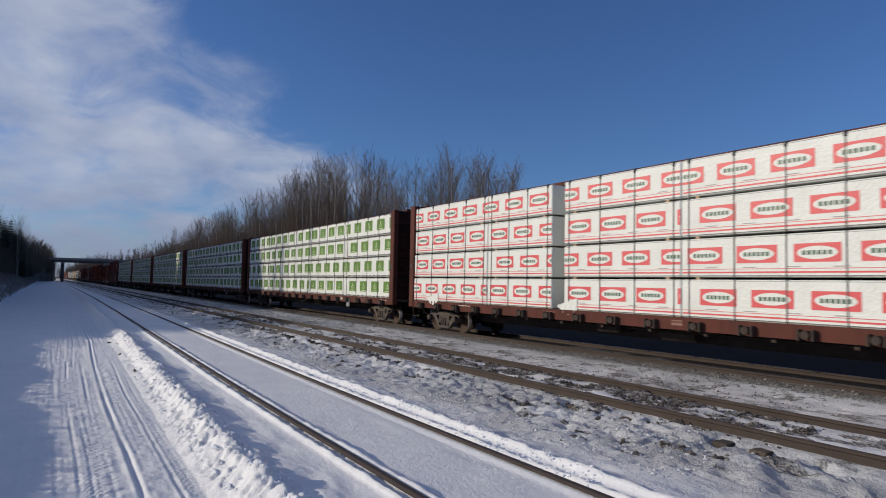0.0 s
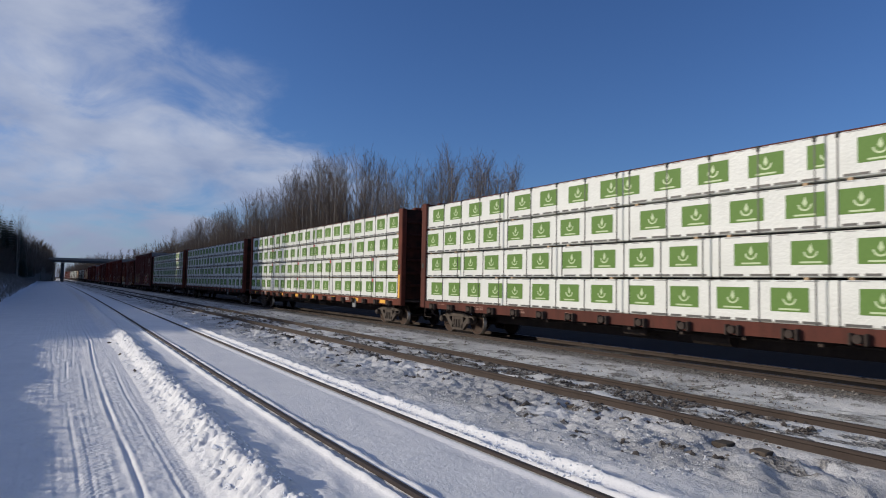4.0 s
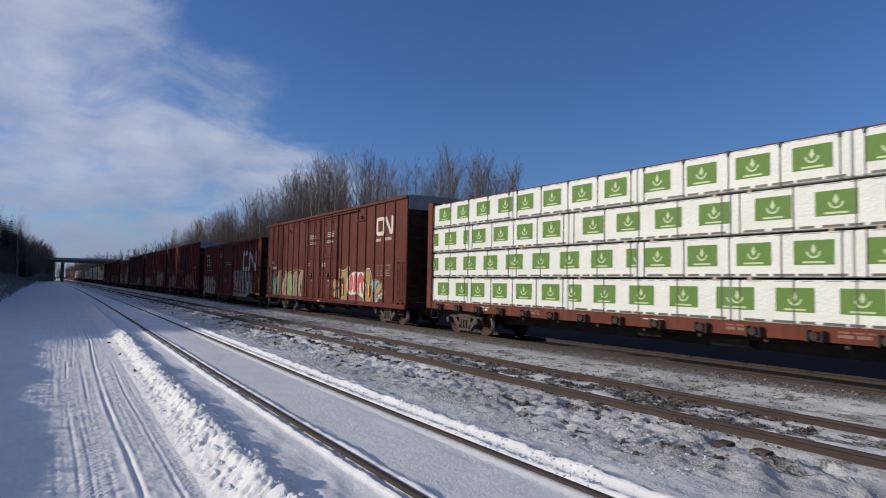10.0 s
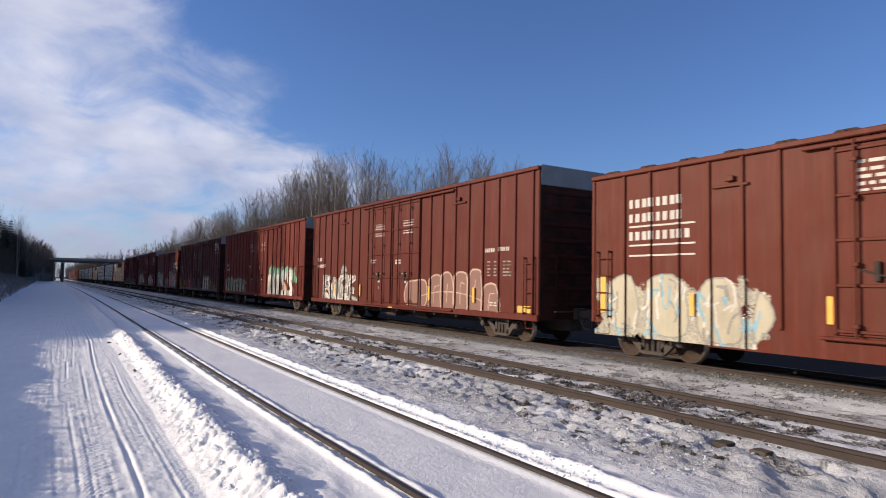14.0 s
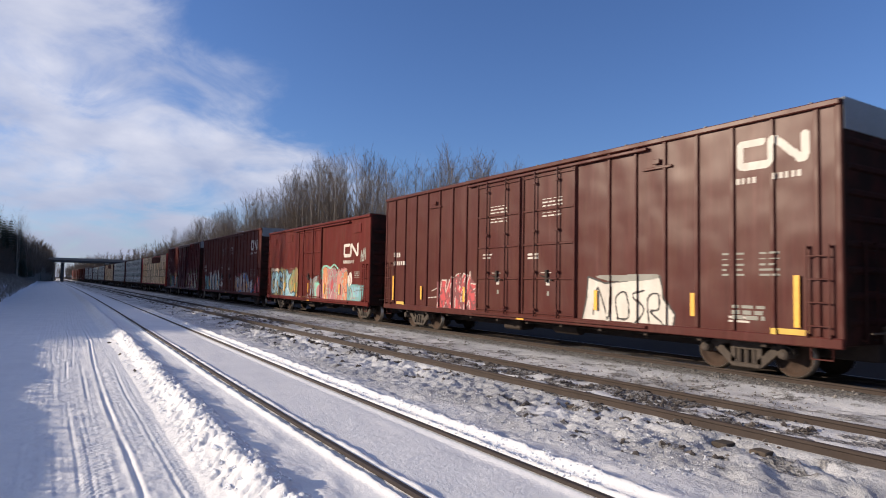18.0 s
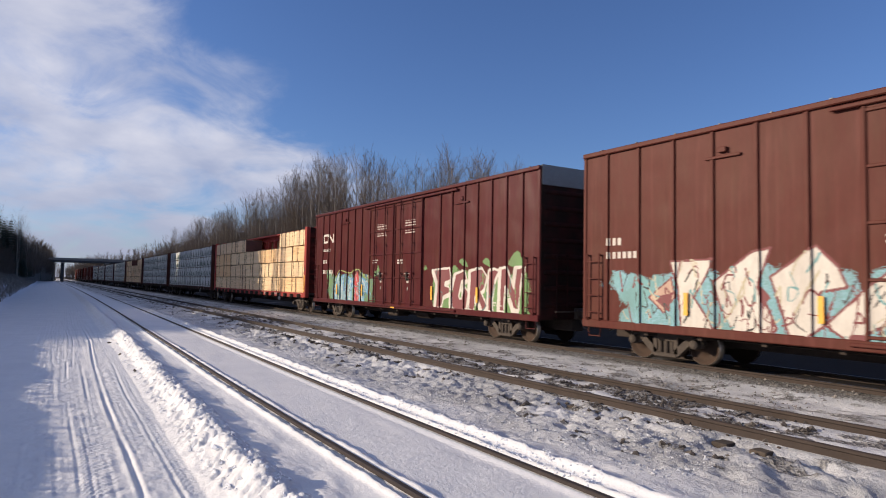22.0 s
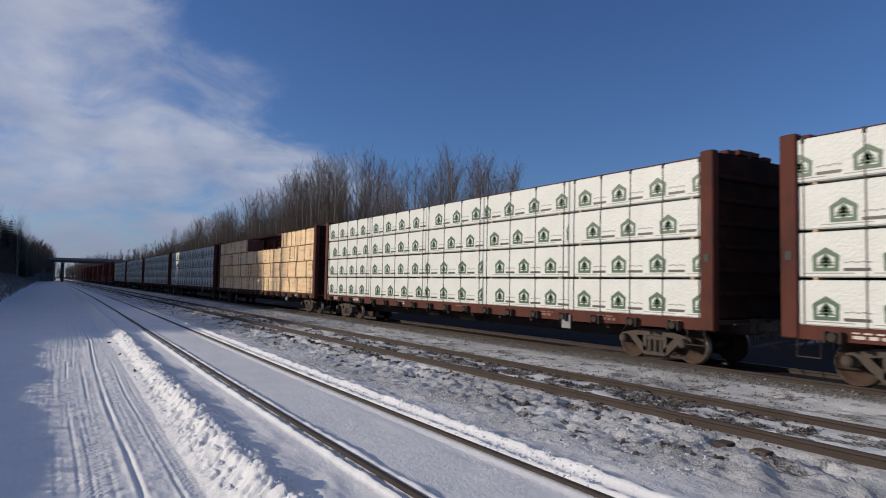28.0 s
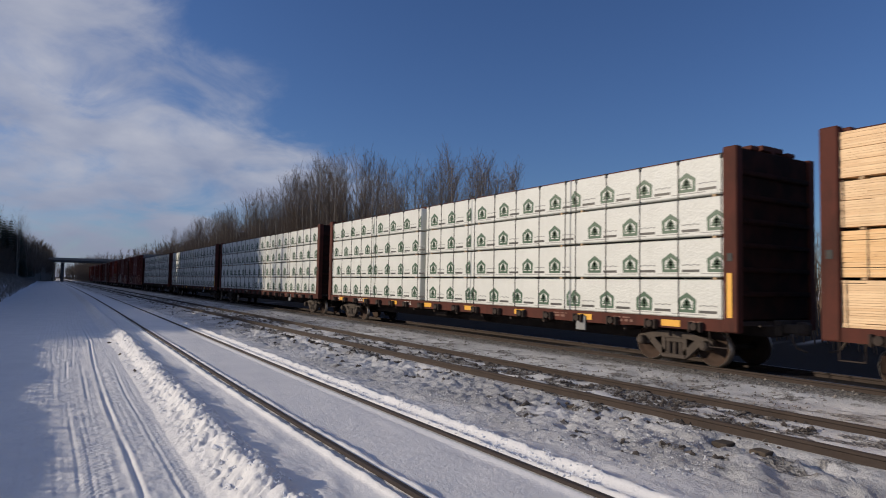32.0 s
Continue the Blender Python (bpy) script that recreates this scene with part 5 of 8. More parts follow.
    for y in np.linspace(0.9, 2 * half - 1.6, 10):
        if rnd.random() < 0.75:
            rows_of_text(cv, float(y), 0.14, rnd.uniform(0.3, 0.7), rnd.choice((1, 2, 2)), 0.04, 0.03, DIM if rnd.random() < 0.5 else LETTER, rnd.randrange(99))
    tagged(part("stencil_bars", cv.shape(1.49), INK, car, "faded white stencil bars"), kind="stuff")
    add_running_gear(car, half - 1.95, half + 0.05)
    return car


DEPTH = 1.20
TEMPLATES = {}


def bundle(kind, length, top, variant=0):
    """One bundle of lumber, its face at -x, standing on z = 0."""
    key = (kind, round(length, 2), top, variant)
    if key in TEMPLATES:
        return copy_thing(TEMPLATES[key], pose(0, 0, 0))
    words = {"green": "white-wrapped lumber bundle with green printed squares", "red": "white-wrapped lumber bundle with red printed frames",
             "house": "white-wrapped lumber bundle with dark green house marks", "raw": "strapped bundle of bare pale sawn boards",
             "plain": "white-wrapped lumber bundle, plain rear side"}
    ob = tagged(new("lumber_bundle"), words[kind], "lumber bundle", "lumber on the flatcars")
    h, x, L = LAYER - 0.055, DEPTH / 2, length - 0.016
    s = Shape()
    if kind == "raw":
        rnd = random.Random(int(length * 100) + 7 * variant)
        rows = 19
        for r in range(rows):
            z0 = h * r / rows
            y = -L / 2
            while y < L / 2 - 0.05:
                d = min(rnd.uniform(0.25, 2.6), L / 2 - y)
                thin = rnd.random() < 0.17 and d < 1.4
                jut = rnd.uniform(-0.006, 0.012)
                s.box(-x - jut + 0.006, x, y + 0.0008, y + d - 0.0008, z0 + 0.0012, z0 + h / rows - (0.013 if thin else rnd.choice((0.0012, 0.0012, 0.003))))
                y += d
        tagged(part("lumber_body", s, (LUMBER, LUMBER_AGED, LUMBER_FRESH)[variant], ob), kind="stuff")
        for k in (-1, 1):
            q = Shape(); q.box(-x + 0.012, x - 0.01, k * L / 2 - 0.004, k * L / 2 + 0.004, 0.008, h - 0.008)
            part("end_seal", q, END_SEAL, ob, "dark red-brown painted end")
    else:
        s.box(-x, x, -L / 2, L / 2, 0, h, 0.025)
        part("wrap", s, WRAP, ob)
        p = Shape()
        f = -x - 0.004

        def rect(y, z, w, hh, slot, d=0.0):
            p.quad([(f - d, y + w / 2, z - hh / 2), (f - d, y - w / 2, z - hh / 2), (f - d, y - w / 2, z + hh / 2), (f - d, y + w / 2, z + hh / 2)], slot)
        for y in (0.0,):
            if kind == "green":
                rect(y, 0.47, 0.76, 0.47, 0)
                for a in range(9):
                    w0, w1 = radians(185 + a * 19), radians(185 + (a + 1) * 19)
                    p.quad([(f - 0.003, y - r * math.cos(w), 0.50 + r * math.sin(w)) for w, r in ((w0, 0.105), (w1, 0.105), (w1, 0.14), (w0, 0.14))][::-1], 1)
                p.quad([(f - 0.003, y - a, 0.50 + b) for a, b in ((0, 0.15), (0.05, 0.02), (0.0, -0.06), (-0.05, 0.02))], 1)
                rect(y, 0.285, 0.42, 0.035, 1, 0.003)
            elif kind == "red":
                rect(y, 0.47, 0.88, 0.36, 2)
                pts = [(f - 0.003, y - 0.38 * math.cos(w), 0.47 + 0.125 * math.sin(w)) for w in np.linspace(0, 2 * math.pi, 21)[:-1]]
                p.quad(pts[::-1], 5)
                for q in range(6):
                    rect(y + 0.24 - q * 0.096, 0.47, 0.07, 0.085, 3, 0.006)
            elif kind == "house":
                k = 0.86
                rect(y, 0.145, 0.54 * k, 0.07, 3)
                for sgn in (-1, 1):
                    rect(y + sgn * 0.232 * k, 0.27, 0.085 * k, 0.22, 3)
                    p.quad([(f, y - sgn * 0.285 * k, 0.32), (f, y - sgn * 0.285 * k, 0.41), (f, y, 0.565), (f, y, 0.455)][::-1 if sgn > 0 else 1], 3)
                for zz, ww in ((0.205, 0.39), (0.265, 0.33), (0.325, 0.24)):
                    p.quad([(f - 0.002, y - q, zz + r) for q, r in ((ww * k / 2, 0), (0, 0.13), (-ww * k / 2, 0))], 3)
                rect(y, 0.19, 0.09 * k, 0.10, 3, 0.002)
                for q in range(5):
                    rect(y - 0.36 - q * 0.095, 0.27 + 0.012 * (q % 2), 0.075, 0.026, 4)
                rect(y - 0.54, 0.14, 0.46, 0.06, 6); rect(y - 0.05, 0.075, 0.9, 0.016, 4)
        marks = [PRINT_GREEN, PRINT_PALE, PRINT_RED, PRINT_DARK, PRINT_GREY, WRAP, PRINT_BLACK]
        if p.f:
            me = p.data("printed_mark", marks)
            pitch = 1.21
            y = L / 2 - (0.60, 0.14, 0.92, 0.92)[variant]
            wide = 0.44 if kind == "red" else 0.38
            while y > -L / 2 - wide + 0.08:
                if abs(y) + wide < L / 2 - 0.01:
                    at(part("printed_mark", me, None, ob), 0, y, 0)
                elif wide + L / 2 - abs(y) > 0.09:
                    # a mark folded round the bundle's end
                    cut = Shape()
                    cut.v = [(a, min(max(b, -L / 2 + 0.012 - y), L / 2 - 0.012 - y), c) for a, b, c in p.v]
                    cut.f, cut.m = p.f, p.m
                    at(part("printed_mark", cut.data("printed_mark", marks), None, ob), 0, y, 0)
                y -= pitch
        p.v, p.f, p.m = [], [], []
        if kind == "red":
            rect(0, 0.10, L - 0.06, 0.035, 2); rect(0, 0.17, L - 0.06, 0.012, 2)
            rect(0, h - 0.030, L - 0.10, 0.010, 4); rect(0, 0.030, L - 0.04, 0.014, 6)
            for k in range(int(L / 0.9)):
                rect(-L / 2 + 0.5 + k * 0.9, 0.205, 0.30, 0.018, 4)
        if kind == "green":
            u = -L / 2 + 0.1
            rnd = random.Random(7)
            while u < L / 2 - 0.3:
                d = rnd.uniform(0.25, 0.6)
                rect(u + d / 2, 0.045, min(d, L / 2 - u), 0.046, 6)
                rect(u + d / 2, h - 0.022, min(d, L / 2 - u) * 0.8, 0.020, 4)
                u += d + rnd.uniform(0.05, 0.16)
        if kind == "green" and variant == 3:
            q = Shape()
            q.box(-x - 0.020, -x - 0.002, -L / 2 + 0.02, -L / 2 + 0.12, h - 0.16, h - 0.02, 0.004)
            part("corner_tag", q, PRINT_RED, ob, "bright red plastic corner tag")
        if p.f:
            tagged(part("printed_band", p, marks, ob), kind="stuff")
    m = max(2, int(round(L / 1.21)) + 1)
    if kind != "plain":
        st = Shape()
        w = 0.008 if kind == "raw" else 0.011
        st.box(-x - 0.016, x + 0.012, -w, w, -0.004, h + 0.010, 0.003)
        me = st.data("strap", STRAP if kind != "raw" else SPACER_DARK)
        for i in range(m):
            y = -L / 2 + 0.2 + (L - 0.4) * i / (m - 1)
            if kind == "raw":
                y += 0.30 * math.sin(2.4 * i + 1.7 * variant + 3 * length)
                if (i + variant) % 3 == 1 and abs(y) < L / 2 - 0.3:
                    at(part("strap", me, None, ob), 0, y + 0.14, 0, (i % 2) * 1.6 - 0.8)
            at(part("strap", me, None, ob), 0, y, 0)
            if top:
                e = Shape()
                e.box(-x - 0.022, -x + 0.12, -0.03, 0.03, h - 0.09, h + 0.025, 0.006)
                at(part("edge_protector", e, BLACK, ob), 0, y, 0)
    sp = Shape()
    sp.box(-x + 0.03, x - 0.03, -0.045, 0.045, h + 0.002, LAYER, 0.004)
    me = sp.data("spacer", SPACER)
    if not top:
        for i in range(max(2, int(L / 2.2))):
            k = max(2, int(L / 2.2))
            at(part("spacer", me, None, ob), 0, -L / 2 + 0.4 + (L - 0.8) * i / (k - 1), 0)
    TEMPLATES[key] = ob
    return ob


MOVING = []       # (thing, x, place along the train, z, turn)


def ride(ob, s, x=TRAIN_X, z=0.0, turn=0):
    at(ob, x, s, z, 0, 0, turn)
    MOVING.append((ob, x, s, z, turn))


REAR = Shape()    # bundles on the far side of the beams, all riding together


def load(kind, s_mid, seed, layers=None):
    """Four layers of bundles on the near side of the beam; layers: the bundles' lengths, in one row for all or one for each layer, negative where the near side is empty, under 1 m for a gap."""
    rnd = random.Random(seed)
    total = 21.96
    for layer in range(4):
        cut = [4.88] * 4 + [2.44]
        rnd.shuffle(cut)
        gap = (22.34 - total) / len(cut)
        y = -11.17
        if layers:
            cut = list(layers[layer] if isinstance(layers[0], tuple) else layers)
            gap = 0.0
        for c in cut:
            if 0 < c < 1:
                y += c
                continue
            empty, c = c < 0, abs(c)
            mid = y + c / 2
            y += c + gap
            z = DECK_Z + layer * LAYER + 0.004
            if kind == "raw":
                for r in range(10):
                    REAR.box(0.262, 1.455, s_mid + mid - c / 2 + 0.02, s_mid + mid + c / 2 - 0.02, z + r * 0.0855, z + r * 0.0855 + 0.083, slot=1)
            else:
                REAR.box(0.262, 1.455, s_mid + mid - c / 2 + 0.02, s_mid + mid + c / 2 - 0.02, z, z + LAYER - 0.055, 0.02)
            if not empty:
                ride(bundle(kind, c + gap, layer == 3, rnd.choice((0, 0, 1, 1, 0, 2) if kind == "raw" else (0, 3, 1, 3) if seed == 103 else (0, 0, 1, 2))), s_mid + mid + gap / 2, TRAIN_X - 0.86 + rnd.uniform(-0.012, 0.012), z)

# ---- the train: place along it (metres) of each car's middle at 0 s ----
BROWN_A = car_paint("car_brown", (0.108, 0.030, 0.024), (0.084, 0.024, 0.019))
BROWN_B = car_paint("car_red_brown", (0.122, 0.026, 0.015), (0.096, 0.021, 0.013))
BROWN_C = car_paint("car_oxide_red", (0.112, 0.024, 0.017), (0.086, 0.019, 0.015))
BROWN_D = car_paint("car_bright_oxide", (0.150, 0.029, 0.020), (0.118, 0.023, 0.017))
BROWN_E = car_paint("car_dull_brown", (0.086, 0.024, 0.020), (0.066, 0.018, 0.016), rough=0.36, waves=0.30, gloss=0.13)
BROWN_F = car_paint("car_rust_red", (0.122, 0.021, 0.018), (0.094, 0.018, 0.015), rough=0.38, gloss=0.07)
BROWN_G = car_paint("car_maroon", (0.084, 0.015, 0.016), (0.064, 0.012, 0.014), rough=0.34, waves=0.32, gloss=0.15)


def common_text(cv, half, z1, far_number=True):
    """Stencilled data on a box car: blocks where the print is too small to read."""
    o = half - 0.1
    rows_of_text(cv, o + 0.95, z1 - 1.0, 0.85, 6, 0.035, 0.065, LETTER, 3)
    rows_of_text(cv, o - 1.6, z1 - 1.0, 0.85, 6, 0.035, 0.065, LETTER, 4)
    rows_of_text(cv, o + 0.3, 1.9, 0.5, 2, 0.05, 0.06, LETTER, 5)
    rows_of_text(cv, o - 2.0, 1.95, 0.5, 2, 0.05, 0.06, LETTER, 6)
    if far_number:
        rows_of_text(cv, o + 6.75, 1.72, 0.16, 5, 0.035, 0.075, GREY, 7)
        rows_of_text(cv, o + 7.1, 1.72, 0.16, 5, 0.035, 0.075, GREY, 7)
        rows_of_text(cv, o + 7.6, 1.72, 0.42, 5, 0.035, 0.075, GREY, 8)
    rows_of_text(cv, o + 6.9, 0.40, 0.5, 2, 0.05, 0.04, LETTER, 9)
    for u in (o - 1.25, o + 1.15):
        cv.bar(u, 1.0, 0.15, 0.27, LETTER)
        cv.bar(u + 0.05, 0.72, 0.07, 0.12, GREY)
        rows_of_text(cv, u - 0.25, 1.36, 0.55, 1, 0.03, 0.03, LETTER, 11)
    if far_number:
        word(cv, 0.75, 2.05, 3, 0.20)
        word(cv, 0.75, 1.70, 6, 0.20)


def full_canvas(half, z0, z1):
    return Canvas(half - 0.1, -half + 0.1, z0 + 0.04, z1 - 0.15)


def make_car_6():
    car, W, ribs, dp, hf = boxcar("dark brown boxcar with gold and red sprayed letters", BROWN_A, 18.9)
    cv = full_canvas(hf, 0.62, 5.2); o = hf - 0.1
    misty(cv, [DEEP, DEEP, GRN], 0.9, 6.5, 0.0, 1.5, 12)
    sprayed(cv, MAUVE, LIME, 0.06, 0, (2.31, 0.1), (2.03, 1.12), (2.23, 1.59), (2.87, 1.64), (2.96, 0.81), (3.56, 1.13), (3.52, 1.61), (3.93, 1.48), (3.98, 0.17), (3.49, -0.01), (2.84, 0.08))
    sprayed(cv, GRN, LIME, 0.05, 0, (4.1, 0.17), (4.03, 1.14), (4.5, 1.49), (4.82, 1.14), (4.59, 0.67), (4.77, 0.21), (4.43, -0.02))
    sprayed(cv, MAUVE, LIME, 0.06, 0, (4.91, 0.08), (4.85, 1.14), (5.13, 1.49), (5.79, 1.59), (5.72, 1.15), (5.43, 0.81), (5.29, -0.01))
    sprayed(cv, MAUVE, LIME, 0.05, 0, (5.84, -0.01), (5.89, 1.15), (6.28, 1.53), (6.62, 1.52), (6.55, 1.15), (6.23, 0.72), (6.44, 0))
    cv.stroke(curved([(0.5, 0.55), (1.62, 0.82)]), 0.035, LIME)
    cv.stroke(curved([(0.51, 0.26), (1.73, 0.48)]), 0.035, LIME)
    cv.stroke(curved([(1.11, 0.98), (1.26, -0.01)]), 0.035, LIME)
    cv.stroke(curved([(2.53, 1.26), (2.64, 0.22)]), 0.035, LIME)
    cv.stroke(curved([(3.69, 1.26), (3.7, 0.15)]), 0.035, LIME)
    cv.stroke(curved([(5.06, 1.03), (5.14, 0.23)]), 0.035, LIME)
    cv.stroke(curved([(6.14, 1.26), (6.08, 0.17)]), 0.035, LIME)
    cv.stroke(curved([(4, 1.5), (5.43, 1.65), (6.68, 1.58)]), 0.035, LIME)
    misty(cv, [SKYB, GREY, SKYB], 14.6, 16.7, 0.1, 1.25, 31)
    sprayed(cv, MAROON, None, 0, 0, (12.94, 0.48), (14.81, 0.28), (14.91, -0.14), (12.94, -0.16))
    sprayed(cv, OCHRE, BLK, 0.05, 1, (11.27, 1.05), (11.69, 1.11), (11.96, 0.84), (11.57, 0.61), (11.27, 0.71))
    sprayed(cv, OCHRE, BLK, 0.05, 1, (11.31, 0.5), (11.94, 0.68), (12.09, 0.27), (11.43, 0.24))
    sprayed(cv, OCHRE, BLK, 0.06, 1, (11.96, 1.57), (12.42, 1.5), (12.99, 1.7), (13.07, 1.26), (12.99, 0.32), (13.1, -0.1), (12.75, -0.24), (12.15, 0.01), (12.04, 0.27), (12.29, 0.37), (12.45, 0.51), (12.5, 1.15), (12.01, 1.15))
    cv.stroke(curved([(11.92, 1.15), (11.96, 1.59), (12.42, 1.54), (13.02, 1.74), (13.15, 1.57)]), 0.05, CREAM)
    sprayed(cv, WHITE, None, 0, 1, (12.98, 1.1), (13.44, 1.44), (14.13, 1.47), (14.79, 1.35), (14.85, 0.31), (14.13, 0.44), (13.1, 0.45))
    sprayed(cv, RED, MAROON, 0.03, 1, (13.1, 0.84), (13.32, 1.36), (13.53, 1.16), (13.53, 0.75), (13.26, 0.54))
    sprayed(cv, GREY, None, 0, 1, (13.24, 0.93), (13.37, 1.06), (13.39, 0.85), (13.29, 0.77))
    sprayed(cv, RED, MAROON, 0.03, 0, (13.62, 0.56), (13.68, 1.26), (13.77, 1.44), (13.98, 1.41), (14.03, 0.67), (13.85, 0.5))
    sprayed(cv, RED, MAROON, 0.03, 0, (14.1, 0.46), (14.09, 1.16), (14.35, 1.43), (14.7, 1.26), (14.74, 0.45), (14.52, 0.58), (14.47, 1.05), (14.31, 0.97), (14.27, 0.47))
    sprayed(cv, OCHRE, BLK, 0.06, 1, (14.82, 1.49), (15.27, 1.58), (15.47, 1.26), (15.45, 0.9), (15.74, 0.73), (15.86, 0.39), (15.81, -0.1), (15.16, -0.18), (14.86, -0.08), (14.89, 0.61), (15.09, 0.89), (14.82, 1.17))
    sprayed(cv, MAROON, BLK, 0.03, 1, (15.16, 0.71), (15.56, 0.73), (15.5, 0.35), (15.18, 0.42))
    sprayed(cv, DIM, BLK, 0.03, 0, (15.46, 0.08), (15.9, 0.61), (16, 0.31), (15.82, -0.11))
    sprayed(cv, OCHRE, BLK, 0.05, 1, (15.95, 0.55), (16.16, 0.9), (16.5, 1.01), (16.71, 0.85), (16.57, 0.71), (16.12, 0.47))
    sprayed(cv, OCHRE, BLK, 0.05, 1, (16.1, 0.37), (16.57, 0.63), (16.78, 0.57), (16.69, 0.42))
    cv.stroke(curved([(14.97, 1.58), (15.32, 1.61), (15.51, 1.31), (15.64, 1.04)]), 0.04, WHITE)
    scribbled(cv, [LIME, DEEP, GRN, DEEP, DEEP, LIME], 0.9, 6.5, 0.05, 1.35, 150, 3)
    scribbled(cv, [BLK, CREAM], 11.2, 16.7, 0.0, 1.5, 22, 4)
    common_text(cv, hf, 4.5)
    ribbon(cv, 16.03, 3.13, 1.42, 0.64, 0.16); word(cv, 15.95, 2.78, 4, 0.14); word(cv, 16.85, 2.80, 5, 0.14)
    paint_marks("paintwork", car, W, ribs, dp, cv, "gold and red sprayed letters, ribbon mark, white stencils")
    return car


def make_car_7():
    car, W, ribs, dp, hf = boxcar("older red-brown boxcar with a large white ribbon mark", BROWN_B, 18.3, 0.74, 4.55, ((1.0, 5.0, 6), (11.88, 17.24, 8)),
                                  (-1.71, 3.09), (0.665,), fishbelly=True, cap=False, trucks=7.55)
    cv = full_canvas(hf, 0.40, 4.5); o = hf - 0.1
    sprayed(cv, GREY, BLK, 0.03, 0, (10.85, 1.8), (11.23, 1.94), (13.37, 1.96), (13.58, 1.86), (15.82, 1.75), (15.95, 1.12), (16.29, 0.33), (15.46, 0.3), (14.87, 0), (11.03, -0.06), (11.14, 0.85))
    sprayed(cv, PEACH, DIM, 0.035, 0, (11.14, 0.45), (11.57, 1.67), (12, 1.72), (12.42, 0.51), (12.09, 0.49), (11.92, 0.95), (11.62, 0.94), (11.5, 0.43))
    sprayed(cv, PEACH, DIM, 0.035, 0, (12.54, 0.49), (12.57, 1.63), (13.03, 1.74), (13.33, 1.34), (13.15, 0.91), (13.41, 0.5), (13.08, 0.49), (12.89, 0.91), (12.85, 0.47))
    sprayed(cv, PEACH, DIM, 0.035, 0, (13.52, 0.43), (13.55, 1.65), (14.07, 1.73), (14.33, 1.35), (14.24, 0.55), (13.9, 0.37))
    sprayed(cv, PEACH, DIM, 0.035, 0, (14.53, 0.56), (14.59, 1.64), (14.96, 1.69), (15.11, 0.85), (14.87, 0.58))
    sprayed(cv, DIM, DIM, 0.035, 0, (13.69, 0.79), (13.76, 1.41), (14.07, 1.48), (14.1, 0.74))
    sprayed(cv, PEACH, DIM, 0.035, 0, (15.11, 1.1), (15.47, 1.63), (15.72, 1.65), (15.77, 1.12), (15.46, 0.43), (15.11, 0.59))
    cv.bar(11.0, -0.04, 3.8, 0.36, CREAM)
    cv.stroke(curved([(11.14, 0.38), (13.37, 0.29), (14.87, 0.32)]), 0.12, DIM)
    cv.stroke(curved([(14.07, 0), (14.64, 1.09), (14.87, 1.74)]), 0.12, DIM)
    cv.stroke(curved([(15.2, 0.35), (15.35, 0.86), (15.75, 1.36)]), 0.12, DIM)
    cv.stroke(curved([(11.41, 0.01), (11.8, 0.42)]), 0.12, DIM)
    cv.stroke(curved([(12.42, 0.01), (12.91, 0.48)]), 0.12, DIM)
    sprayed(cv, WHITE, None, 0, 0, (14.64, 0.05), (14.95, 1.1), (15.2, 1.1), (15.1, 0.21))
    cv.stroke(curved([(15.86, 1.73), (16.02, 1), (16.3, 0.3)]), 0.1, CREAM)
    misty(cv, [CREAM, GREY, CREAM], 0.0, 4.7, 0.0, 1.35, 43)
    sprayed(cv, CREAM, GREY, 0.04, 1, (0.51, 0.29), (0.47, 1.24), (1.21, 1.48), (1.42, 0.33))
    sprayed(cv, CREAM, GREY, 0.04, 1, (1.81, 0.23), (1.75, 1.36), (2.63, 1.43), (2.82, 0.21))
    sprayed(cv, CREAM, GREY, 0.04, 1, (3.17, 0.18), (3.21, 1.26), (3.93, 1.37), (4.18, 0.18))
    sprayed(cv, CREAM, GREY, 0.04, 1, (4.42, 0.13), (4.54, 1.17), (4.87, 0.66))
    scribbled(cv, [DIM, GREY, CREAM, BLK, GREY], 10.9, 16.2, 0.45, 1.7, 110, 5, 0.06)
    scribbled(cv, [GREY, SKYB, WHITE], 0.0, 4.8, 0.05, 1.3, 60, 6, 0.05)
    ribbon(cv, 13.65, 2.02, 3.38, 1.14, 0.31)
    for n, z in ((8, 3.15), (8, 2.8), (9, 2.35)):
        word(cv, 1.15, z, n, 0.24)
    cv.bar(1.15, 2.68, 1.9, 0.05, LETTER); cv.bar(1.15, 2.22, 1.9, 0.05, LETTER); cv.bar(1.15, 1.98, 1.9, 0.04, LETTER)
    cv.bar(8.15, 2.55, 1.7, 0.05, LETTER); cv.bar(8.25, 2.4, 1.9, 0.04, LETTER); cv.bar(8.4, 1.05, 0.22, 0.2, WHITE)
    rows_of_text(cv, 6.45, 3.5, 0.6, 5, 0.06, 0.07)
    rows_of_text(cv, 16.4, 1.0, 0.6, 4, 0.05, 0.05, GREY)
    paint_marks("paintwork", car, W, ribs, dp, cv, "white ribbon mark, stencils and grey spray paint")
    s = Shape(); s.box(-W - 0.05, -W - 0.002, -hf + 0.02, -hf + 0.95, 0.66, 0.80, 0.01)
    part("end_strip", s, YELLOW, car, "yellow end strip")
    for y in (-hf + 0.36, hf - 0.40):
        t = Shape(); t.box(-W - 0.02, -W - 0.004, y - 0.09, y + 0.09, 1.0, 1.95, 0.004)
        part("reflector", t, YELLOW, car, "yellow reflective strip")
    return car


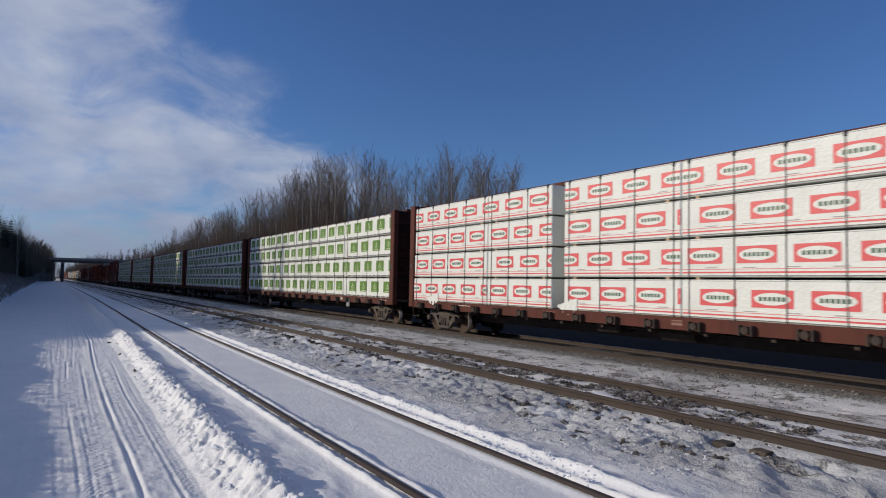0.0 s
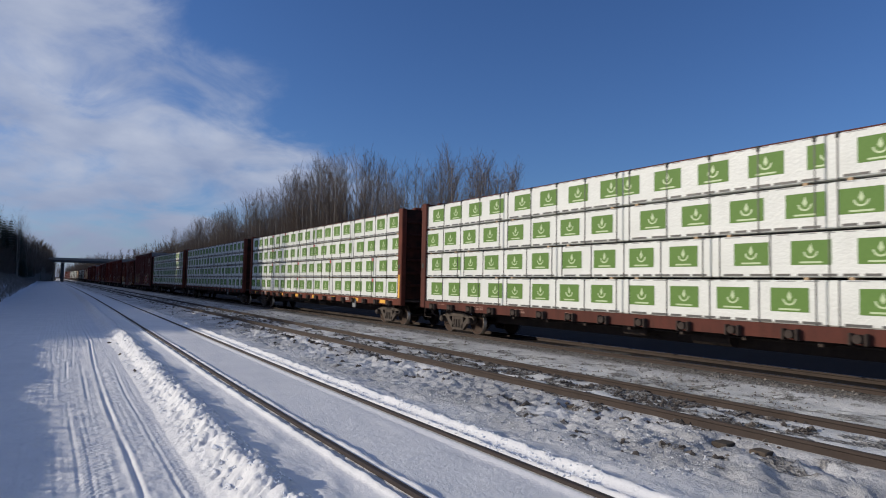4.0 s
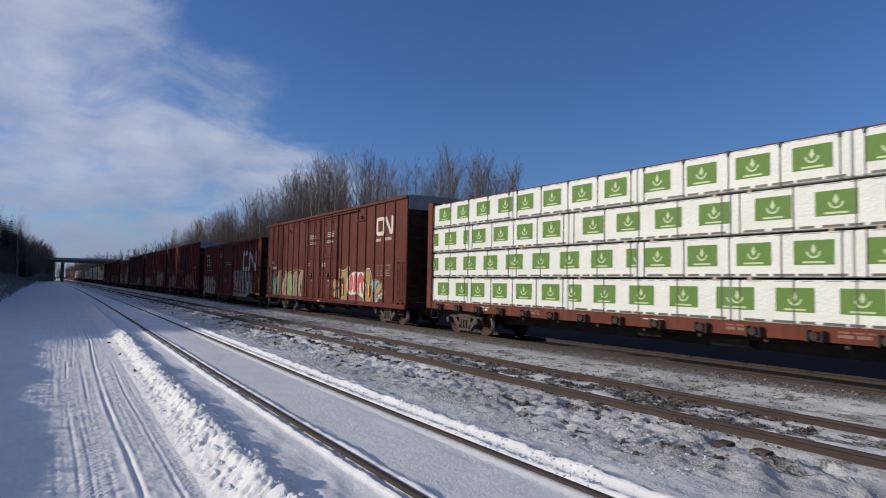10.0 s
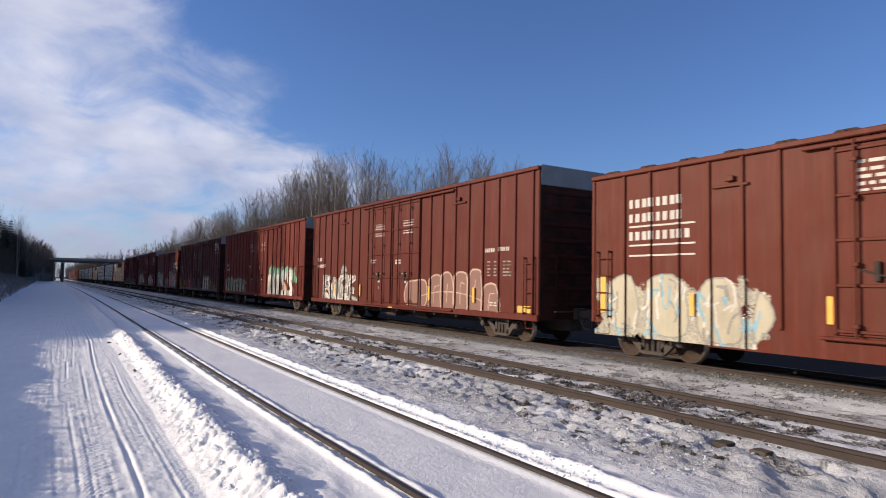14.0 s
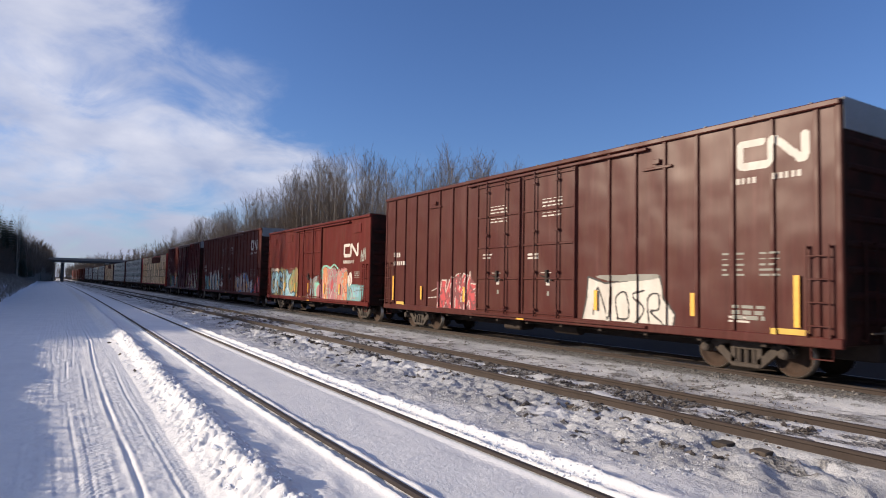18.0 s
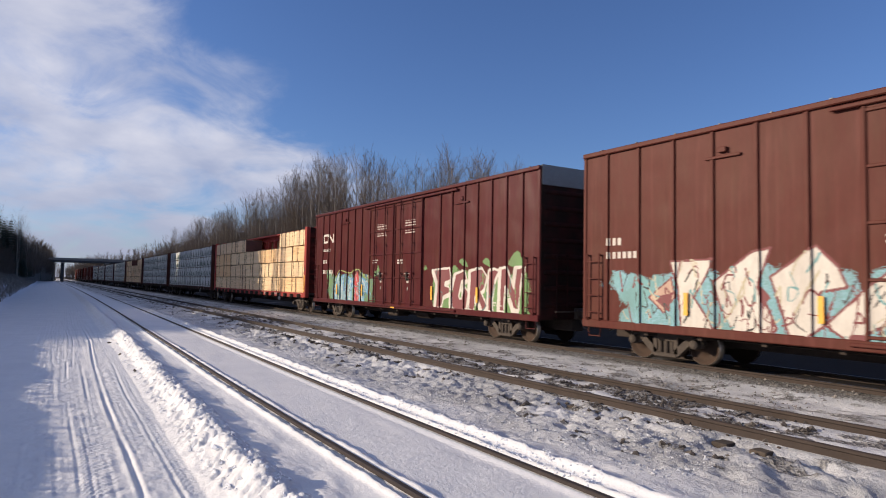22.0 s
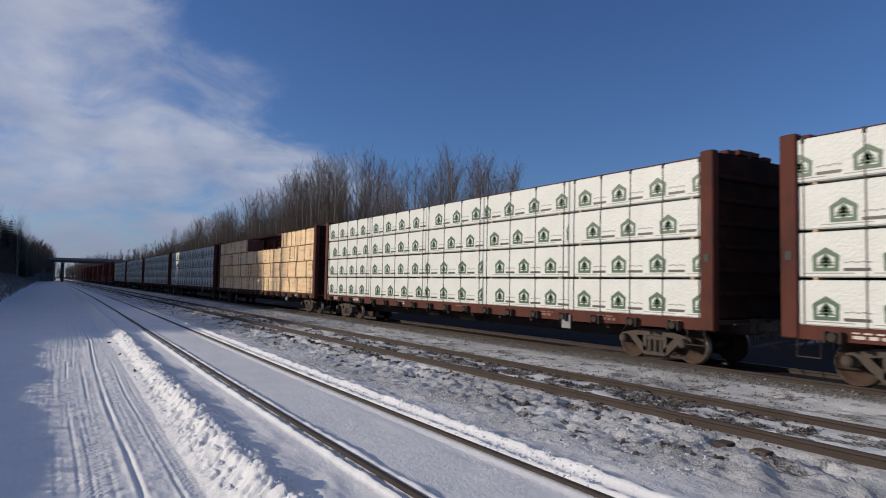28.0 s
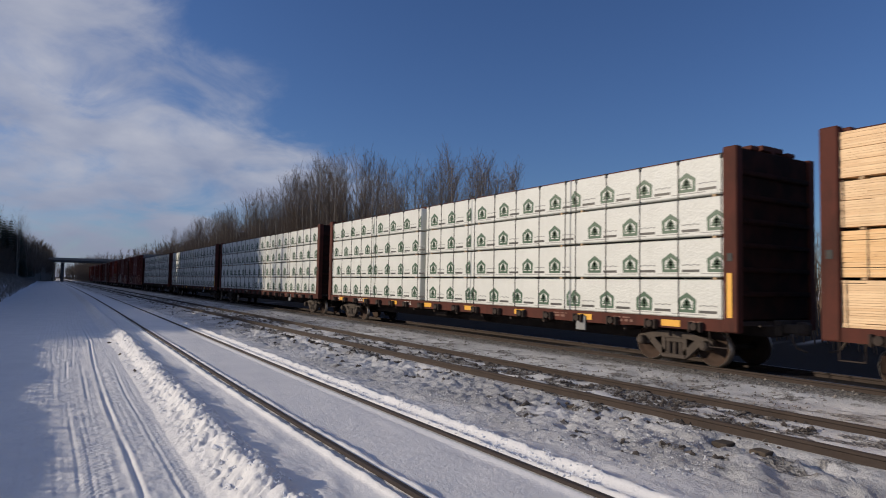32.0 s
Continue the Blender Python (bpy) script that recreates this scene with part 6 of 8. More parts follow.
def make_car_8():
    car, W, ribs, dp, hf = boxcar("oxide-red boxcar with faded salmon sprayed letters", BROWN_C, 18.7, rib_rows=((0.75, 5.9, 7), (12.36, 18.31, 8)))
    cv = full_canvas(hf, 0.62, 5.2); o = hf - 0.1
    wild(cv, 1.6, 0.1, 3.9, 1.25, 4, [GREY, WHITE], BLK, WHITE, 51, 0.26, [GREY, -1])
    sprayed(cv, DIM, PEACH, 0.06, 1, (12.31, -0.02), (12.35, 1.12), (12.94, 1.32), (13.2, 0.99), (13.21, 0.03))
    sprayed(cv, DIM, PEACH, 0.06, 1, (13.28, 0.03), (13.21, 1.26), (13.76, 1.36), (13.99, 0.74), (13.94, 0.07))
    sprayed(cv, DIM, PEACH, 0.06, 1, (14.17, 0.08), (14.09, 1.26), (14.62, 1.41), (14.91, 1.13), (14.89, 0.1))
    sprayed(cv, DIM, PEACH, 0.06, 1, (14.99, 0.1), (14.98, 1.32), (15.41, 1.5), (15.72, 1.26), (15.73, 0.12))
    sprayed(cv, DIM, PEACH, 0.06, 1, (15.84, 0.02), (15.83, 0.88), (16.31, 1.03), (16.63, 0.8), (16.63, 0.01))
    sprayed(cv, DIM, PEACH, 0.06, 1, (10.53, 0.21), (10.59, 0.96), (11.34, 1.11), (12.05, 1.04), (11.96, 0.13))
    cv.stroke(curved([(12.63, 0.3), (12.66, 0.84), (12.94, 0.92)]), 0.035, PEACH)
    cv.stroke(curved([(13.52, 0.33), (13.57, 0.99)]), 0.035, PEACH)
    cv.stroke(curved([(14.41, 0.31), (14.44, 1), (14.66, 1.01)]), 0.035, PEACH)
    cv.stroke(curved([(15.25, 0.41), (15.33, 1.14)]), 0.035, PEACH)
    cv.stroke(curved([(16.08, 0.21), (16.16, 0.68), (16.39, 0.71)]), 0.035, PEACH)
    cv.stroke(curved([(11.72, 0.54), (13.26, 0.72), (14.81, 0.64), (15.84, 0.43)]), 0.035, PEACH)
    common_text(cv, hf, 4.5)
    word(cv, 15.87, 2.06, 5, 0.13); word(cv, 16.65, 2.08, 5, 0.13)
    cv.bar(17.6, 0.17, 0.62, 0.2, YEL)
    paint_marks("paintwork", car, W, ribs, dp, cv, "faded sprayed letters and white stencils")
    return car


def make_car_9():
    car, W, ribs, dp, hf = boxcar("bright oxide-red boxcar with white bubble letters and green spray", BROWN_D, 18.75, rib_rows=((0.96, 6.24, 7), (12.66, 17.6, 7)))
    cv = full_canvas(hf, 0.62, 5.2); o = hf - 0.1
    misty(cv, [DEEP, GREY, GRN, GREY, CREAM], 0.2, 6.6, 0.0, 1.15, 61)
    wild(cv, 0.3, 0.0, 6.1, 1.1, 9, [GREY, CREAM, GRN], CREAM, DEEP, 61, 0.26, None, 0.025, spikes=1)
    misty(cv, [GRN, AQUA, GRN], 12.0, 17.4, 1.3, 1.95, 160)
    sprayed(cv, GREY, None, 0, 0, (11.76, 1.17), (14.38, 1.42), (14.41, 0.05), (11.65, -0.08))
    sprayed(cv, WHITE, GREY, 0.05, 1, (11.84, 1.31), (12.24, 1.44), (12.62, 1.31), (12.72, 0.82), (12.62, 0.62), (12.78, 0.12), (12.48, 0.1), (12.26, 0.44), (12.19, 0.07), (12.01, 0.1), (11.89, 0.89))
    sprayed(cv, WHITE, GREY, 0.05, 1, (12.77, 1.26), (13.16, 1.48), (13.46, 1.3), (13.41, 1.01), (13.21, 1.05), (13.15, 0.57), (13.45, 0.51), (13.45, 0.12), (12.97, 0.08), (12.82, 0.65))
    sprayed(cv, WHITE, GREY, 0.05, 1, (13.57, 1.26), (13.97, 1.46), (14.27, 1.34), (14.38, 0.95), (14.34, 0.12), (14.04, 0.14), (13.97, 0.45), (13.88, 0.12), (13.64, 0.14), (13.7, 0.85))
    for k, wide in ((0, 1.1), (1.25, 1.1)):
        sprayed(cv, WHITE, GREY, 0.05, 1, (14.55 + k, 1.5), (15.0 + k, 1.7), (15.5 + k, 1.5), (15.5 + k, 1.1), (15.15 + k, 1.0), (15.6 + k, 0.6), (15.5 + k, 0.05), (14.7 + k, 0.0), (14.6 + k, 0.4), (15.05 + k, 0.5), (14.6 + k, 1.0))
    cv.stroke(curved([(12.24, 0.94), (12.36, 0.9), (12.29, 0.49)]), 0.07, OCHRE)
    cv.stroke(curved([(13.26, 0.92), (13.22, 0.62)]), 0.07, OCHRE)
    cv.stroke(curved([(13.85, 1.14), (13.88, 0.37)]), 0.07, OCHRE)
    cv.stroke(curved([(12.49, 1.26), (12.69, 0.91)]), 0.1, DEEP)
    cv.stroke(curved([(13.36, 0.29), (13.48, 0.17)]), 0.1, DEEP)
    cv.stroke(curved([(14.27, 1.18), (14.34, 0.24)]), 0.1, DEEP)
    scribbled(cv, [BLK, CREAM, DEEP, GREY], 0.3, 6.6, 0.0, 1.1, 170, 7, 0.045)
    common_text(cv, hf, 4.5)
    cv.bar(1.0, 0.14, 0.6, 0.18, YEL)
    paint_marks("paintwork", car, W, ribs, dp, cv, "white bubble letters, green spray and white stencils")
    return car


def make_car_10():
    car, W, ribs, dp, hf = boxcar("dull brown boxcar with red and white sprayed tags", BROWN_E, 18.4, rib_rows=((0.75, 6.04, 7), (12.63, 17.86, 7)), tall=True)
    cv = full_canvas(hf, 0.62, 5.2); o = hf - 0.1
    sprayed(cv, MAROON, None, 0, 0, (4.21, 1.06), (6.21, 1.32), (6.89, 0.87), (6.8, -0.04), (4.13, -0))
    sprayed(cv, RED, WHITE, 0.035, 0, (4.23, 0.04), (4.46, 1.13), (4.77, 1.13), (4.72, 0.63), (5.07, 1.26), (5.25, 1.23), (5.01, 0.58), (5.31, 0.04), (5.02, -0.03), (4.78, 0.38), (4.55, -0))
    sprayed(cv, RED, WHITE, 0.035, 0, (5.36, -0.01), (5.42, 1.32), (5.69, 1.38), (5.63, 0.78), (5.89, 1.38), (6.13, 1.32), (5.76, 0.66), (5.73, -0.05))
    sprayed(cv, RED, WHITE, 0.035, 0, (5.98, 0.03), (6.13, 1.02), (6.3, 1.43), (6.36, 1.03), (6.82, 0.98), (6.49, 0.8), (6.79, 0.58), (6.75, 0.13), (6.34, -0.07), (6.24, 0.45))
    cv.stroke(curved([(3.77, 0.73), (4.21, 0.85)]), 0.03, WHITE)
    cv.stroke(curved([(3.53, 0.46), (4.12, 0.51)]), 0.03, WHITE)
    sprayed(cv, WHITE, BLK, 0.05, 0, (11.88, 1.26), (12.5, 1.09), (13.34, 1.18), (14.22, 1.26), (14.36, 0.75), (14.64, 0.39), (14.55, -0.13), (13.16, -0.14), (11.65, 0.05), (11.83, 0.69))
    cv.stroke(curved([(12.07, 0.28), (12.23, 0.98), (12.62, 0.17), (12.71, 0.98)]), 0.05, BLK)
    cv.stroke(curved([(12.94, 0.18), (12.85, 0.72), (13.18, 0.86), (13.27, 0.26), (12.9, 0.21)]), 0.05, BLK)
    cv.stroke(curved([(13.75, 0.93), (13.43, 0.8), (13.75, 0.48), (13.52, 0.14)]), 0.05, BLK)
    cv.stroke(curved([(13.91, 0.1), (13.87, 0.74), (14.17, 0.85), (14.18, 0.49), (13.95, 0.42), (14.48, 0.07)]), 0.05, BLK)
    cv.stroke(curved([(11.84, 0.06), (13.16, -0.05), (14.48, 0)]), 0.05, BLK)
    sprayed(cv, GREY, None, 0, 1, (12.16, 1.28), (13.13, 1.31), (14.13, 1.32), (13.94, 1.18), (12.71, 1.15))
    scribbled(cv, [MAROON], 4.0, 6.9, 0.0, 1.2, 60, 14, 0.06)
    common_text(cv, hf, 4.5)
    ribbon(cv, 16.28, 3.55, 1.36, 0.48, 0.15); word(cv, 16.2, 3.18, 4, 0.14); word(cv, 17.0, 3.20, 5, 0.14)
    rows_of_text(cv, 16.1, 0.6, 0.7, 3, 0.08, 0.03, GREY)
    for u in (16.95, 0.95):
        cv.bar(u, 0.12, 0.72, 0.14, YEL)
    paint_marks("paintwork", car, W, ribs, dp, cv, "red and white sprayed tags, ribbon mark, white stencils")
    return car


def make_car_11():
    car, W, ribs, dp, hf = boxcar("short rust-red boxcar with turquoise and orange sprayed letters", BROWN_F, 15.3, 0.64, 4.72, (), (-1.83, 1.80), (), flush=True, cap=False, trucks=6.2)
    cv = full_canvas(hf, 0.58, 4.7); o = hf - 0.1
    misty(cv, [OCHRE, OCHRE, OCHRE, GRN, OCHRE, OCHRE], 0.2, 5.75, 0.1, 1.75, 81)
    misty(cv, [ORANGE, OCHRE], 4.2, 7.2, -0.3, 0.4, 85)
    misty(cv, [GREY, SKYB, DIM, GREY], 7.5, 8.9, 0.4, 1.35, 86)
    misty(cv, [WHITE, GREY], 6.9, 8.3, -0.4, 0.25, 87)
    misty(cv, [AQUA, AQUA, MAUVE, TEAL], 8.1, 9.8, -0.3, 1.1, 88)
    sprayed(cv, SKYB, BLK, 0.1, 1, (0.63, 1.42), (1.11, 1.59), (1.25, 1.18), (0.89, 1.06), (0.9, 0.6), (1.21, 0.5), (1.12, 0.24), (0.64, 0.33))
    sprayed(cv, SKYB, BLK, 0.1, 1, (1.27, 0.36), (1.28, 1.41), (1.64, 1.64), (1.96, 1.41), (1.87, 1.08), (1.67, 0.91), (2.02, 0.53), (1.95, 0.18), (1.61, 0.62), (1.51, 0.32))
    sprayed(cv, SKYB, BLK, 0.1, 1, (2, 1.52), (2.41, 1.62), (2.84, 1.4), (2.63, 1.19), (2.41, 1.3), (2.31, 1.08), (2.84, 0.88), (2.96, 0.36), (2.81, -0.09), (2.5, 0.06), (2.58, 0.55), (2.14, 0.64), (1.94, 1.08))
    sprayed(cv, SKYB, BLK, 0.1, 1, (2.94, 1.61), (3.18, 1.51), (3.14, 0.78), (3.2, -0.05), (2.95, 0.03), (2.86, 0.57))
    sprayed(cv, SKYB, BLK, 0.1, 1, (3.43, 1.6), (3.73, 1.7), (4.02, 1.45), (4.52, 1.55), (4.24, 1.2), (4.01, 1.01), (4.08, 0.62), (4.45, 0.35), (5.06, 0.44), (5.25, 0.23), (4.86, 0.05), (4.81, -0.11), (3.43, -0.14), (3.31, 0.38), (3.55, 0.8), (3.43, 1.2))
    cv.stroke(curved([(0.83, 1.36), (0.77, 0.48)]), 0.04, WHITE)
    cv.stroke(curved([(1.42, 1.3), (1.42, 0.5)]), 0.04, WHITE)
    cv.stroke(curved([(2.21, 1.46), (2.61, 1.46)]), 0.04, WHITE)
    cv.stroke(curved([(3.61, 1.55), (3.84, 1), (3.79, 0.5)]), 0.04, WHITE)
    cv.stroke(curved([(4.01, 0.22), (4.6, 0.22)]), 0.04, WHITE)
    sprayed(cv, OCHRE, BLK, 0.04, 1, (2.62, 0.45), (2.84, 0.56), (2.91, 0.25), (2.75, 0.09))
    sprayed(cv, YEL, None, 0, 0, (3.21, 0.89), (3.36, 0.99), (3.38, 0.49), (3.25, 0.46))
    misty(cv, [MAUVE, SALMON, MAUVE, MAUVE], 8.9, 12.6, -0.2, 1.7, 82)
    sprayed(cv, MAUVE, SALMON, 0.04, 1, (8.75, 0.55), (9.1, 0.85), (9.7, 0.75), (9.95, 0.3), (9.6, -0.2), (9.0, -0.15))
    cv.stroke(curved([(9.4, 1.2), (9.45, 1.75), (10.0, 1.85), (10.5, 1.72), (11.0, 1.9), (11.5, 1.7)]), 0.09, AQUA)
    sprayed(cv, ORANGE, AQUA, 0.05, 1, (9.51, 1.66), (10.02, 1.75), (10.22, 1.17), (10.11, 0.53), (10.24, -0.12), (9.74, -0.09), (9.61, 0.64))
    sprayed(cv, None, MAROON, 0.025, 1, (9.51, 1.66), (10.02, 1.75), (10.22, 1.17), (10.11, 0.53), (10.24, -0.12), (9.74, -0.09), (9.61, 0.64))
    sprayed(cv, MAUVE, AQUA, 0.05, 1, (10.35, -0.16), (10.38, 1.17), (10.76, 1.67), (11.28, 1.61), (11.38, 0.82), (11.06, 0.44), (11.38, -0.09))
    sprayed(cv, None, MAROON, 0.025, 1, (10.35, -0.16), (10.38, 1.17), (10.76, 1.67), (11.28, 1.61), (11.38, 0.82), (11.06, 0.44), (11.38, -0.09))
    sprayed(cv, SALMON, AQUA, 0.05, 1, (11.47, -0.04), (11.37, 1.18), (11.78, 1.6), (12.18, 1.3), (12.18, 0.26), (11.95, -0.12))
    sprayed(cv, None, MAROON, 0.025, 1, (11.47, -0.04), (11.37, 1.18), (11.78, 1.6), (12.18, 1.3), (12.18, 0.26), (11.95, -0.12))
    sprayed(cv, ORANGE, AQUA, 0.05, 1, (12.26, 0.02), (12.19, 1.3), (12.62, 1.58), (12.76, 1.07), (12.64, 0.04))
    sprayed(cv, None, MAROON, 0.025, 1, (12.26, 0.02), (12.19, 1.3), (12.62, 1.58), (12.76, 1.07), (12.64, 0.04))
    sprayed(cv, AQUA, MAROON, 0.03, 1, (11.56, 0.47), (11.63, 0.71), (11.79, 0.65), (11.76, 0.38))
    sprayed(cv, RED, MAROON, 0.03, 1, (10.63, 0.8), (10.8, 1.17), (10.95, 0.93), (10.81, 0.56))
    sprayed(cv, TEAL, DEEP, 0.05, 0, (12.69, 0.94), (13.6, 0.92), (14.56, 0.89), (14.5, 0.32), (14.12, 0.15), (12.74, 0.16))
    sprayed(cv, SKYB, None, 0, 0, (13.26, 0.81), (14.12, 0.8), (14.05, 0.36), (13.19, 0.32))
    sprayed(cv, WHITE, None, 0, 1, (12.76, 1.28), (13.12, 1.52), (13.27, 1.08), (12.91, 0.83))
    cv.stroke(curved([(13.73, 0.66), (14.48, 0.69)]), 0.05, DEEP)
    cv.stroke(curved([(12.91, 0.3), (13.12, 0.75), (13.4, 0.33)]), 0.05, BLK)
    cv.stroke(curved([(10.53, 0.17), (11.02, 0.81)]), 0.035, WHITE)
    cv.stroke(curved([(9.83, 0.14), (9.91, 1.43)]), 0.035, WHITE)
    cv.stroke(curved([(12.44, 0.16), (12.47, 1.18)]), 0.035, WHITE)
    sprayed(cv, RED, None, 0, 0, (9.14, -0.23), (12.62, 0.01), (12.17, -0.14), (9.54, -0.31))
    scribbled(cv, [BLK, DEEP, TEAL, WHITE], 0.4, 5.0, 0.0, 1.4, 50, 8)
    scribbled(cv, [MAROON, AQUA, MAUVE, CREAM], 9.3, 14.4, 0.0, 1.5, 80, 9)
    word(cv, 0.5, 1.62, 9, 0.20)
    ribbon(cv, 12.25, 2.31, 1.58, 0.50, 0.15); word(cv, 12.16, 1.93, 10, 0.15)
    tag(cv, 14.15, 2.0, 0.6, 0.6, 2, [GREY], GREY, None, 84, 0.05)
    rows_of_text(cv, 4.1, 1.75, 0.7, 4, 0.035, 0.04, DIM); rows_of_text(cv, 13.5, 1.5, 0.6, 4, 0.04, 0.05, GREY)
    paint_marks("paintwork", car, W, ribs, dp, cv, "turquoise and orange sprayed letters, ribbon mark")
    for u, v, wide in ((0.9, 3.25, 0.55), (3.8, 3.35, 0.75), (13.4, 3.35, 0.80)):
        t = Shape(); t.box(-W - 0.03, -W + 0.002, hf - 0.1 - u - wide, hf - 0.1 - u, 0.62 + v, 0.62 + v + 0.42, 0.012)
        part("side_panel", t, BROWN_F, car)
    return car


def make_car_12():
    car, W, ribs, dp, hf = boxcar("brown boxcar with pale peach and blue sprayed letters", BROWN_A, 18.6, rib_rows=((0.75, 5.86, 6), (12.08, 17.69, 7)))
    cv = full_canvas(hf, 0.62, 5.2); o = hf - 0.1
    misty(cv, [TEAL, SKYB, TEAL], 0.9, 7.6, 0.0, 1.45, 91)
    sprayed(cv, PEACH, MAROON, 0.04, 0, (2.08, 0.77), (2.76, 1.26), (2.86, 0.79), (2.51, 0.42))
    sprayed(cv, WHITE, MAROON, 0.05, 0, (2.74, 1.61), (3.83, 1.65), (3.63, 1.26), (3.33, 0.8), (3.91, 0.04), (3.63, -0.15), (3, -0.03), (2.91, 1.02))
    sprayed(cv, WHITE, MAROON, 0.05, 0, (3.82, 1.15), (4.71, 1.77), (5.11, 1.84), (4.93, 1.36), (4.86, 1.05), (5.23, 0.23), (5, -0.01), (4.45, -0.15), (4.03, 0.49))
    sprayed(cv, WHITE, MAROON, 0.05, 0, (5.1, 1.26), (6, 1.85), (6.39, 1.45), (6.55, 1.07), (6.07, 0.97), (6.17, 0.38), (5.7, 0), (5.46, 0.13), (5.28, 0.75))
    sprayed(cv, WHITE, MAROON, 0.05, 0, (6.15, 0.36), (6.79, 0.98), (7.25, 1.35), (7.31, 0.9), (8.03, 0.74), (7.77, 0.37), (7.19, 0.44), (6.58, 0.07))
    sprayed(cv, MAROON, None, 0, 0, (2.2, 0.77), (2.83, 0.91), (2.67, 0.43))
    sprayed(cv, MAROON, None, 0, 0, (6.58, 0.22), (6.91, 0.24), (6.79, -0.16), (6.42, -0.13))
    sprayed(cv, MAROON, None, 0, 0, (7.66, 0.45), (8.03, 0.59), (7.76, 0.1))
    sprayed(cv, MAROON, None, 0, 0, (4.84, 1.15), (5.12, 0.84), (4.92, 0.63))
    sprayed(cv, WHITE, MAROON, 0.03, 0, (3.03, -0.08), (6.37, 0.01), (7.76, 0.03), (7.76, -0.16), (6.79, -0.16), (3.31, -0.25))
    cv.stroke(curved([(3.15, 0.45), (3.45, 1.14)]), 0.05, CREAM)
    cv.stroke(curved([(4.24, 0.5), (4.65, 1.37)]), 0.05, CREAM)
    cv.stroke(curved([(5.58, 0.55), (6.05, 1.36)]), 0.05, CREAM)
    cv.stroke(curved([(3.89, 0.04), (4.45, 0.83)]), 0.05, CREAM)
    sprayed(cv, PEACH, GREY, 0.04, 0, (11.74, 1.37), (12.34, 1.15), (13.53, 1.36), (14.17, 1.54), (15.04, 1.44), (15.89, 0.84), (16.59, 1.1), (16.85, 0.72), (16.8, 0.24), (15.8, -0.09), (14.55, -0.12), (12.34, 0.04), (11.81, 0.51))
    sprayed(cv, WHITE, GREY, 0.03, 0, (12.01, 1.37), (12.46, 1.16), (13.32, 1.16), (13.09, 0.76), (12.59, 0.72), (12.14, 0.84))
    sprayed(cv, WHITE, GREY, 0.03, 0, (14.01, 1.07), (14.81, 1.08), (14.77, 0.85), (14.01, 0.82))
    sprayed(cv, WHITE, GREY, 0.03, 0, (15.12, 1.26), (15.85, 0.83), (16.53, 1.06), (16.62, 0.71), (15.96, 0.35), (15.3, 0.65))
    sprayed(cv, WHITE, GREY, 0.03, 0, (13.41, 1.16), (13.96, 1.4), (13.9, 1.07), (13.52, 0.58))
    sprayed(cv, BLUE, None, 0, 0, (14.17, 1.54), (14.56, 1.44), (14.47, 1.06), (14.16, 1.17))
    sprayed(cv, BLUE, None, 0, 0, (14.9, 1.44), (15.31, 1.17), (15.39, 0.66), (15.03, 0.82))
    sprayed(cv, BLUE, None, 0, 0, (14.11, 0.26), (14.95, -0.13), (14.26, -0.15))
    sprayed(cv, BLUE, None, 0, 0, (15.47, 0.49), (15.85, 0.43), (15.81, 0.12))
    sprayed(cv, BLUE, None, 0, 0, (15.92, 0.08), (16.85, 0.49), (16.94, 0.25), (16.27, -0.05))
    sprayed(cv, BLUE, None, 0, 0, (12.34, 0.84), (12.84, 0.55), (12.46, 0.41))
    sprayed(cv, BLUE, None, 0, 0, (12.59, 0.13), (13.76, 0.3), (13.54, -0.02))
    sprayed(cv, BLUE, None, 0, 0, (13.52, 0.58), (13.9, 0.88), (13.95, 0.5))
    sprayed(cv, RED, None, 0, 0, (11.75, 1.26), (12.01, 1.49), (12.09, 1.03))
    sprayed(cv, RED, None, 0, 0, (12.65, 1.52), (13.44, 1.46), (13.09, 1.24))
    sprayed(cv, RED, None, 0, 0, (14.56, 1.49), (14.82, 1.49), (14.77, 0.97), (14.46, 1.06))
    sprayed(cv, RED, None, 0, 0, (17.0, 0.0), (18.35, 0.0), (18.35, 1.2), (17.9, 1.35), (17.5, 0.9), (17.1, 0.6))
    cv.stroke(curved([(11.81, 1.42), (12.46, 1.2), (13.53, 1.42), (14.17, 1.6), (15.08, 1.47), (15.89, 0.89), (16.62, 1.13)]), 0.035, BLK)
    cv.stroke(curved([(14.84, 0.81), (14.95, 0.28)]), 0.035, BLK)
    cv.stroke(curved([(14.01, 0.79), (14, 0.22)]), 0.035, BLK)
    cv.stroke(curved([(13.07, 0.66), (12.83, 0.14)]), 0.035, BLK)
    cv.stroke(curved([(15.3, 0.65), (15.5, -0.06)]), 0.035, BLK)
    scribbled(cv, [MAROON, BLK, TEAL, MAROON, CREAM], 0.9, 7.6, 0.0, 1.4, 130, 10)
    scribbled(cv, [BLK, BLUE, MAUVE, WHITE, GREY], 12.0, 18.2, 0.0, 1.5, 120, 11)
    common_text(cv, hf, 4.5)
    ribbon(cv, 16.0, 3.18, 1.42, 0.56, 0.16); word(cv, 15.92, 2.82, 4, 0.15); word(cv, 16.8, 2.84, 5, 0.15)
    paint_marks("paintwork", car, W, ribs, dp, cv, "pale sprayed letters, ribbon mark and stencils")
    return car


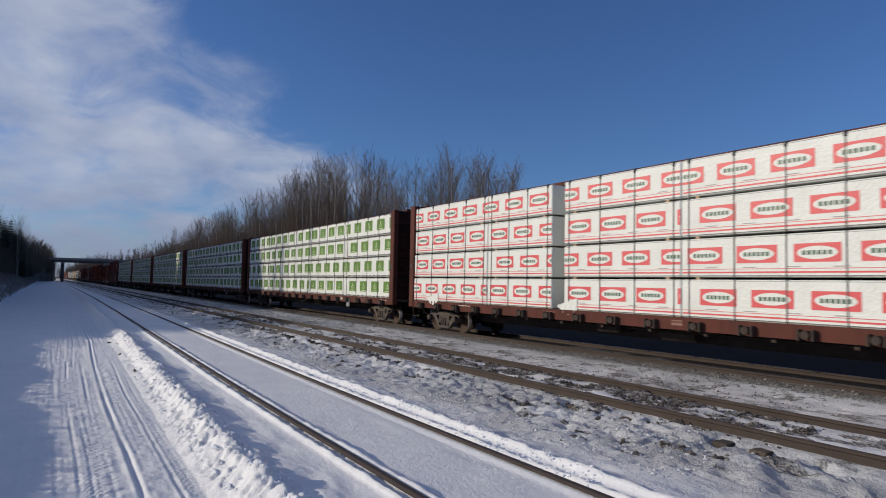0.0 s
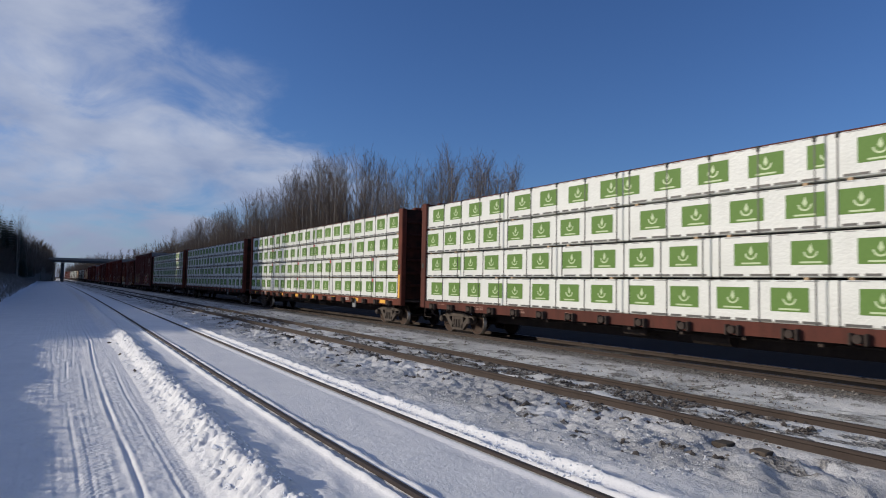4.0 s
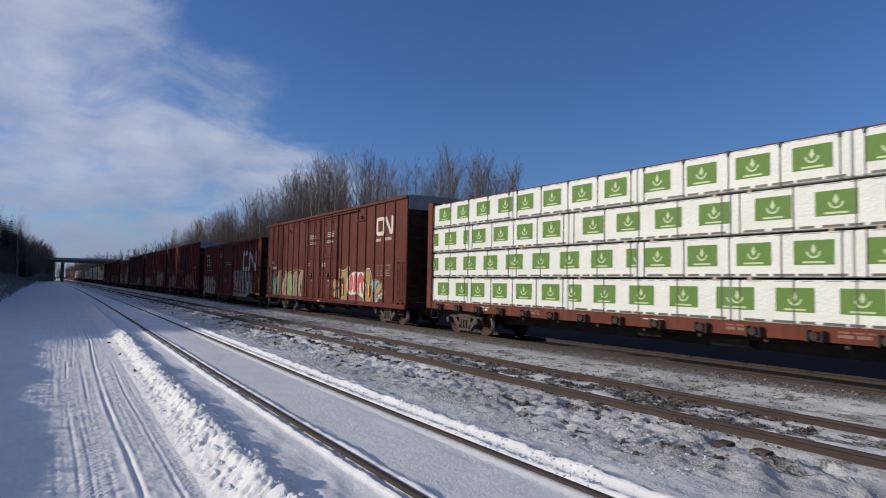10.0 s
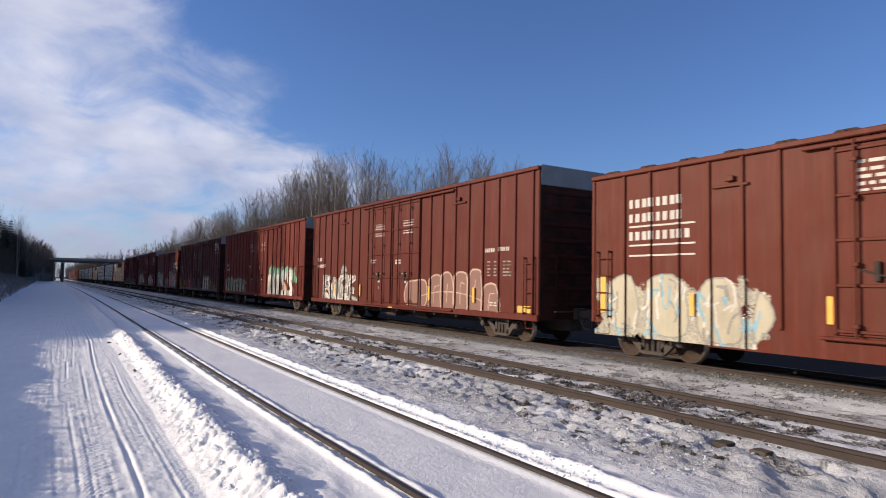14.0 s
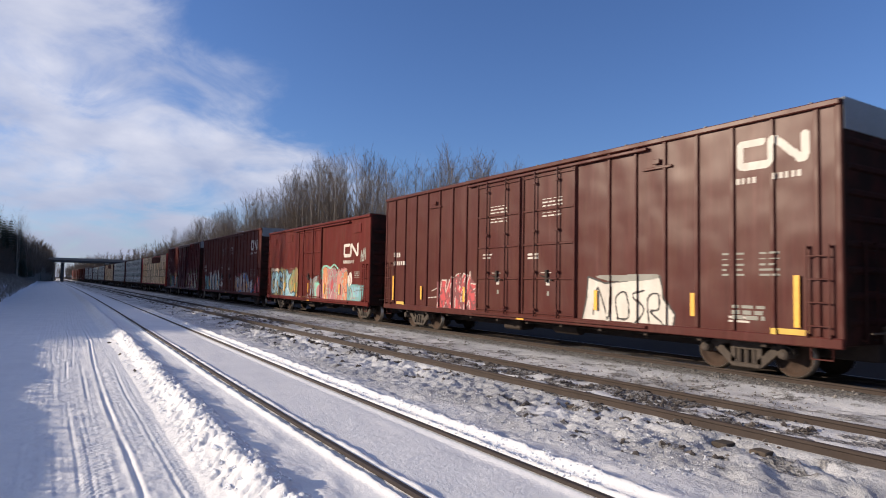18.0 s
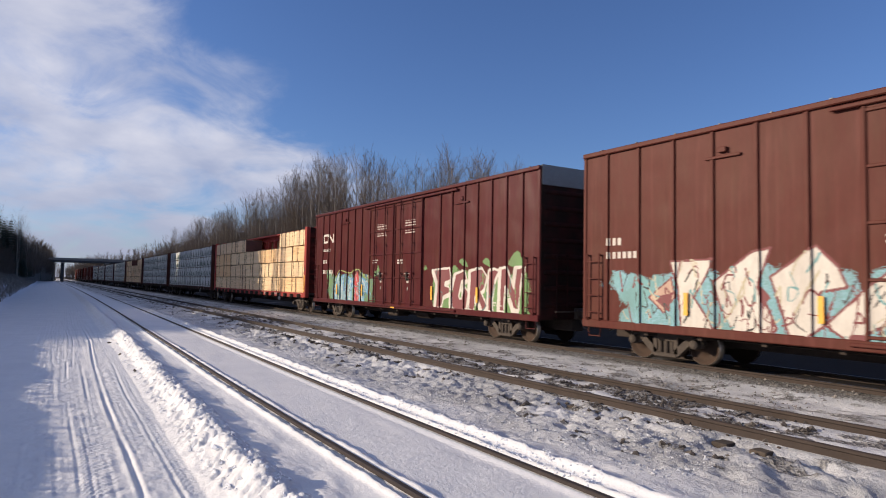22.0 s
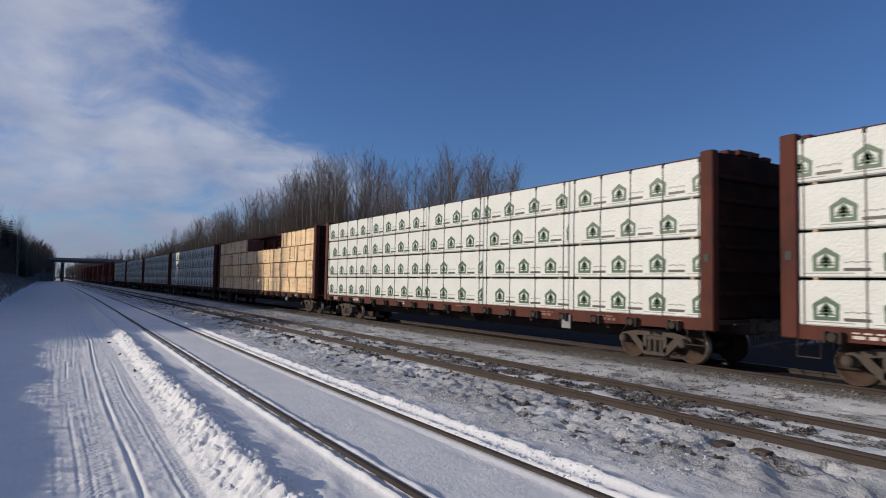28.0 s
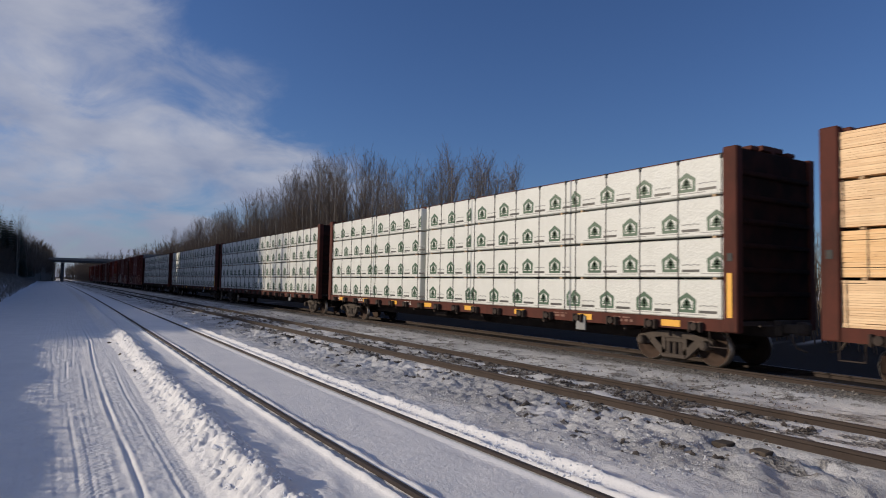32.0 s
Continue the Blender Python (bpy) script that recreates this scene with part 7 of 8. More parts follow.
def make_car_13():
    car, W, ribs, dp, hf = boxcar("dark maroon boxcar with large red letters edged white on green", BROWN_G, 18.4, rib_rows=((0.98, 5.8, 7), (12.70, 17.48, 7)))
    cv = full_canvas(hf, 0.62, 5.2); o = hf - 0.1
    misty(cv, [GRN, DEEP, GRN, GRN], 1.8, 7.6, 0.0, 1.55, 101)
    sprayed(cv, SKYB, BLUE, 0.05, 0, (2.65, 0.04), (2.75, 1.02), (3.22, 1.44), (3.32, 0.79), (3.06, 0.42), (3.23, -0.04))
    sprayed(cv, SKYB, BLUE, 0.05, 0, (3.39, -0.09), (3.46, 1.26), (3.85, 1.37), (3.82, 0.57), (4.15, 1.15), (4.22, 1.37), (4.27, -0.03), (3.71, -0.18))
    sprayed(cv, SKYB, BLUE, 0.05, 0, (4.38, -0.02), (4.33, 1.26), (5, 1.15), (5.08, 0.72), (4.8, 0.82), (4.84, -0.04))
    sprayed(cv, RED, MAROON, 0.05, 0, (5.11, -0.02), (5.08, 1.26), (5.33, 1.52), (5.59, 1.26), (5.52, 0.74), (5.8, 0.03))
    sprayed(cv, SKYB, BLUE, 0.05, 0, (5.68, 0.07), (5.65, 1.26), (6.14, 1.16), (6.6, 0.92), (6.51, 0.47), (6.14, 0.76), (6.19, 0.06))
    cv.stroke(curved([(2.9, 0.18), (3.09, 1.14)]), 0.04, WHITE)
    cv.stroke(curved([(3.63, 0.1), (3.67, 1.14)]), 0.04, WHITE)
    cv.stroke(curved([(4.08, 0.13), (4.12, 1.03)]), 0.04, WHITE)
    cv.stroke(curved([(4.52, 0.16), (4.59, 1.04), (4.93, 0.93)]), 0.04, WHITE)
    cv.stroke(curved([(5.9, 0.24), (5.87, 1.05)]), 0.04, WHITE)
    cv.stroke(curved([(6.31, 0.56), (6.08, 1.06)]), 0.04, WHITE)
    cv.stroke(curved([(2.72, 1.01), (3.22, 1.55), (4.44, 1.43), (5.4, 1.6), (6.02, 1.36), (6.65, 0.97)]), 0.05, LIME)
    cv.stroke(curved([(3.47, -0.25), (5, 0.02), (6.14, -0.05), (7.08, -0.12)]), 0.05, LIME)
    sprayed(cv, SKYB, WHITE, 0.03, 0, (3.47, -0.08), (5, -0.01), (6.14, -0.05), (7.08, -0.09), (7.03, -0.19), (5, -0.2), (3.55, -0.2))
    misty(cv, [GRN, GRN, GRN], 11.9, 17.9, 0.0, 1.5, 7)
    sprayed(cv, GRN, None, 0, 1, (13.97, 1.77), (14.26, 1.9), (14.55, 1.59))
    sprayed(cv, GRN, None, 0, 1, (15.41, 1.73), (15.66, 1.88), (15.9, 1.58))
    sprayed(cv, GRN, None, 0, 1, (16.78, 1.65), (17.23, 2.06), (17.58, 1.72), (17.48, 1.54))
    sprayed(cv, WHITE, WHITE, 0.2, 0, (12.21, 1.45), (13.39, 1.51), (13.49, 1.1), (13.01, 1.02), (13, 0.88), (13.4, 0.82), (13.34, 0.63), (12.92, 0.5), (12.79, 0.13), (12.35, -0.04), (12.51, 0.97))
    sprayed(cv, WHITE, WHITE, 0.2, 0, (13.46, 0.63), (13.73, 1.3), (14.29, 1.41), (14.44, 1.1), (14.09, 1.06), (13.92, 0.54), (14.18, 0.43), (14.32, 0.86), (14.52, 0.67), (14.41, 0.12), (13.8, -0.06), (13.5, 0.17))
    sprayed(cv, WHITE, WHITE, 0.2, 0, (14.57, 0.13), (14.66, 1.41), (15.32, 1.49), (15.61, 1.22), (15.45, 0.8), (15.27, 0.71), (15.65, 0.24), (15.37, 0.09), (15.04, 0.58), (14.85, 0.04))
    sprayed(cv, WHITE, WHITE, 0.2, 0, (15.7, 0.09), (15.79, 1.4), (16.03, 1.46), (16.26, 1.4), (16.06, 1.12), (15.91, 0.51), (15.94, 0.11))
    sprayed(cv, WHITE, WHITE, 0.2, 0, (16.31, 0.14), (16.38, 1.48), (16.69, 1.49), (17.05, 0.84), (17.15, 1.49), (17.55, 1.5), (17.25, 0.2), (17.04, 0.23), (16.66, 0.93), (16.57, 0.11))
    sprayed(cv, MAROON, WHITE, 0.05, 0, (12.28, 1.5), (13.45, 1.56), (13.55, 1.14), (13.08, 1.07), (13.06, 0.93), (13.46, 0.86), (13.4, 0.68), (12.98, 0.55), (12.86, 0.19), (12.42, 0.02), (12.58, 1.02))
    sprayed(cv, MAROON, WHITE, 0.05, 0, (13.52, 0.68), (13.79, 1.35), (14.35, 1.46), (14.49, 1.15), (14.15, 1.1), (13.98, 0.58), (14.24, 0.48), (14.38, 0.91), (14.58, 0.71), (14.47, 0.16), (13.86, -0.01), (13.56, 0.22))
    sprayed(cv, MAROON, WHITE, 0.05, 0, (14.62, 0.17), (14.71, 1.45), (15.37, 1.53), (15.66, 1.26), (15.5, 0.84), (15.32, 0.76), (15.7, 0.29), (15.42, 0.14), (15.09, 0.62), (14.91, 0.08))
    sprayed(cv, MAROON, WHITE, 0.05, 0, (15.74, 0.14), (15.84, 1.44), (16.08, 1.5), (16.31, 1.44), (16.1, 1.16), (15.96, 0.55), (15.98, 0.15))
    sprayed(cv, MAROON, WHITE, 0.05, 0, (16.35, 0.18), (16.42, 1.52), (16.73, 1.53), (17.09, 0.88), (17.2, 1.52), (17.59, 1.53), (17.29, 0.24), (17.08, 0.27), (16.71, 0.97), (16.62, 0.15))
    sprayed(cv, GRN, WHITE, 0.04, 1, (14.01, 0.58), (14.15, 0.81), (14.21, 0.61), (14.1, 0.48))
    scribbled(cv, [BLUE, WHITE, DEEP, SKYB, BLK], 2.2, 6.8, 0.0, 1.4, 150, 12)
    scribbled(cv, [GRN, DEEP], 12.0, 17.8, 0.0, 1.6, 20, 13)
    common_text(cv, hf, 4.5, False)
    ribbon(cv, 1.08, 3.03, 1.26, 0.36, 0.11); word(cv, 1.03, 2.54, 9, 0.13)
    word(cv, 1.05, 1.92, 3, 0.21); word(cv, 1.05, 1.40, 3, 0.21); word(cv, 1.88, 1.40, 3, 0.21)
    paint_marks("paintwork", car, W, ribs, dp, cv, "red letters edged white on green, ribbon mark")
    return car


def build_train():
    flat = [(0, 10.9, "red", BEAM_BROWN), (1, 35.0, "green", BEAM_BROWN), (2, 59.1, "green", BEAM_BROWN), (3, 83.4, "green", BEAM_ORANGE),
            (4, 107.85, "green", BEAM_ORANGE), (5, 132.3, "green", BEAM_ORANGE), (14, 315.7, "raw", BEAM_RED), (15, 339.6, "house", BEAM_BROWN),
            (16, 363.8, "house", BEAM_BROWN), (17, 387.95, "raw", BEAM_BROWN), (18, 412.35, "house", BEAM_BROWN), (19, 436.5, "house", BEAM_BROWN),
            (20, 460.9, "house", BEAM_BROWN), (21, 485.3, "house", BEAM_BROWN)]
    # lengths of the bundles from the near end of the car, where they are not the usual ones
    layouts = {0: (4.88, 4.88, 3.90, 0.50, 3.16, 4.88), 18: (4.88, 4.88, 3.1, 0.36, 4.2, 4.88), 15: (4.88, 4.88, 2.44, 0.40, 4.88, 4.82), 16: (4.38, 4.09, 3.81, 5.03, 4.95),
               14: ((4.88, 3.0, 5.0, 4.13, 5.2), (2.45, 3.05, 3.6, 3.82, 4.1, 5.2), (2.45, 3.05, 3.6, 3.82, 4.1, 5.2), (2.45, 2.4, -7.95, 2.31, 1.96, 5.2)),
               17: ((4.15, 4.18, 5.0, 4.2, 4.7), (3.0, 2.9, 3.64, 4.25, 4.2, 4.25), (3.0, 2.9, 3.64, 4.25, 4.2, 4.25), (3.65, 2.3, -7.85, 3.6, 4.85))}
    tone = {BEAM_BROWN: "brown", BEAM_ORANGE: "orange-brown", BEAM_RED: "bright red"}
    for i, s, kind, beam in flat:
        what = {"red": "red-marked white bundles", "green": "green-printed white bundles", "raw": "bare sawn lumber", "house": "white house-marked bundles"}[kind]
        ride(centrebeam("%s centre-beam flatcar loaded with %s" % (tone[beam], what), beam, i in (3, 14, 18, 20)), s)
        load(kind, s, 100 + i, layouts.get(i))
    # torn wrapping hanging from two bottom bundles
    low = [m[0] for m in MOVING if m[0].get("label", "").find("red printed") > 0 and abs(m[3] - DECK_Z - 0.004) < 0.01]
    for ob, y in ((low[2], 1.4), (low[-1], 0.6)):
        q = Shape()
        x = -DEPTH / 2 - 0.012
        for k in range(7):
            u0, u1 = y + k * 0.11, y + (k + 1) * 0.11
            q.quad([(x - 0.02 * (k % 2), u0, 0.02 - 0.16 * math.sin(k * 0.5)), (x - 0.02 * ((k + 1) % 2), u1, 0.02 - 0.16 * math.sin((k + 1) * 0.5)), (x - 0.006, u1, 0.30 - 0.03 * k), (x - 0.006, u0, 0.33 - 0.03 * k)][::-1])
        part("loose_flap", q, WRAP, ob, "torn loose edge of the wrapping")
    made = {}
    for i, s, f in ((6, 154.75, make_car_6), (7, 175.0, make_car_7), (8, 195.65, make_car_8), (9, 215.75, make_car_9), (10, 236.2, make_car_10),
                    (11, 254.6, make_car_11), (12, 273.4, make_car_12), (13, 293.7, make_car_13)):
        made[i] = f()
        ride(made[i], s)
    rear = tagged(new("rear_lumber", REAR.data("rear_lumber", [WRAP, LUMBER])), "lumber bundles on the far side of the flatcars", "lumber", kind="stuff")
    ride(rear, 0.0)
    s = 507.6
    for k in range(7):
        ob = copy_thing(made[(8, 12, 9, 10)[k % 4]], pose(0, 0, 0))
        for p in [q for q in ob.children_recursive if q.name.split(".")[0] in ("lock_rod", "door_rail", "door_stile", "ladder", "step", "bearing", "reflector", "hatch_trim", "end_rib")]:
            bpy.data.objects.remove(p)
        ride(ob, s)
        s += 20.4


build_train()


# ---- trees ----
def tree_shapes(seed, height, spread=0.16, limbs=30, twigs=10, lean=0.015):
    """A bare aspen: tapered trunk, limbs that fan upwards into a rounded crown, fine twigs."""
    rnd = random.Random(seed)
    trunk, crown = Shape(), Shape()
    pts, n = [], 9
    ox, oy = rnd.uniform(-lean, lean), rnd.uniform(-lean, lean)
    for i in range(n + 1):
        t = i / n
        pts.append(Vector((ox * height * t + rnd.uniform(-.07, .07), oy * height * t + rnd.uniform(-.07, .07), 0.94 * height * t - 0.2)))
    r0 = height * 0.0075
    trunk.tube(pts, [r0 * (1.06 - i / n) + 0.005 for i in range(n + 1)], 6)

    def along(t):
        i = min(int(t * n), n - 1)
        return pts[i].lerp(pts[i + 1], t * n - i)
    for k in range(limbs):
        t = 0.28 + 0.68 * (k + rnd.random()) / limbs
        base = along(t)
        w = rnd.uniform(0, 2 * math.pi)
        full = math.sqrt(max(0.08, 1 - ((t - 0.50) / 0.56) ** 2))
        L = height * spread * full * rnd.uniform(0.75, 1.25)
        d = Vector((math.cos(w), math.sin(w), rnd.uniform(1.3, 2.4))).normalized()
        mid = base + d * L * 0.5
        tip = mid + (d + Vector((rnd.uniform(-.2, .2), rnd.uniform(-.2, .2), 0.45))).normalized() * L * 0.6
        r = r0 * (1.1 - t) * 0.36 + 0.005
        crown.tube([base, mid, tip], [r, r * 0.6, 0.004], 4, caps=False)
        for q in range(twigs):
            u = 0.2 + 0.8 * (q + rnd.random()) / twigs
            b = base.lerp(mid, u * 2) if u < 0.5 else mid.lerp(tip, u * 2 - 1)
            e = (d * 0.8 + Vector((rnd.uniform(-1, 1), rnd.uniform(-1, 1), rnd.uniform(0.1, 1.3)))).normalized() * L * rnd.uniform(0.28, 0.55)
            m_ = b + e * 0.5 + Vector((rnd.uniform(-.05, .05), rnd.uniform(-.05, .05), 0.03))
            crown.tube([b, m_, b + e * 1.05], [0.009, 0.007, 0.003], 3, caps=False)
            for _ in range(2):
                s_ = rnd.uniform(0.3, 0.9)
                e2 = (e.normalized() * 0.7 + Vector((rnd.uniform(-1, 1), rnd.uniform(-1, 1), rnd.uniform(-0.2, 1.0)))).normalized() * L * rnd.uniform(0.12, 0.26)
                crown.tube([b + e * s_, b + e * s_ + e2], [0.006, 0.002], 3, caps=False)
    return trunk, crown


# bearing from the road (degrees east of the line) and height of the tree line over the horizon there
SKYLINE = ((2.0, 1.6), (6.0, 2.9), (9.4, 4.7), (12.0, 5.7), (14.7, 7.3), (17.5, 8.8), (19.6, 10.3), (21.3, 11.5), (25.3, 11.5), (28.0, 10.7), (30.0, 10.8), (32.2, 12.0), (35.6, 11.9), (38.2, 11.0), (39.2, 8.0), (44, 6.0))


def top_of_woods(x, y):
    """Height that the woods reach at a place."""
    return 1.65 + math.hypot(x, y) * math.tan(radians(float(np.interp(math.degrees(math.atan2(x, y)), [a for a, _ in SKYLINE], [b for _, b in SKYLINE]))))


def build_trees():
    kinds = []
    for k in range(7):
        h = (13.5, 15.0, 16.5, 12.0, 14.5, 17.0, 10.0)[k]
        tr, cr = tree_shapes(200 + k, h, (0.18, 0.17, 0.16, 0.18, 0.18, 0.16, 0.19)[k], 26, 7)
        root = tagged(new("bare_tree"), "tall bare grey-brown aspen in the winter woods", "tree", "bare trees behind the train")
        smooth(part("trunk", tr, BARK, root))
        part("crown", cr, TWIG, root, "fine bare twigs")
        kinds.append(root)
    rnd = random.Random(77)
    spots = []
    for _ in range(4000):
        if len(spots) >= 300:
            break
        y = 34 + 150 * rnd.random() ** 1.6
        x = 28 + 13 * rnd.random() ** 1.2
        if y < 35.5 + (x - 28) * 1.22:
            continue
        if all((x - a) ** 2 + (y - b) ** 2 > 1.0 for a, b in spots):
            spots.append((x, y))
    spots.sort(key=lambda p: not 80 < p[1] < 120)
    heights = (13.5, 15.0, 16.5, 12.0, 14.5, 17.0, 10.0)
    for i, (x, y) in enumerate(spots):
        k = i if i < 7 else rnd.randrange(7)
        z = float(ground_height([x], [y])[0][0]) - 0.1
        grown = (top_of_woods(x, y) - z) * (rnd.uniform(0.93, 1.03) if rnd.random() < 0.30 else rnd.uniform(0.62, 0.90)) / heights[k]
        ob = kinds[i] if i < 7 else copy_thing(kinds[k], pose(0, 0, 0))
        ob.matrix_basis = pose(x, y, z, 0, 0, rnd.uniform(0, 360)) @ Matrix.Diagonal((grown ** 0.8, grown ** 0.8, grown, 1))
    # far woods on both sides
    far = Shape()
    for i in range(2100):
        y = 185 + 700 * rnd.random() ** 1.5
        x = rnd.uniform(26, 60) - (y > 330) * rnd.uniform(0, 8)
        if i > 800:
            y = 330 + 500 * rnd.random()
            x = rnd.choice((-1, 1)) * rnd.uniform(0, 34) + (22 if y < 520 else 14)
            if -2 < x < 17 and y < 700:
                x += 17
        h = max(4.0, min(rnd.uniform(9, 15), top_of_woods(x, y) * rnd.uniform(0.8, 1.0))) if x > 15 else rnd.uniform(9, 15)
        if i >= 1500:
            # thicket filling the gaps between the nearer trees
            y = 72 + 190 * ((i - 1500) / 600) ** 1.2
            x = rnd.uniform(27.5, 40)
            h = top_of_woods(x, y) * rnd.uniform(0.40, 0.72)
        far.tube([(x, y, -0.5), (x, y, h * 0.5), (x + rnd.uniform(-.4, .4), y, h)], [0.14, 0.09, 0.02] if i < 1500 else [0.05, 0.04, 0.01], 3, caps=False)
        for _k in range(16 if i < 1500 else 46):
            t = rnd.uniform(0.25, 0.98)
            w = rnd.uniform(0, 6.28)
            L = h * (0.2 if i < 1500 else 0.24) * (1.2 - t)
            far.tube([(x, y, h * t), (x + math.cos(w) * L, y + math.sin(w) * L, h * t + L * rnd.uniform(1, 2))], [0.07, 0.02] if i < 1500 else [0.020, 0.006], 3, caps=False)
    tagged(new("far_woods", far.data("far_woods", DARK_TWIG)), "distant bare woods along the railway", "woods", kind="stuff")
    # undergrowth in front of and between the trees
    low = Shape()
    for _ in range(9500):
        y = 36 + 260 * rnd.random() ** 1.6
        x = rnd.uniform(27, 42)
        if y < 36 + (x - 28) * 1.22:
            continue
        h = rnd.uniform(1.5, 6.5) + (y > 62) * rnd.uniform(0, 3.0)
        dx, dy = rnd.uniform(-.5, .5), rnd.uniform(-.5, .5)
        if y > 60 and rnd.random() < 0.30:
            h = rnd.uniform(6, 10.5)
        low.tube([(x, y, -0.6), (x + dx * 0.4, y + dy * 0.4, h * 0.5), (x + dx, y + dy, h)], [0.03, 0.022, 0.008], 3, caps=False, slot=int(h > 5))
        for _k in range(3):
            t = rnd.uniform(0.3, 0.9)
            low.tube([(x + dx * t, y + dy * t, h * t), (x + dx * t + rnd.uniform(-.7, .7), y + dy * t + rnd.uniform(-.7, .7), h * t + rnd.uniform(0.5, 1.5))], [0.016, 0.005], 3, caps=False)
    for _ in range(1500):
        x, y, h = rnd.uniform(24, 38), rnd.uniform(-6, 40), rnd.uniform(1.8, 4.6)
        dx, dy = rnd.uniform(-.5, .5), rnd.uniform(-.5, .5)
        low.tube([(x, y, -0.6), (x + dx * 0.4, y + dy * 0.4, h * 0.5), (x + dx, y + dy, h)], [0.04, 0.03, 0.01], 3, caps=False)
        for _k in range(4):
            t = rnd.uniform(0.2, 0.9)
            low.tube([(x + dx * t, y + dy * t, h * t), (x + dx * t + rnd.uniform(-.8, .8), y + dy * t + rnd.uniform(-.8, .8), h * t + rnd.uniform(0.3, 1.2))], [0.02, 0.006], 3, caps=False)
    tagged(new("undergrowth", low.data("undergrowth", [DARK_TWIG, TWIG])), "tangle of bare brown saplings", "undergrowth", kind="stuff")
    return kinds


build_trees()


def spruce_shapes(seed, h, wide=0.17):
    rnd = random.Random(seed)
    tr, cr = Shape(), Shape()
    tr.tube([(0, 0, -0.2), (0, 0, h)], [h * 0.012, 0.01], 6)
    layers = int(h * 1.9)
    for i in range(layers):
        t = i / layers
        z = h * (0.08 + 0.9 * t)
        R = h * wide * (1 - t) ** 0.85 + 0.12
        n = 9 + int(6 * (1 - t))
        for k in range(n):
            w = 2 * math.pi * (k + rnd.random()) / n
            L = R * rnd.uniform(0.7, 1.15)
            d = Vector((math.cos(w), math.sin(w), 0))
            s_ = Vector((-math.sin(w), math.cos(w), 0))
            a = Vector((0, 0, z))
            b = a + d * L * 0.55 + Vector((0, 0, -0.10 * L))
            c = a + d * L + Vector((0, 0, -0.32 * L))
            wd = 0.22 * L + 0.05
            cr.quad([a, b - s_ * wd, c, b + s_ * wd])
            cr.quad([b + Vector((0, 0, 0.05)), b - s_ * wd + Vector((0, 0, -0.15)), c + Vector((0, 0, -0.12)), b + s_ * wd + Vector((0, 0, -0.15))])
    return tr, cr


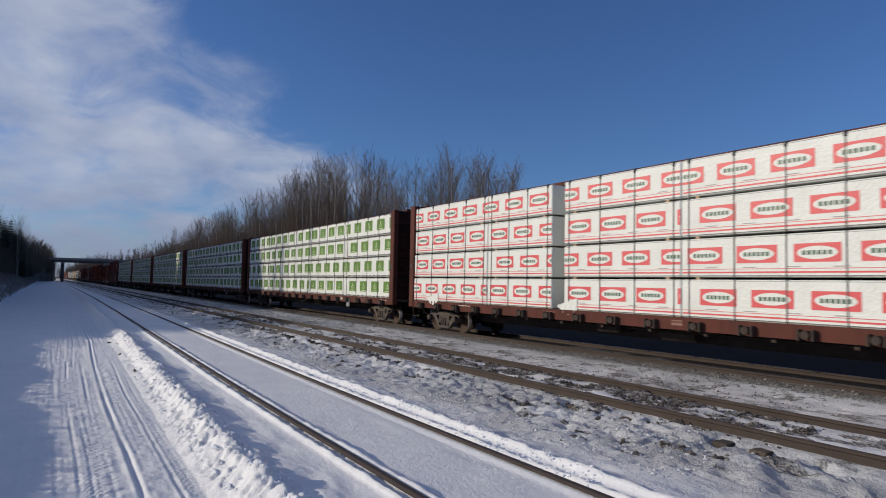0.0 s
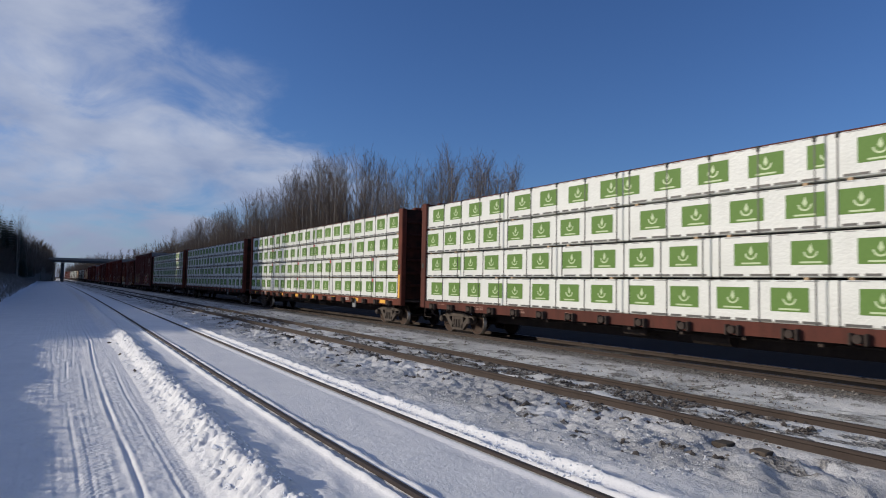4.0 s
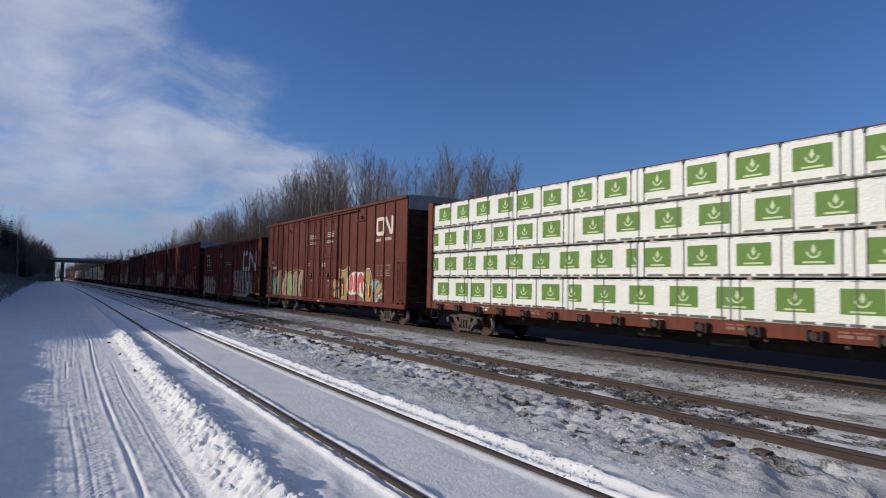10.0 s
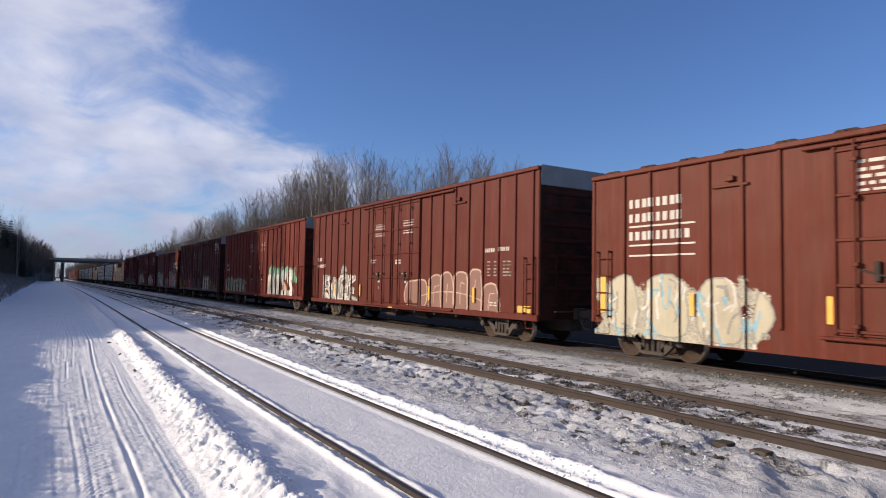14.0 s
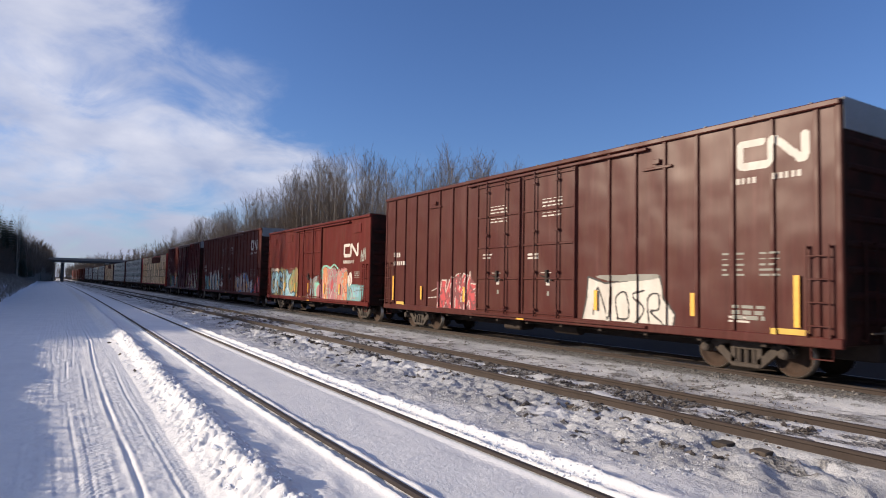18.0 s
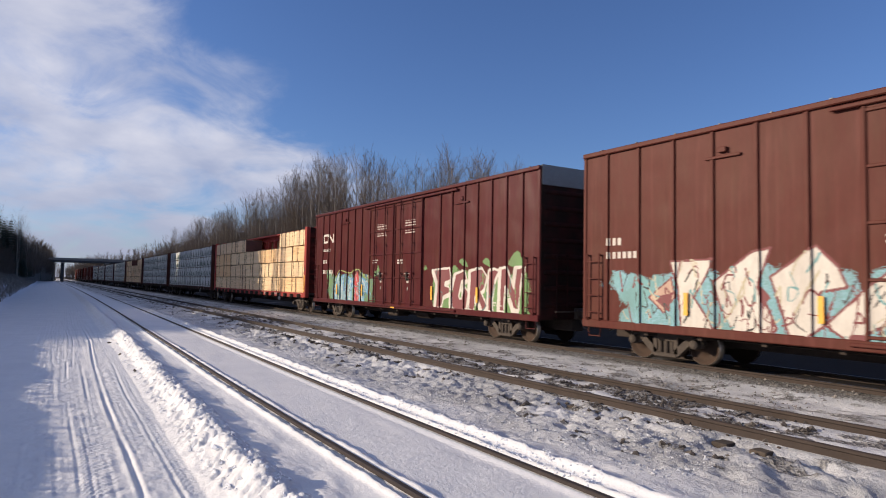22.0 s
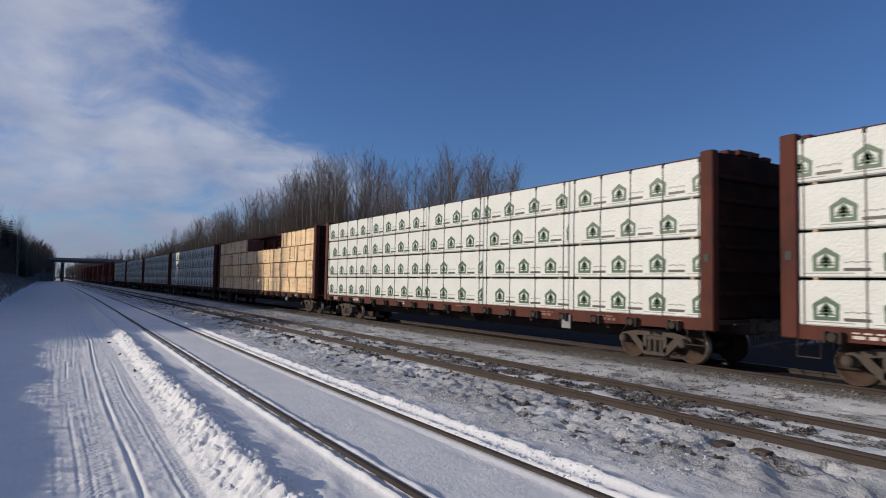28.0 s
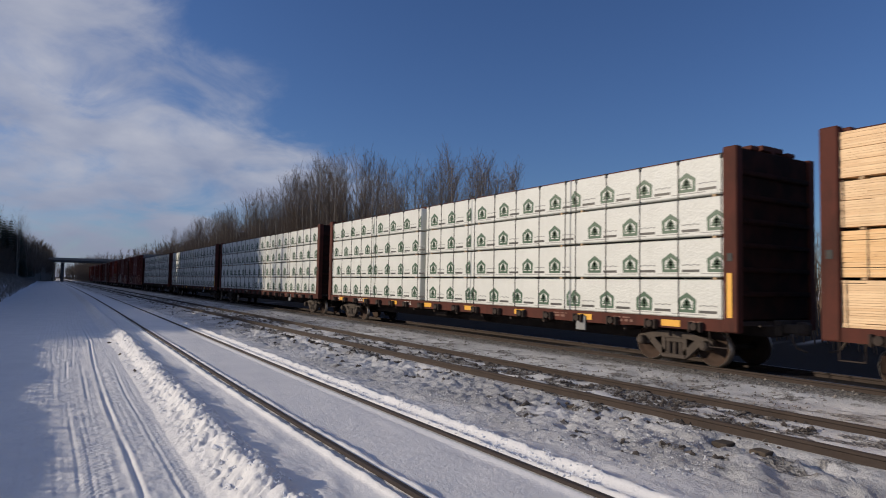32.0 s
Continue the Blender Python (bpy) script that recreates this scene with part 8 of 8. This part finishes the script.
def build_left_side():
    rnd = random.Random(91)
    # roadside woods west of the line: they shade the road and the far part of the train
    lean_kinds = []
    for k in range(3):
        tr, cr = tree_shapes(400 + k, (12.5, 10.5, 14.0)[k], 0.19, 17, 5)
        root = tagged(new("bare_tree"), "bare dark tree in the roadside woods", "tree", "roadside trees")
        part("trunk", tr, BARK, root)
        part("crown", cr, DARK_TWIG, root, "bare brown twigs")
        at(root, -9.5 - k, 70 + 9 * k, 0.9)
        lean_kinds.append(root)
    sp = []
    for k in range(3):
        tr, cr = spruce_shapes(300 + k, (11.0, 9.5, 12.0)[k])
        root = tagged(new("spruce"), "dark spruce standing in the roadside woods", "tree", "roadside trees")
        part("trunk", tr, BARK, root)
        part("crown", cr, NEEDLE, root, "dark green needles")
        sp.append(root)
    used = [False] * 3

    def plant(x, y, firs, tall=(0, 1, 2), word="bare dark tree in the roadside woods"):
        if rnd.random() < firs:
            k = rnd.randrange(3)
            ob = sp[k] if not used[k] else copy_thing(sp[k], pose(0, 0, 0))
            used[k] = True
        else:
            ob = copy_thing(lean_kinds[rnd.choice(tall)], pose(0, 0, 0))
            tagged(ob, word, group="roadside trees")
        at(ob, x, y, float(ground_height([x], [y])[0][0]) - 0.1, 0, 0, rnd.uniform(0, 360))
    for i in range(46):
        plant(-6.8 - abs(rnd.gauss(0, 3.0)), 56 + 34 * (i + rnd.random()) / 46, 0.85)
    for i in range(50):
        plant(-4.4 - abs(rnd.gauss(0, 2.0)), 150 + 120 * (i + rnd.random()) / 50, 0.35)
    # the rest of the woods, farther off, as one mass
    wood = Shape()
    firs = [spruce_shapes(330 + k, (10.5, 9.0, 12.0)[k], 0.22) for k in range(3)]
    talls = [spruce_shapes(350 + k, (16.5, 18.0)[k], 0.20) for k in range(2)]
    bares = [tree_shapes(430 + k, (12.0, 14.0)[k], 0.19, 14, 4) for k in range(2)]

    def stand(x, y, pair):
        z = float(np.interp(x, PX, PZ)) - 0.2
        c, s_ = math.cos(y * 7.1), math.sin(y * 7.1)
        for slot, sh in enumerate(pair):
            n0 = len(wood.v)
            wood.v += [(x + c * a - s_ * b, y + s_ * a + c * b, z + d) for a, b, d in sh.v]
            wood.f += [tuple(i + n0 for i in f) for f in sh.f]
            wood.m += [slot if pair in firs or pair in talls or slot == 0 else 2] * len(sh.f)
    # tall woods set back from the road, beyond the edge of the view, which shade the line
    for i in range(300):
        y = 60 + 300 * ((i + rnd.random()) / 300) ** 1.15
        stand(min(-8.5, -y / 18.4 - 1.6) - 5.5 * rnd.random(), y, talls[rnd.randrange(2)] if rnd.random() < 0.85 else bares[1])
    for i in range(330):
        y = 64 + 300 * (i + rnd.random()) / 330
        if 88 < y < 190 and i % 3:
            continue
        stand(-7.5 - abs(rnd.gauss(0, 3.2)) + (y > 150) * 1.5, y, firs[rnd.randrange(3)] if rnd.random() < 0.72 else bares[rnd.randrange(2)])
    for i in range(16):
        stand(rnd.uniform(-13, -8), rnd.uniform(47, 62), bares[i % 2])
    for i in range(330):
        # bare woods closing the view down the road
        y = 165 + 170 * (i + rnd.random()) / 330
        x = -6.5 + (y - 165) * 0.05 - 9 * rnd.random() ** 1.5
        h = rnd.uniform(10, 15) * (0.8 + 0.2 * (y > 240))
        wood.tube([(x, y, 0), (x, y, h * 0.5), (x + rnd.uniform(-.4, .4), y, h)], [0.14, 0.09, 0.02], 3, 0, False)
        for _k in range(34):
            t, w = rnd.uniform(0.2, 0.97), rnd.uniform(0, 6.28)
            L = h * 0.26 * (1.2 - t)
            wood.tube([(x, y, h * t), (x + math.cos(w) * L, y + math.sin(w) * L, h * t + L * rnd.uniform(0.6, 1.8))], [0.055, 0.015], 3, 2, False)
    for i in range(60):
        stand(3.0 - abs(rnd.gauss(0, 6)), 318 + 90 * (i + rnd.random()) / 60, firs[rnd.randrange(3)] if rnd.random() < 0.3 else bares[rnd.randrange(2)])
    tagged(new("roadside_woods", wood.data("roadside_woods", [BARK, NEEDLE, DARK_TWIG])), "dark mixed woods along the snowy road", "woods", kind="stuff")
    # dense leafless willows that shade the road further on
    wil = Shape()
    for _ in range(5200):
        y = 33 + 190 * rnd.random() ** 1.5
        x = -5.6 - 4.4 * rnd.random()
        h = rnd.uniform(2.5, 6.8) * min(1, 0.55 + (y - 33) / 14)
        dx, dy = rnd.uniform(-.9, .9), rnd.uniform(-.9, .9)
        wil.tube([(x, y, 0.3), (x + dx * 0.3, y + dy * 0.3, h * 0.5), (x + dx, y + dy, h)], [0.05, 0.04, 0.012], 3, caps=False)
        for _k in range(4):
            q = rnd.uniform(0.25, 0.95)
            wil.tube([(x + dx * q * 0.8, y + dy * q * 0.8, h * q), (x + dx * q + rnd.uniform(-.7, .7), y + dy * q + rnd.uniform(-.7, .7), h * q + rnd.uniform(0.5, 1.4))], [0.03, 0.01], 3, caps=False)
    tagged(new("willow_thicket", wil.data("willow_thicket", DARK_TWIG)), "dense leafless willow thicket beside the road", "thicket", kind="stuff")
    brush = Shape()
    for _ in range(8000):
        y = 4 + 250 * rnd.random() ** 1.5
        x = -2.7 - 4.0 * rnd.random()
        z = float(np.interp(x, PX, PZ))
        h = rnd.uniform(0.15, 0.5) + (y > 27) * 0.3
        if y < 27:
            h *= 0.4
        dx, dy = rnd.uniform(-.3, .3), rnd.uniform(-.3, .3)
        brush.tube([(x, y, z - 0.1), (x + dx * 0.4, y + dy * 0.4, z + h * 0.6), (x + dx, y + dy, z + h)], [0.016, 0.013, 0.005], 3, caps=False)
    tagged(new("roadside_brush", brush.data("roadside_brush", REED)), "dry brown grass and brush beside the road", "brush", kind="stuff")


build_left_side()


# ---- road bridge over the line ----
def build_bridge():
    root = tagged(new("road_bridge"), "concrete road bridge crossing the railway in the distance", "bridge", kind="structure")
    Y = 300
    at(root, 0, Y, 0)
    s = Shape(); s.box(-30, 75, -5, 5, 8.2, 8.6, 0.05)
    part("deck", s, CONCRETE, root)
    for y in (-4.5, -1.5, 1.5, 4.5):
        s = Shape(); s.box(-30, 75, y - 0.25, y + 0.25, 7.5, 8.2, 0.05)
        part("girder", s, CONCRETE_DARK, root)
    for y in (-4.9, 4.9):
        s = Shape(); s.box(-30, 75, y - 0.12, y + 0.12, 8.6, 9.2, 0.03)
        part("parapet", s, CONCRETE, root)
    for x in (5.4, 21.0, 40.0):
        for y in (-3.5, 3.5):
            s = Shape(); s.box(x - 0.55, x + 0.55, y - 0.55, y + 0.55, -1, 7.1, 0.1)
            part("pier", s, CONCRETE_DARK, root)
        s = Shape(); s.box(x - 0.7, x + 0.7, -5, 5, 7.0, 7.5, 0.08)
        part("pier_cap", s, CONCRETE, root)
    for x0, x1 in ((-60, -6), (52, 110)):
        s = Shape()
        s.prism([(-9, -1), (9, -1), (5, 8.3), (-5, 8.3)], x0, x1)
        part("embankment", s, HILL, root, "brush-covered embankment")


build_bridge()


def motions():
    turns = 32 * FPS
    for w, dy in WHEELS:
        walk(w, [(i / FPS, pose(0, dy, 0.425, 57.295779 * SPEED * i / FPS / 0.425)) for i in range(turns + 1)])
    for ob, x, s, z, turn in MOVING:
        walk(ob, [(0, pose(x, s, z, 0, 0, turn)), (32, pose(x, s - SPEED * 32, z, 0, 0, turn))])


motions()
